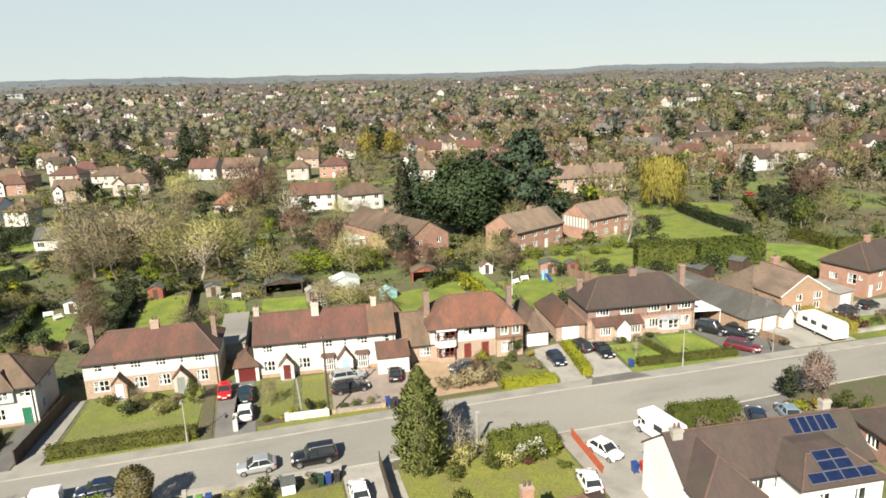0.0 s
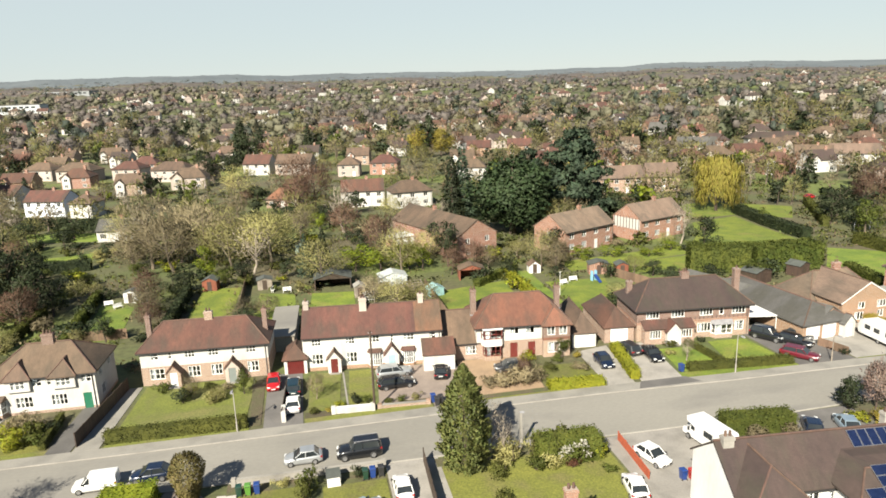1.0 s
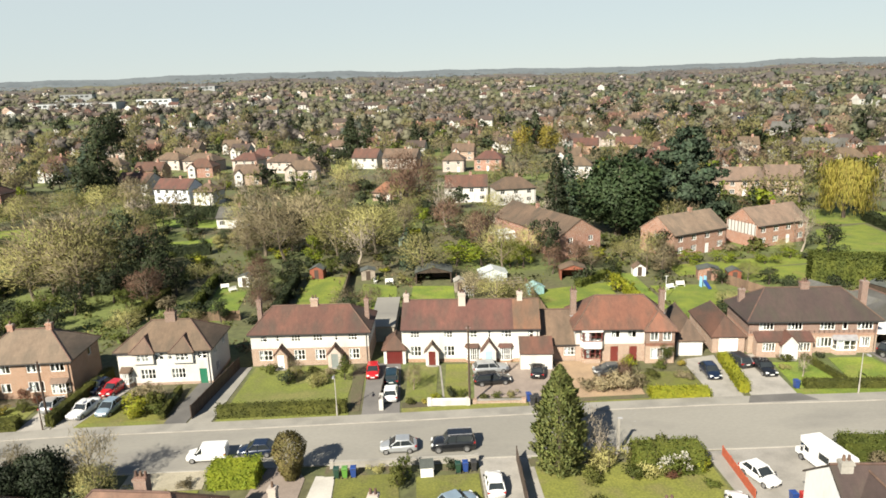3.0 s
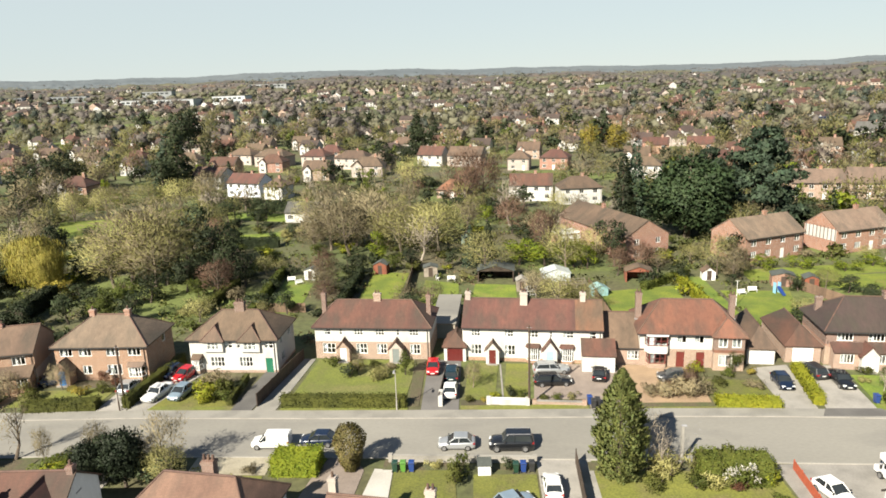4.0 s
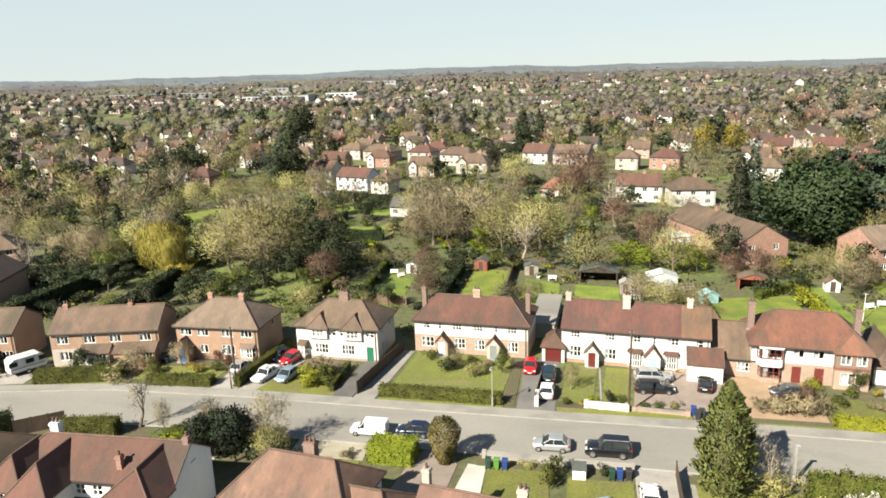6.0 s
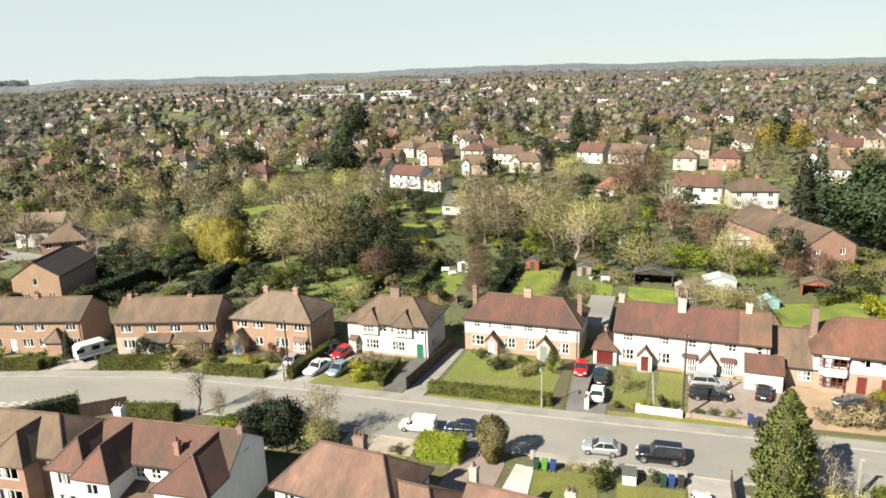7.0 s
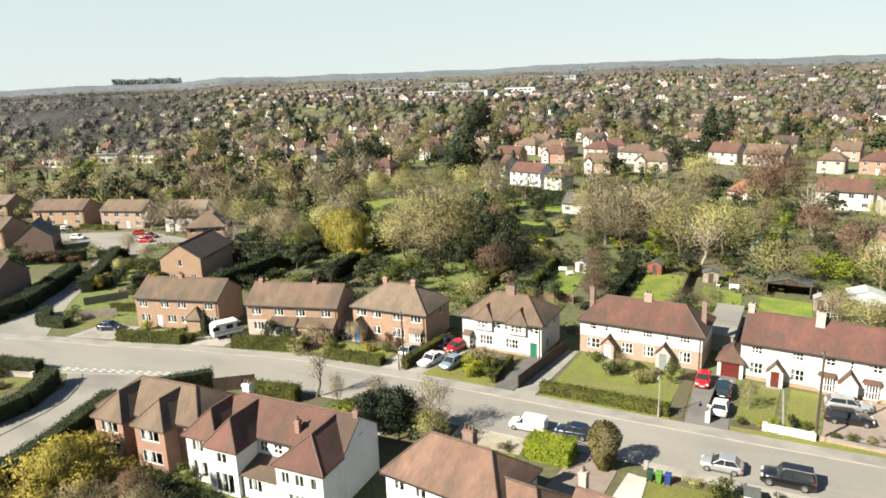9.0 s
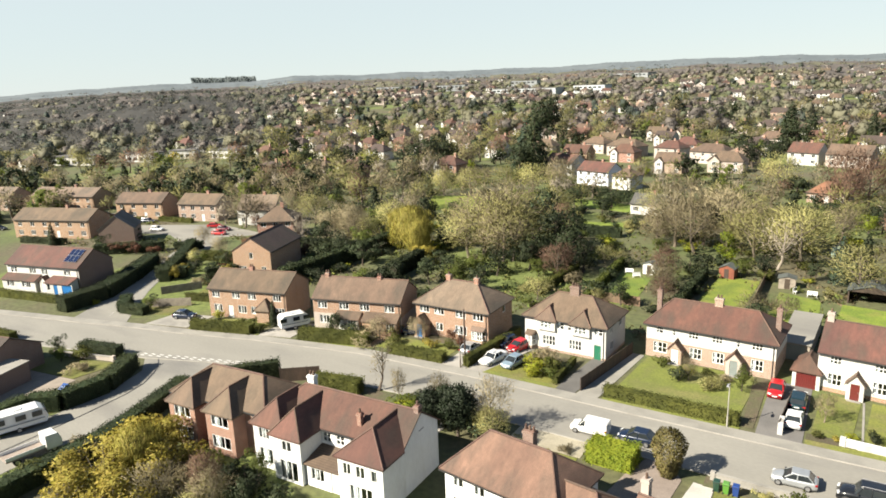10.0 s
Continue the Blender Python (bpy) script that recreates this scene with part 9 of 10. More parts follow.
open_ground = LAWNS + [pts for pts, *_ in DRIVES] + [[(-108.5, 55.0), (-97.0, 58.0), (-103.5, 64.5), (-112, 73.5), (-119.5, 83), (-126, 97), (-136, 112), (-128, 119), (-150, 123), (-172, 113), (-196, 107), (-197, 101), (-170, 105), (-152, 108), (-139, 102), (-129.5, 89), (-121.5, 77.5), (-112.5, 62.5)]]
wood = random.Random(21)
for kind, x, y, hh, wide in (
    ("yew", 47.2, 152.0, 21.5, 1.32), ("cedar", 66.0, 160.0, 24.5, 0.98), ("cedar", 56.0, 166.0, 19.5, 0.8), ("spruce", 39.8, 172.0, 20, 0.9), ("conifer", 36.5, 170.0, 18.5, 0.8), ("willow", 106.5, 160.0, 14.5, 0.86), ("golden", 66, 330, 14, 1.0), ("golden", 52, 322, 16, 0.6),
    ("willow", -84.5, 120.5, 9.8, 1.0), ("willow", -80.5, 118.0, 8.0, 0.8), ("budding", -96.5, 131.0, 9.5, 1.0), ("shrub_gold", -75.5, 114.0, 4.0, 1.0), ("bare", -66.5, 122.0, 15.0, 1.3), ("budding", -65.0, 124.0, 14.5, 1.25), ("budding", -59.5, 121.0, 12.5, 1.25), ("bare", -61.0, 119.5, 11.5, 1.3), ("budding", -69.0, 119.5, 11.0, 1.2), ("evergreen", -52.0, 124.0, 11.0, 0.95), ("holly", -55.0, 120.5, 8.5, 1.1), ("evergreen", -47.5, 122.0, 8.0, 1.1), ("holly", -51.0, 128.5, 9.5, 1.0), ("bare", -64.0, 128.0, 15.5, 1.0), ("evergreen", -56.5, 131.0, 13.5, 0.8), ("conifer", -53.5, 128.0, 11.0, 0.9), ("holly", -49.0, 118.0, 7.5, 1.25), ("holly", -43.5, 118.5, 6.5, 1.2), ("evergreen", -53.5, 116.0, 6.5, 1.1), ("holly", -57.5, 110.0, 5.5, 1.1), ("leafy", -61.0, 108.0, 4.8, 1.1),
    ("bare", -33.0, 146.0, 15.0, 0.95), ("bare", -28.0, 141.0, 13.0, 0.95), ("bare", -23.0, 146.0, 15.0, 1.0), ("fresh", -21.0, 136.0, 6.5, 0.9), ("budding", -16.5, 140.0, 11.0, 1.2), ("budding", -8.5, 141.0, 12.0, 1.25), ("pale_bare", -12.0, 135.0, 10.5, 1.0), ("holly", -28.0, 150.0, 9.0, 1.0), ("evergreen", -13.5, 128.5, 4.5, 1.2), ("reddish", -3.0, 197.0, 12.0, 1.0), ("pale_bare", 8.0, 168.0, 13.0, 1.0), ("reddish", 40.5, 186.0, 9.0, 1.0),
    ("reddish", -134.0, 164.0, 9.5, 1.0), ("holly", -140.0, 158.0, 9.0, 1.0), ("bare", -101.0, 121.0, 9.0, 1.1), ("bare", -107.0, 126.0, 9.0, 1.1), ("holly", -113.0, 128.0, 7.0, 1.1), ("holly", -92.5, 108.5, 5.5, 1.2), ("evergreen", -86.0, 105.0, 5.0, 1.2), ("shrub_dark", -98.0, 107.0, 3.5, 1.5), ("leafy", -93.5, 114.5, 6.0, 1.0), ("evergreen", -103.5, 113.5, 6.5, 1.1),
    ("budding", -108.0, 190.0, 9.5, 1.2), ("budding", -99.0, 196.0, 10.0, 1.2), ("budding", -90.0, 199.0, 10.5, 1.2), ("bare", -82.0, 203.0, 12.0, 1.0), ("budding", -116.0, 186.0, 9.0, 1.1), ("fresh", -86.0, 186.0, 4.0, 1.2), ("holly", -60.0, 186.0, 7.0, 1.3), ("holly", -68.0, 178.0, 6.5, 1.3), ("holly", -58.0, 172.0, 5.0, 1.6),
    ("conifer", 1.8, 127.5, 10.5, 0.75), ("spruce", -1.6, 129.5, 9.0, 0.8), ("evergreen", 26.4, 128.5, 9.5, 0.75), ("reddish", 25.6, 122.0, 5.6, 1.1), ("reddish", 30.5, 123.5, 6.0, 1.0), ("bare", 33.5, 124.0, 5.0, 1.1),
    ("budding", 43.5, 121.5, 8.0, 1.0), ("evergreen", 46.8, 122.5, 7.5, 0.9), ("bare", 45.0, 117.5, 7.0, 0.9), ("fresh", 13.0, 129.5, 5.5, 1.7), ("fresh", 8.0, 130.5, 5.0, 1.6), ("fresh", 18.5, 128.5, 5.6, 1.1), ("fresh", 21.0, 127.8, 5.2, 0.9), ("pale_bare", 78.6, 130.2, 10.0, 0.75), ("evergreen", 80.5, 124.0, 7.0, 1.0), ("fresh", 60.0, 124.5, 2.4, 2.2), ("fresh", 67.0, 122.5, 2.2, 2.4), ("fresh", 73.5, 125.5, 2.4, 2.0), ("fresh", 53.0, 125.0, 2.6, 2.0),
    ("bare", -27.5, 112.0, 6.0, 1.1), ("reddish", -28.0, 118.0, 7.0, 1.0), ("reddish", -25.5, 106.0, 5.0, 1.2), ("bare", -11.5, 104.0, 4.6, 1.3), ("evergreen", -10.6, 101.0, 4.2, 1.1), ("bare", -8.0, 107.0, 4.0, 1.2), ("budding", 12.5, 104.0, 6.0, 1.2), ("bare", 9.5, 109.0, 5.4, 1.1), ("budding", 17.5, 103.0, 5.0, 1.0), ("shrub_brown", 15.0, 112.0, 3.0, 1.3), ("reddish", 150, 152, 11.0, 1.15), ("reddish", 142, 148, 10.0, 1.1), ("evergreen", 128, 142, 9.0, 1.1), ("evergreen", 121, 136, 8.0, 1.0),
    ("conifer", -106.5, 236.0, 25.0, 1.15), ("spruce", -112.0, 240.0, 22.0, 1.1), ("evergreen", -110.5, 231.0, 14.0, 1.0), ("holly", -154.0, 250.0, 15.0, 1.5), ("holly", -166.0, 247.0, 14.0, 1.5), ("evergreen", -145.0, 340.0, 27.0, 0.75), ("evergreen", -149.0, 336.0, 25.0, 0.7), ("conifer", -30.0, 345.0, 23.0, 1.1), ("evergreen", -26.0, 340.0, 20.0, 0.9), ("conifer", 2.0, 372.0, 17.0, 0.9), ("holly", -36.5, 282.0, 13.0, 1.0), ("evergreen", -30.0, 284.0, 11.0, 1.0), ("reddish", 2.0, 205.0, 14.0, 1.0), ("reddish", -4.0, 214.0, 15.0, 1.0), ("budding", -22.0, 230.0, 12.0, 1.2), ("pale_bare", 128, 182, 10, 1.0),
    ("russet", -118.0, 104.0, 4.0, 1.6), ("russet", -113.0, 101.0, 3.6, 1.6), ("holly", -91.0, 90.5, 4.0, 1.2), ("holly", -84.5, 91.0, 3.6, 1.3), ("shrub_dark", -79.0, 90.0, 2.6, 1.6), ("evergreen", -71.0, 96.0, 5.0, 1.2), ("holly", -66.0, 99.5, 5.0, 1.2), ("leafy", -60.5, 101.0, 5.4, 1.2), ("evergreen", -55.5, 99.5, 5.0, 1.3), ("leafy", -75.6, 92.5, 3.8, 1.3),
):
    plant(kind, x, y, hh, wide)
    FOOT.append((x, y, 1, 0, 2.5, 2.5))

NEAR_MIX = [("bare", 20), ("budding", 33), ("reddish", 6), ("evergreen", 8), ("leafy", 12), ("holly", 7), ("conifer", 4), ("pale_bare", 8), ("fresh", 6)]
# open glades: bearing from, to; distance from, to
GLADES = [(-39.0, -14.0, 100, 152), (-38.0, -29.0, 148, 186), (15.5, 21.5, 104, 180), (26.0, 33.5, 140, 215), (30.0, 39.5, 106, 150), (23.5, 31.0, 102, 134), (2.0, 14.0, 120, 146)]


def in_glade(x, y):
    az, d = math.degrees(math.atan2(-x, y)), math.hypot(x, y)
    return any(a0 < az < a1 and d0 < d < d1 for a0, a1, d0, d1 in GLADES)


kinds, weights = zip(*NEAR_MIX)
spots = []
y = 92.0
while y < 262:
    x = -215.0
    while x < 205:
        px, py = x + wood.uniform(-3.4, 3.4), y + wood.uniform(-3.4, 3.4)
        az = math.degrees(math.atan2(-px, py))
        if -53 < az < 70 and not occupied(px, py, 0.6) and not any(inside((px, py), q) for q in open_ground):
            thick = noise.noise(Vector((px * 0.018, py * 0.018, 3.0)))
            in_wood = -122 < px < 14 and 104 < py < 200 and not (py < 122 and px > -45)
            gardens = py < 122 and not in_wood
            if wood.random() < (0.85 if in_glade(px, py) else 0.78 if in_wood else 0.22 if gardens else 0.50 + 0.5 * thick):
                spots.append((px, py, in_wood, gardens))
        x += 7.4
    y += 7.4
BEYOND = {}
for px, py, in_wood, gardens in spots:
    kind = wood.choices(kinds, weights)[0]
    if in_glade(px, py):
        kind, low = wood.choice(("evergreen", "holly", "leafy", "budding", "shrub_dark", "leafy")), wood.uniform(2.2, 4.6)
        plant(kind, px, py, low, wood.uniform(0.95, 1.4))
        continue
    hh = (wood.uniform(6.5, 11.5) if py < 148 else wood.uniform(5.5, 9.5)) if in_wood else wood.uniform(2.2, 4.6) if gardens else wood.uniform(5.0, 11.5)
    if py > 180 and not in_wood and -135 < px < 70:
        hh *= 0.62
    if kind in ("evergreen", "leafy", "holly", "fresh"):
        hh *= 0.72
    if math.hypot(px, py) > 190:
        BEYOND.setdefault(kind, []).append((px, py, hh, wood.uniform(0.85, 1.25)))
    else:
        plant(kind, px, py, hh, wood.uniform(0.85, 1.25))
for _ in range(230):
    px, py = wood.uniform(-120, 110), wood.uniform(91, 200)
    if not occupied(px, py, -1.2) and not any(inside((px, py), q) for q in open_ground):
        plant(wood.choice(("shrub", "shrub_dark", "shrub_olive", "shrub_brown", "shrub_twig", "shrub_lime")) + "_far", px, py, wood.uniform(1.2, 3.0), wood.uniform(1.1, 1.7))


FAR_STYLES = [
    ("white rendered suburban house with dark roof", RENDER_W, TILE_DK, 0.8, 11.5), ("cream suburban house with brown roof", CREAM, TILE_BR, 0.8, 12.5), ("red brick suburban house with brown roof", BRICK_P, TILE_BR, 0.0, 10.5), ("orange brick suburban house with red-brown roof", BRICK_O, TILE_RB, 0.0, 12.0),
    ("brick suburban house with red-brown hipped roof", BRICK_R, TILE_RB, 0.85, 11.0), ("pale brick suburban house with brown roof", BRICK_P, TILE_BR, 0.0, 13.0), ("white suburban house with dark brown roof", RENDER_W, TILE_DK, 0.0, 10.0), ("cream suburban house with dark roof", CREAM, TILE_DK, 0.8, 12.0),
]
FAR_MESH = {}


def far_house(k, x, y, turn, z=0.0):
    words, wall, tiles, hip, w = FAR_STYLES[k]
    d, eave, rise = 8.2, 4.9, 3.0
    root = thing("house", x, y, turn, z, words, "house", "houses in the far streets")
    FOOT.append((x, y + d / 2, math.cos(radians(turn)), math.sin(radians(turn)), w / 2 + 1, d / 2 + 1))
    if k not in FAR_MESH:
        peak = [(0.0, 0.0), (d, 0.0), (d, eave)] + ([(d / 2, eave + rise - 0.15)] if not hip else []) + [(0.0, eave)]
        g = Geo().loft([[(xx, yy, zz) for yy, zz in peak] for xx in (-w / 2, w / 2)])
        o = 0.4
        xr = w / 2 - d / 2 * hip if hip else w / 2 + 0.1
        xe = w / 2 + (o if hip else 0.1)
        ez, top = eave - o * rise / (d / 2), eave + rise
        A, B, C, D, P, Q = (-xe, -o, ez), (xe, -o, ez), (xe, d + o, ez), (-xe, d + o, ez), (-xr, d / 2, top), (xr, d / 2, top)
        tops = [[A, B, Q, P], [C, D, P, Q]] + ([[D, A, P], [B, C, Q]] if hip else [])
        r = Geo().slab(tops, (0, 0, -0.2))
        c = Geo().box(w * 0.2, d / 2 - 0.4, eave, w * 0.2 + 0.9, d / 2 + 0.3, top + 1.1)
        f = Geo()
        wall_run(f, -0.75, 0.75, 0, 1.25, [(-0.62, -0.05, 0.12, 1.12), (0.05, 0.62, 0.12, 1.12)], 0.07)
        f.moved(pose(0, -0.07, 0))
        frames = len(f.f)
        f.poly((-0.7, -0.02, 0.05), (0.7, -0.02, 0.05), (0.7, -0.02, 1.2), (-0.7, -0.02, 1.2))
        fm = f.mesh("window", WOOD_W)
        fm.materials.append(CAR_GLASS)
        fm.polygons[frames].material_index = 1
        gw = 1.9 if k % 2 else 1.5
        gx = -w * 0.3
        by = Geo().loft([[(gx - gw, yy, 0), (gx + gw, yy, 0), (gx + gw, yy, eave - 0.1), (gx, yy, eave + gw * 0.85), (gx - gw, yy, eave - 0.1)] for yy in (-0.8, 0.5)])
        br = Geo().slab([[(gx - gw - 0.3, -1.1, eave - 0.3), (gx, -1.1, eave + gw * 0.85 + 0.12), (gx, 2.2, eave + gw * 0.85 + 0.12), (gx - gw - 0.3, 2.2, eave - 0.3)], [(gx, -1.1, eave + gw * 0.85 + 0.12), (gx + gw + 0.3, -1.1, eave - 0.3), (gx + gw + 0.3, 2.2, eave - 0.3), (gx, 2.2, eave + gw * 0.85 + 0.12)]], (0, 0, -0.15))
        FAR_MESH[k] = (g.mesh("wall", wall), r.mesh("roof", tiles), c.mesh("chimney", BRICK_R), fm, by.mesh("bay", RENDER_W if k in (2, 4, 5) else wall), br.mesh("bay_roof", tiles))
    body, rf, ch, fr, by, br = FAR_MESH[k]
    part("wall", body, None, root), part("roof", rf, None, root), part("chimney", ch, None, root)
    part("bay", by, None, root), part("bay_roof", br, None, root)
    for xx, zz in ((-w * 0.3, 3.1), (w * 0.3, 3.1), (-w * 0.3, 0.8), (w * 0.3, 0.8)):
        part("window", fr, None, root).matrix_basis = pose(xx, -0.004 if xx > 0 else -0.804, zz)


town = random.Random(77)
KNOWN = [(math.atan2(-q[0], q[1]), math.hypot(q[0], q[1]), q[4]) for q in FOOT if math.hypot(q[0], q[1]) > 170]


def before_house(x, y):
    """True where a tree would stand close before one of the houses behind the gardens."""
    a, d = math.atan2(-x, y), math.hypot(x, y)
    return any(abs(a - q) * e < w - 1.0 and 0 < e - d < 48 for q, e, w in KNOWN)


def in_view(x, y, margin=4):
    az = math.degrees(math.atan2(-x, y))
    return -50 - margin < az < 66 + margin


def west_wood(x, y):
    """The wooded hillside to the west, with few houses."""
    az, d = math.degrees(math.atan2(-x, y)), math.hypot(x, y)
    return az > 47 and d > 228


def street_grid(r0, r1, cell_x, cell_y, chance):
    out = []
    n = int(r1 / min(cell_x, cell_y)) + 2
    for i in range(-n, n):
        for j in range(-n, n):
            u, v = i * cell_x + town.uniform(-3, 3), j * cell_y + town.uniform(-5, 5)
            bend = 0.35 + 0.35 * noise.noise(Vector((u * 0.003, v * 0.003, 7.0)))
            x, y = u * math.cos(bend) - v * math.sin(bend), u * math.sin(bend) + v * math.cos(bend)
            d = math.hypot(x, y)
            lively = noise.noise(Vector((x * 0.006, y * 0.006, 1.5)))
            if r0 < d < r1 and y > -0.2 * d and in_view(x, y) and not (west_wood(x, y) and town.random() < 0.93) and town.random() < chance + 0.35 * lively:
                out.append((x, y, math.degrees(bend) + town.choice((0, 0, 0, 90)) + town.uniform(-6, 6) - 25))
    return out


for x, y, w_, d_, turn in ((-354.6, 199.5, 26, 9, 20), (-293.4, 248.4, 18, 9, 10), (-362, 289, 22, 10, 25), (-336, 268, 16, 9, -5), (-318, 240, 14, 8, 30), (-300, 262, 12, 8, 15), (-330, 222, 18, 9, 12)):
    b = thing("house", x, y, turn, rise_of_land(x, y) - 0.2, "low white building with flat grey roof", "building")
    part("wall", Geo().box(-w_ / 2, 0, 0, w_ / 2, d_, 4.6), RENDER_W, b)
    part("roof", Geo().box(-w_ / 2 - 0.3, -0.3, 4.6, w_ / 2 + 0.3, d_ + 0.3, 5.1), ASPHALT_D, b)
    for i in range(int(w_ / 4)):
        part("window", Geo().box(-w_ / 2 + 1 + i * 4, -0.08, 1.2, -w_ / 2 + 3.6 + i * 4, -0.004, 2.8), CAR_GLASS, b)
    FOOT.append((x, y + d_ / 2, math.cos(radians(turn)), math.sin(radians(turn)), w_ / 2 + 2, d_ / 2 + 2))
def western_gap(x, y):
    az, d = math.degrees(math.atan2(-x, y)), math.hypot(x, y)
    return 47 < az < 63 and 285 < d < 470


# belt of trees behind the western houses
for _ in range(260):
    a, d = radians(town.uniform(40, 68)), town.uniform(232, 345)
    x, y = -math.sin(a) * d, math.cos(a) * d
    if not occupied(x, y, 0.5) and not (western_gap(x, y) and town.random() < 0.7):
        BEYOND.setdefault(town.choices(("holly", "evergreen", "budding", "bare", "conifer", "leafy"), (20, 18, 18, 24, 8, 12))[0], []).append((x, y, town.uniform(5.5, 10.5), town.uniform(0.9, 1.3)))
count = 0
for x, y, turn in street_grid(255, 520, 16, 33, 0.66):
    if not occupied(x, y, 7):
        far_house(town.randrange(len(FAR_STYLES)), x, y, turn if abs(turn) < 60 else turn - 90, rise_of_land(x, y) - 0.2)
        count += 1


def joined_houses(name, spots, label):
    me = bpy.data.meshes.new(name)
    v, f, mi = [], [], []
    for x, y, turn in spots:
        m = pose(x, y, rise_of_land(x, y) - 0.3, 0, 0, turn)
        w, d, e, r = town.uniform(9, 16), town.uniform(7.5, 9.5), town.uniform(4.2, 5.4), town.uniform(2.4, 3.6)
        n = len(v)
        hip = town.choice((0, 0, d * 0.42))
        pts = [(-w / 2, 0, 0), (w / 2, 0, 0), (w / 2, d, 0), (-w / 2, d, 0), (-w / 2, 0, e), (w / 2, 0, e), (w / 2, d, e), (-w / 2, d, e), (-w / 2 + hip, d / 2, e + r), (w / 2 - hip, d / 2, e + r), (-w / 2 - 0.3, -0.4, e - 0.2), (w / 2 + 0.3, -0.4, e - 0.2), (w / 2 + 0.3, d + 0.4, e - 0.2), (-w / 2 - 0.3, d + 0.4, e - 0.2)]
        v += [tuple(m @ Vector(p)) for p in pts]
        wall, tiles = town.choices((0, 1, 2), (4, 4, 3))[0], town.choice((3, 3, 4, 4, 5))
        for q, k in (((0, 1, 5, 4), wall), ((1, 2, 6, 5), wall), ((2, 3, 7, 6), wall), ((3, 0, 4, 7), wall), ((10, 11, 9, 8), tiles), ((12, 13, 8, 9), tiles), ((13, 10, 8), tiles if hip else wall), ((11, 12, 9), tiles if hip else wall)):
            f.append(tuple(n + i for i in q)), mi.append(k)
        for wx in (-w * 0.3, w * 0.02, w * 0.3):
            for wz in (0.9, 3.0):
                k = len(v)
                v += [tuple(m @ Vector(p)) for p in ((wx - 0.7, -0.05, wz), (wx + 0.7, -0.05, wz), (wx + 0.7, -0.05, wz + 1.2), (wx - 0.7, -0.05, wz + 1.2))]
                f.append((k, k + 1, k + 2, k + 3)), mi.append(6)
        cx = town.uniform(-w * 0.3, w * 0.3)
        g = Geo().box(cx - 0.4, d / 2 - 0.35, e + r * 0.6, cx + 0.4, d / 2 + 0.35, e + r + 1.0).moved(m)
        k = len(v)
        v += g.v
        for q in g.f:
            f.append(tuple(i + k for i in q)), mi.append(2)
    me.from_pydata(v, [], f)
    for mat_ in (RENDER_W, CREAM, BRICK_P, TILE_BR, TILE_DK, TILE_RB, CAR_GLASS):
        me.materials.append(mat_)
    me.polygons.foreach_set("material_index", mi)
    me.update()
    return tagged(new(name, me), label, "houses", "", "stuff")


mid_spots = street_grid(520, 1000, 18, 40, 0.40)
joined_houses("distant_houses", mid_spots, "many white and brick suburban houses with brown roofs")
far_spots = street_grid(1000, 1700, 22, 52, 0.24)
joined_houses("remote_houses", far_spots, "far scattered houses of the town with brown roofs")
STEEL_CLAD = surface("pale_cladding", (0.40, 0.42, 0.44), (0.34, 0.36, 0.38), 0.7, 0.1, 2, 0.1, 0.05, by_object=0.3)
for x, y, w, d, hh, turn in ((-372, 790, 88, 25, 8, -1), (-290, 800, 40, 22, 10, -4), (-523, 862, 46, 25, 9, 20), (-610, 850, 60, 30, 7, 25), (-330, 1080, 70, 30, 9, -10), (-440, 930, 46, 22, 10, 10)):
    b = thing("commercial_building", x, y, turn, rise_of_land(x, y) - 0.5, "large pale flat-roofed commercial building in the town", "building")
    part("wall", Geo().box(-w / 2, 0, 0, w / 2, d, hh), STEEL_CLAD, b)
    part("roof", Geo().box(-w / 2 - 0.3, -0.3, hh, w / 2 + 0.3, d + 0.3, hh + 0.6), ASPHALT_D, b)
    for i in range(int(w / 6)):
        part("window", Geo().box(-w / 2 + 1.5 + i * 6, -0.08, hh - 3.4, -w / 2 + 5.5 + i * 6, -0.004, hh - 1.6), CAR_GLASS, b)

# tall trees among the nearer streets
for i in range(300):
    a, d = radians(town.uniform(-52, 46)), math.sqrt(town.uniform(330**2, 640**2))
    x, y = -math.sin(a) * d, math.cos(a) * d
    if not occupied(x, y, 0.5) and not before_house(x, y):
        BEYOND.setdefault(town.choices(("bare", "budding", "evergreen", "holly", "conifer"), (26, 42, 12, 10, 10))[0], []).append((x, y, town.uniform(9.5, 16), town.uniform(0.9, 1.2)))
# garden trees before the first far streets
for i in range(420):
    a, d = radians(town.uniform(-50, 62)), math.sqrt(town.uniform(225**2, 420**2))
    x, y = -math.sin(a) * d, math.cos(a) * d
    if not occupied(x, y, -0.8) and not western_gap(x, y) and not before_house(x, y):
        BEYOND.setdefault(town.choices(("bare", "budding", "evergreen", "holly", "leafy", "conifer"), (30, 32, 10, 10, 12, 6))[0], []).append((x, y, town.uniform(4.5, 8.5), town.uniform(0.9, 1.3)))
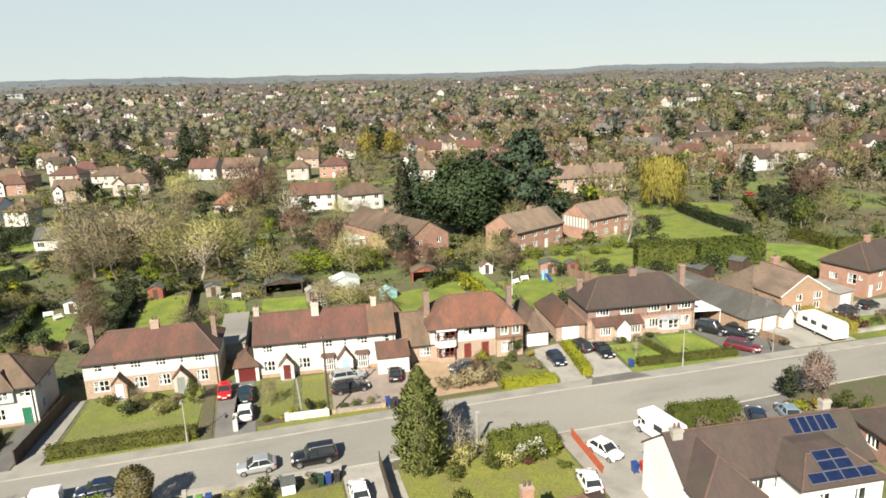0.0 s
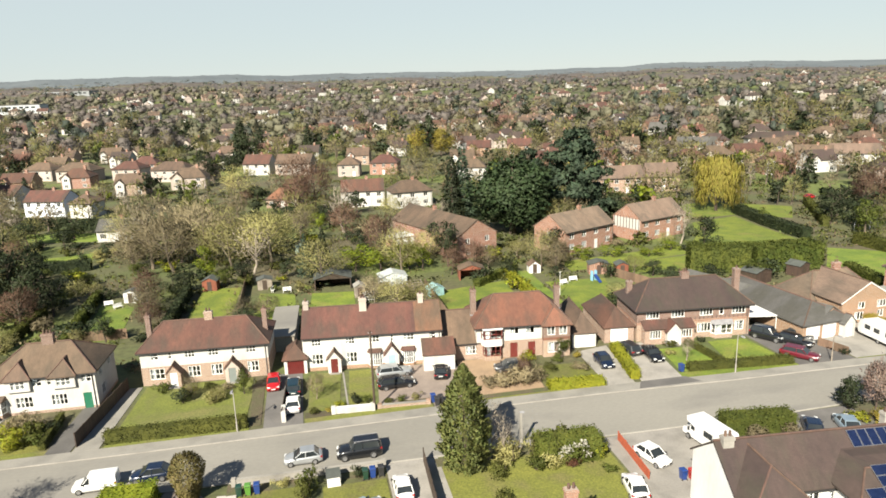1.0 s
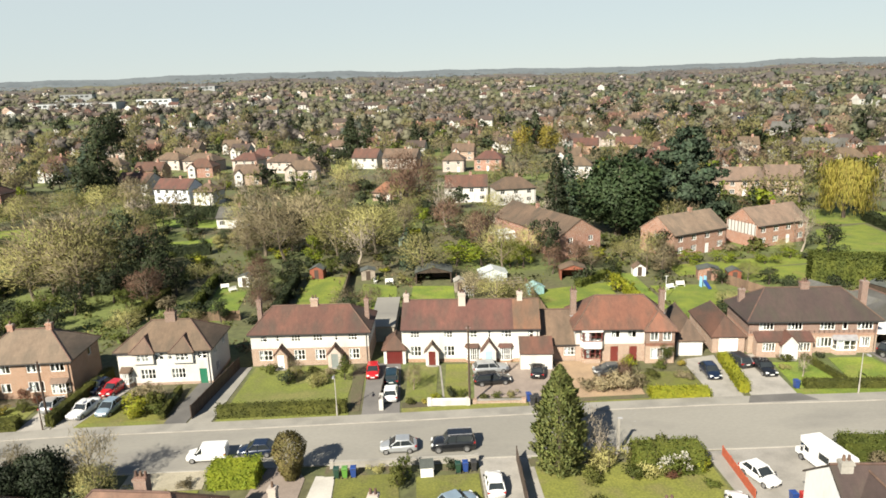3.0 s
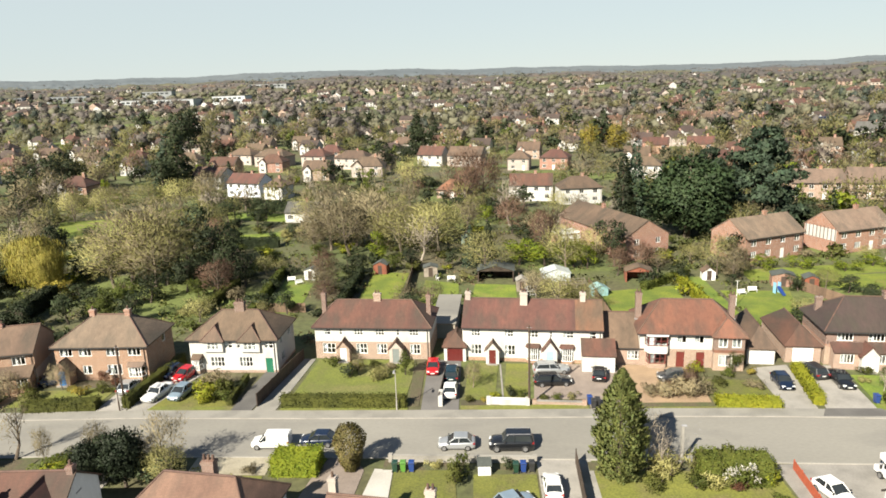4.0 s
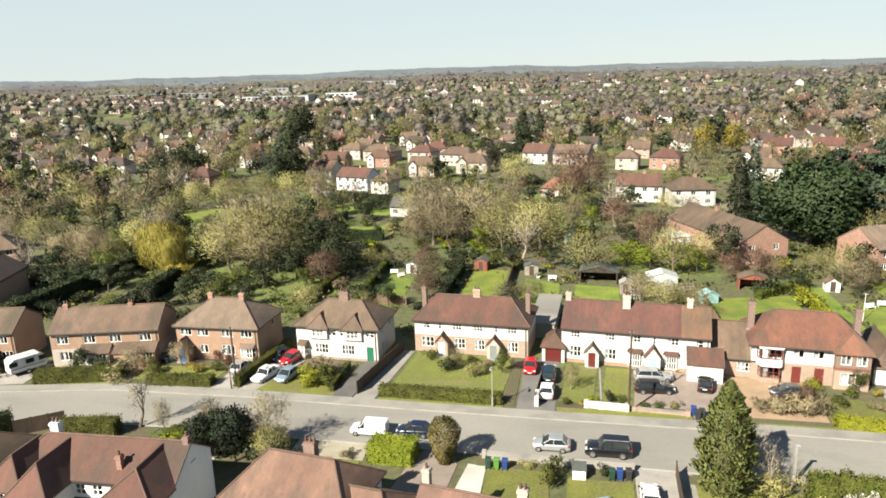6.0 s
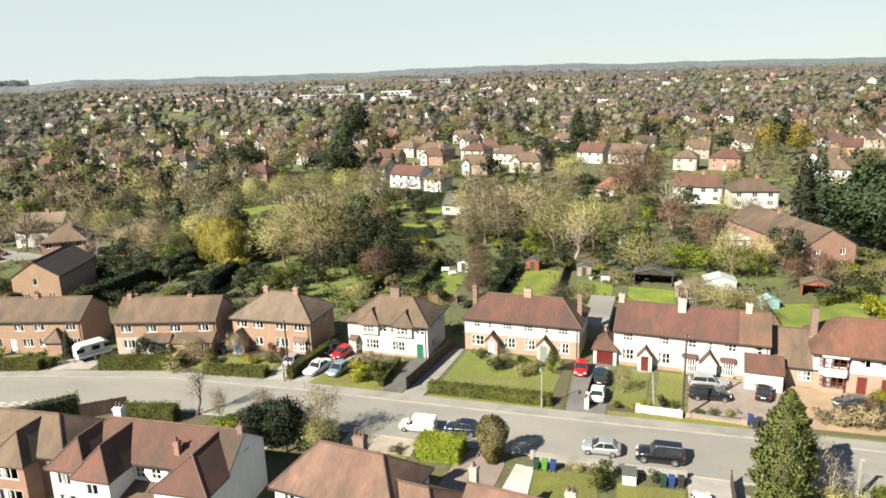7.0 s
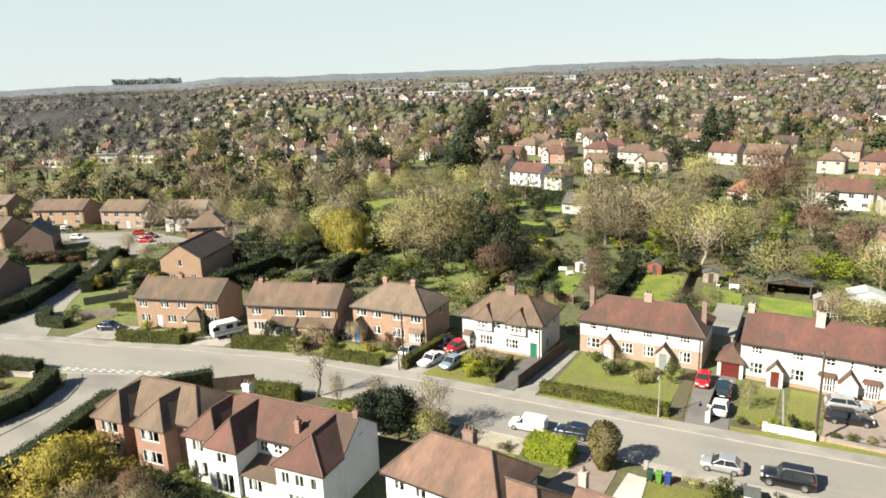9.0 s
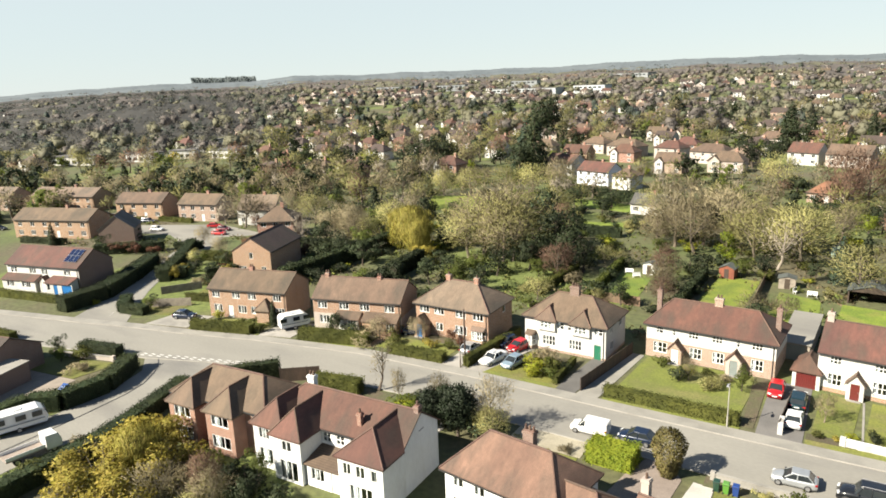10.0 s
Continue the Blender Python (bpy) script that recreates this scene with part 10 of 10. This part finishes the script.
# single trees between the nearer streets
for i in range(900):
    a, d = radians(town.uniform(-52, 69)), math.sqrt(town.uniform(235**2, 470**2))
    x, y = -math.sin(a) * d, math.cos(a) * d
    if occupied(x, y, -0.5) or before_house(x, y) or western_gap(x, y) and town.random() < 0.6 or (y < 330 and -130 < x < 75 and town.random() < 0.6):
        continue
    kind = town.choices(("bare", "budding", "reddish", "evergreen", "leafy", "conifer", "golden", "holly"), (26, 30, 12, 9, 8, 6, 2, 7))[0]
    hh = town.uniform(5, 11.5) * (0.85 if kind[:4] in ("ever", "leaf", "holl", "gold") else 1.0)
    BEYOND.setdefault(kind, []).append((x, y, hh, town.uniform(0.9, 1.3)))


def grown_together(kind, spots):
    """All the trees of one kind past the gardens as one object."""
    name, words, _ = KIND_WORDS[kind]
    forms, vs, fs, mi, ns, base = [plant_form(kind + "_far", i) for i in range(4)], [], [], [], [], 0
    raw = []
    for trunk, crown, h in forms:
        one = []
        for k, me in enumerate((trunk, crown)):
            co = np.empty(len(me.vertices) * 3, np.float32)
            me.vertices.foreach_get("co", co)
            nv = np.empty(len(me.vertices) * 3, np.float32)
            me.vertices.foreach_get("normal", nv)
            if k:
                nv = np.empty(len(me.loops) * 3, np.float32)
                me.corner_normals.foreach_get("vector", nv)
            one.append((co.reshape(-1, 3), [tuple(p.vertices) for p in me.polygons], k, nv.reshape(-1, 3)))
        raw.append((one, h, (trunk.materials[0], crown.materials[0])))
    for x, y, hh, wide in spots:
        one, h, mats = raw[plant_rng.randrange(4)]
        a, s_ = plant_rng.uniform(0, 6.283), hh / h
        ca, sa = math.cos(a) * s_ * wide, math.sin(a) * s_ * wide
        for co, faces, k, nv in one:
            ns.append(unit(nv @ np.array([[ca, sa, 0], [-sa, ca, 0], [0, 0, s_]])))
            vs.append(co @ np.array([[ca, sa, 0], [-sa, ca, 0], [0, 0, s_]]) + [x, y, rise_of_land(x, y) - 0.1])
            fs += [tuple(i + base for i in q) for q in faces]
            mi += [k] * len(faces)
            base += len(co)
    me = bpy.data.meshes.new("background_" + name)
    me.from_pydata(np.concatenate(vs).tolist(), [], fs)
    for m in raw[0][2]:
        me.materials.append(m)
    me.polygons.foreach_set("material_index", mi)
    me.update()
    me.shade_smooth()
    me.normals_split_custom_set_from_vertices(np.concatenate(ns).astype(np.float32))
    tagged(new("background_" + name, me), "many of them: " + words, "trees", "", "stuff")


for kind, some in BEYOND.items():
    grown_together(kind, some)


def far_trees(name, count, r0, r1, material, label, tall, seed, west_share=0.0, per=60, size=0.16, slim=1.0, clump=0.0, heart_size=0.0):
    """Distant rounded crowns of clumped leaves and twigs, each on its own spot, in loose groups."""
    rng = np.random.default_rng(seed)
    a = np.radians(rng.uniform(-56, 72, count * 2))
    if west_share:
        k = rng.random(count * 2) < west_share
        a[k] = np.radians(rng.uniform(44, 72, k.sum()))
    d = np.sqrt(rng.uniform(r0**2, r1**2, count * 2))
    if west_share < 0.9:
        # the western hillside keeps to its own woodland
        a = np.where((a > math.radians(46)) & (d > 430) & (rng.random(count * 2) < 0.62), a - math.radians(rng.uniform(40, 90)), a)
    x, y = -np.sin(a) * d, np.cos(a) * d
    keep = np.array([noise.noise(Vector((p * 0.012, q * 0.012, seed * 3.1))) + 0.25 * rng.random() for p, q in zip(x, y)])
    pick = np.argsort(-keep)[:count] if clump else np.arange(count)
    x, y = x[pick], y[pick]
    z = np.array([rise_of_land(p, q) for p, q in zip(x, y)])
    h = tall * (0.5 + 0.75 * rng.random(count) ** 1.4)
    m = 7
    u = rng.normal(size=(count, m, 3))
    u /= np.linalg.norm(u, axis=2, keepdims=True)
    heart = np.stack([x, y, z + h * 0.48], 1)
    lobe = u * (0.27 * h)[:, None, None] * [slim, slim, 0.85] + heart[:, None, :]
    reach = h[:, None] * rng.uniform(0.10, 0.27, (count, m))
    t = np.repeat(np.arange(count), per)
    n = len(t)
    v = unit(rng.normal(size=(n, 3)))
    q = rng.integers(0, m, n)
    c = lobe[t, q] + v * (reach[t, q] * (0.5 + 0.6 * rng.random(n)))[:, None] * [slim, slim, 1.0]
    c[:, 2] = np.maximum(c[:, 2], z[t] + 0.6)
    up = unit(v * 0.8 + [0, 0, 0.45])
    ln = h[t] * size * (0.6 + 0.8 * rng.random(n))
    whole = unit(v * 0.35 + unit(c - heart[t]) * 0.8 + [0, 0, 0.25])
    wood_ = tagged(new(name, shards(name, c, ln, ln * 0.7, up, rng, material, 0.4, whole, 0.92)), label, "trees", "", "stuff")
    if heart_size:
        # the thick of each crown: a lumpy mass of eight sides and three rings
        ring = [(math.cos(i * math.pi / 4 + j * 0.4) * math.cos(e), math.sin(i * math.pi / 4 + j * 0.4) * math.cos(e), math.sin(e)) for j, e in enumerate((-0.75, 0.0, 0.75)) for i in range(8)]
        ball = np.array([(0, 0, -1.0)] + ring + [(0, 0, 1.0)])
        faces = [(0, 1 + (i + 1) % 8, 1 + i) for i in range(8)] + [(25, 17 + i, 17 + (i + 1) % 8) for i in range(8)]
        faces += [(1 + j * 8 + i, 1 + j * 8 + (i + 1) % 8, 9 + j * 8 + (i + 1) % 8, 9 + j * 8 + i) for j in range(2) for i in range(8)]
        size_ = rng.uniform(0.45, 1.5, (count, 26, 1)) * (heart_size * h)[:, None, None]
        pts = heart[:, None, :] + ball[None] * size_ * [slim, slim, 1.05]
        me = bpy.data.meshes.new("thick_twigs")
        me.from_pydata(pts.reshape(-1, 3).tolist(), [], [tuple(i + 26 * k for i in q) for k in range(count) for q in faces])
        me.materials.append(material)
        me.update()
        me.shade_smooth()
        part("thick_twigs", me, None, wood_)
    return wood_


def canopy(name, r0, r1, a0, a1, da, dr, material, label, tall, seed, cover=None, ramp=60.0, edge=2.0):
    """The closed, bumpy top of a far wood; it sinks into the ground where cover says there is none."""
    az, rad = np.arange(a0, a1 + da, da), np.arange(r0, r1 + dr, dr)
    v, f = [], []
    for r in rad:
        for a in az:
            x, y = -math.sin(math.radians(a)) * r, math.cos(math.radians(a)) * r
            top = tall * (0.72 + 0.34 * noise.noise(Vector((x * 0.085, y * 0.085, seed))) + 0.26 * noise.noise(Vector((x * 0.021, y * 0.021, seed + 4.0))))
            lift = min(1.0, (r - r0) / ramp, (a - a0) / edge, (a1 - a) / edge)
            if cover is not None:
                lift = min(lift, (noise.noise(Vector((x * 0.0085, y * 0.0085, seed + 9.0))) - cover) * 4.0)
            v.append((x, y, rise_of_land(x, y) + (max(lift, -1.0) - 0.15) * top))
    n = len(az)
    for i in range(len(rad) - 1):
        for j in range(n - 1):
            f.append((i * n + j, i * n + j + 1, (i + 1) * n + j + 1, (i + 1) * n + j)[::-1])
    me = bpy.data.meshes.new(name)
    me.from_pydata(v, [], f)
    me.materials.append(material)
    me.update()
    me.shade_smooth()
    return tagged(new(name, me), label, "trees", "", "stuff")


def undergrowth(name, count, material, label, seed, tall):
    rng = np.random.default_rng(seed)
    out = []
    while len(out) < count:
        px, py = rng.uniform(-175, 150), rng.uniform(90, 262)
        if not in_view(px, py) or occupied(px, py, -1.6) or any(inside((px, py), q) for q in open_ground):
            continue
        if noise.noise(Vector((px * 0.06, py * 0.06, seed))) < -0.12:
            continue
        for _ in range(18):
            out.append((px + rng.normal() * 0.75, py + rng.normal() * 0.75, abs(rng.normal()) * tall * 0.5))
    c = np.array(out[:count])
    s_ = tall * (0.4 + 0.7 * rng.random(count))
    up = np.array([[0, 0, 1.0]]).repeat(count, 0)
    return tagged(new(name, shards(name, c, s_, s_ * 0.55, up, rng, material, 0.45, unit(rng.normal(size=(count, 3)) * 0.5 + [0, 0, 1]), 0.8)), label, "undergrowth", "", "stuff")


undergrowth("undergrowth", 52000, BRUSH, "low green undergrowth of brambles and ivy", 4, 0.85)
undergrowth("dry_undergrowth", 26000, BRUSH_DRY, "dry brown bracken and leaf litter", 8, 0.7)
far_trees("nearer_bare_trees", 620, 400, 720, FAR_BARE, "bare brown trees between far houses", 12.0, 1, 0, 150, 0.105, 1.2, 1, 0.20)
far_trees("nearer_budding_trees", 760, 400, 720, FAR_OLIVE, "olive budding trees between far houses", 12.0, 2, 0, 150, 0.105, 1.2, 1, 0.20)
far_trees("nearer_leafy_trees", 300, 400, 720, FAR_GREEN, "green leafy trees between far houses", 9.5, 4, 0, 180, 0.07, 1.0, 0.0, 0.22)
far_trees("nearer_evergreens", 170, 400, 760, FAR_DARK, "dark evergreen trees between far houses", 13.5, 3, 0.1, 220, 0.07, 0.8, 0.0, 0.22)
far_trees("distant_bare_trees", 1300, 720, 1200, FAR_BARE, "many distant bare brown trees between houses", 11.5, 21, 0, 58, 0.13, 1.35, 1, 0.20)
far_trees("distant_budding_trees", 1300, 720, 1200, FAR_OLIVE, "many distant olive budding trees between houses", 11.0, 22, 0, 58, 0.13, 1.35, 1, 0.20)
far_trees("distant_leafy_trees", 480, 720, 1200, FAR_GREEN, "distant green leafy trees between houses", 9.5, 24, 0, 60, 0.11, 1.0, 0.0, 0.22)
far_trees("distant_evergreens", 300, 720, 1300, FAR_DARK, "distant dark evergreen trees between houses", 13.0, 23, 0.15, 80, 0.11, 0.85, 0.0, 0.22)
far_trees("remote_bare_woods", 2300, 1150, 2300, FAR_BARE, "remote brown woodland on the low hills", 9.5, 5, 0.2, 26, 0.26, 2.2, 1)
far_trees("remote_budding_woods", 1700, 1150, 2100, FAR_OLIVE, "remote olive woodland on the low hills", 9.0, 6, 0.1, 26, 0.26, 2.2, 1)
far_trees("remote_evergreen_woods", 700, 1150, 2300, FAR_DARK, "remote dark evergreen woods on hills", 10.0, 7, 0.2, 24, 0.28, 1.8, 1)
canopy("ridge_woods", 2000, 3700, -56, 72, 0.14, 30, RIDGE_HAZED, "pale grey-green woods along the far ridge", 9.0, 2.5)
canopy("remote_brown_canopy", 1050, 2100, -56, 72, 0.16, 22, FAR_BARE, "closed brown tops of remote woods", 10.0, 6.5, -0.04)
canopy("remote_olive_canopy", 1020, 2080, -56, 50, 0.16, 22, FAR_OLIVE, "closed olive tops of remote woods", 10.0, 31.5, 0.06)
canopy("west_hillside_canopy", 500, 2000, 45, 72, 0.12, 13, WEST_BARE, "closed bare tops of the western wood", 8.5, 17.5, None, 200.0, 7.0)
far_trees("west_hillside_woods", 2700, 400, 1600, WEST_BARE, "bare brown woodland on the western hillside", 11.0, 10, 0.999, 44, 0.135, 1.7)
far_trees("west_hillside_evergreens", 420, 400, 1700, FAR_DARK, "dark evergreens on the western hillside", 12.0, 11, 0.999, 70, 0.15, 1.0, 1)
knob = np.random.default_rng(3)
# Conifer green lifted to blue-grey; the haze over the knoll is coloured in.
KNOLL = foliage("hazed_knoll_conifers", (0.100, 0.122, 0.126), (0.078, 0.096, 0.102), 0.0, 0.0, 0.2, 0.01)
az, dist = np.radians(knob.uniform(-51.6, -46.8, 2600)), knob.uniform(3040, 3160, 2600)
kx, ky = np.sin(az) * dist, np.cos(az) * dist
kz = np.array([rise_of_land(p, q) for p, q in zip(kx, ky)]) + 27 * knob.random(2600) * (1 + 0.06 * np.sin(az * 300))
along = np.array([[-0.2, -0.3, 1.0]]).repeat(2600, 0)
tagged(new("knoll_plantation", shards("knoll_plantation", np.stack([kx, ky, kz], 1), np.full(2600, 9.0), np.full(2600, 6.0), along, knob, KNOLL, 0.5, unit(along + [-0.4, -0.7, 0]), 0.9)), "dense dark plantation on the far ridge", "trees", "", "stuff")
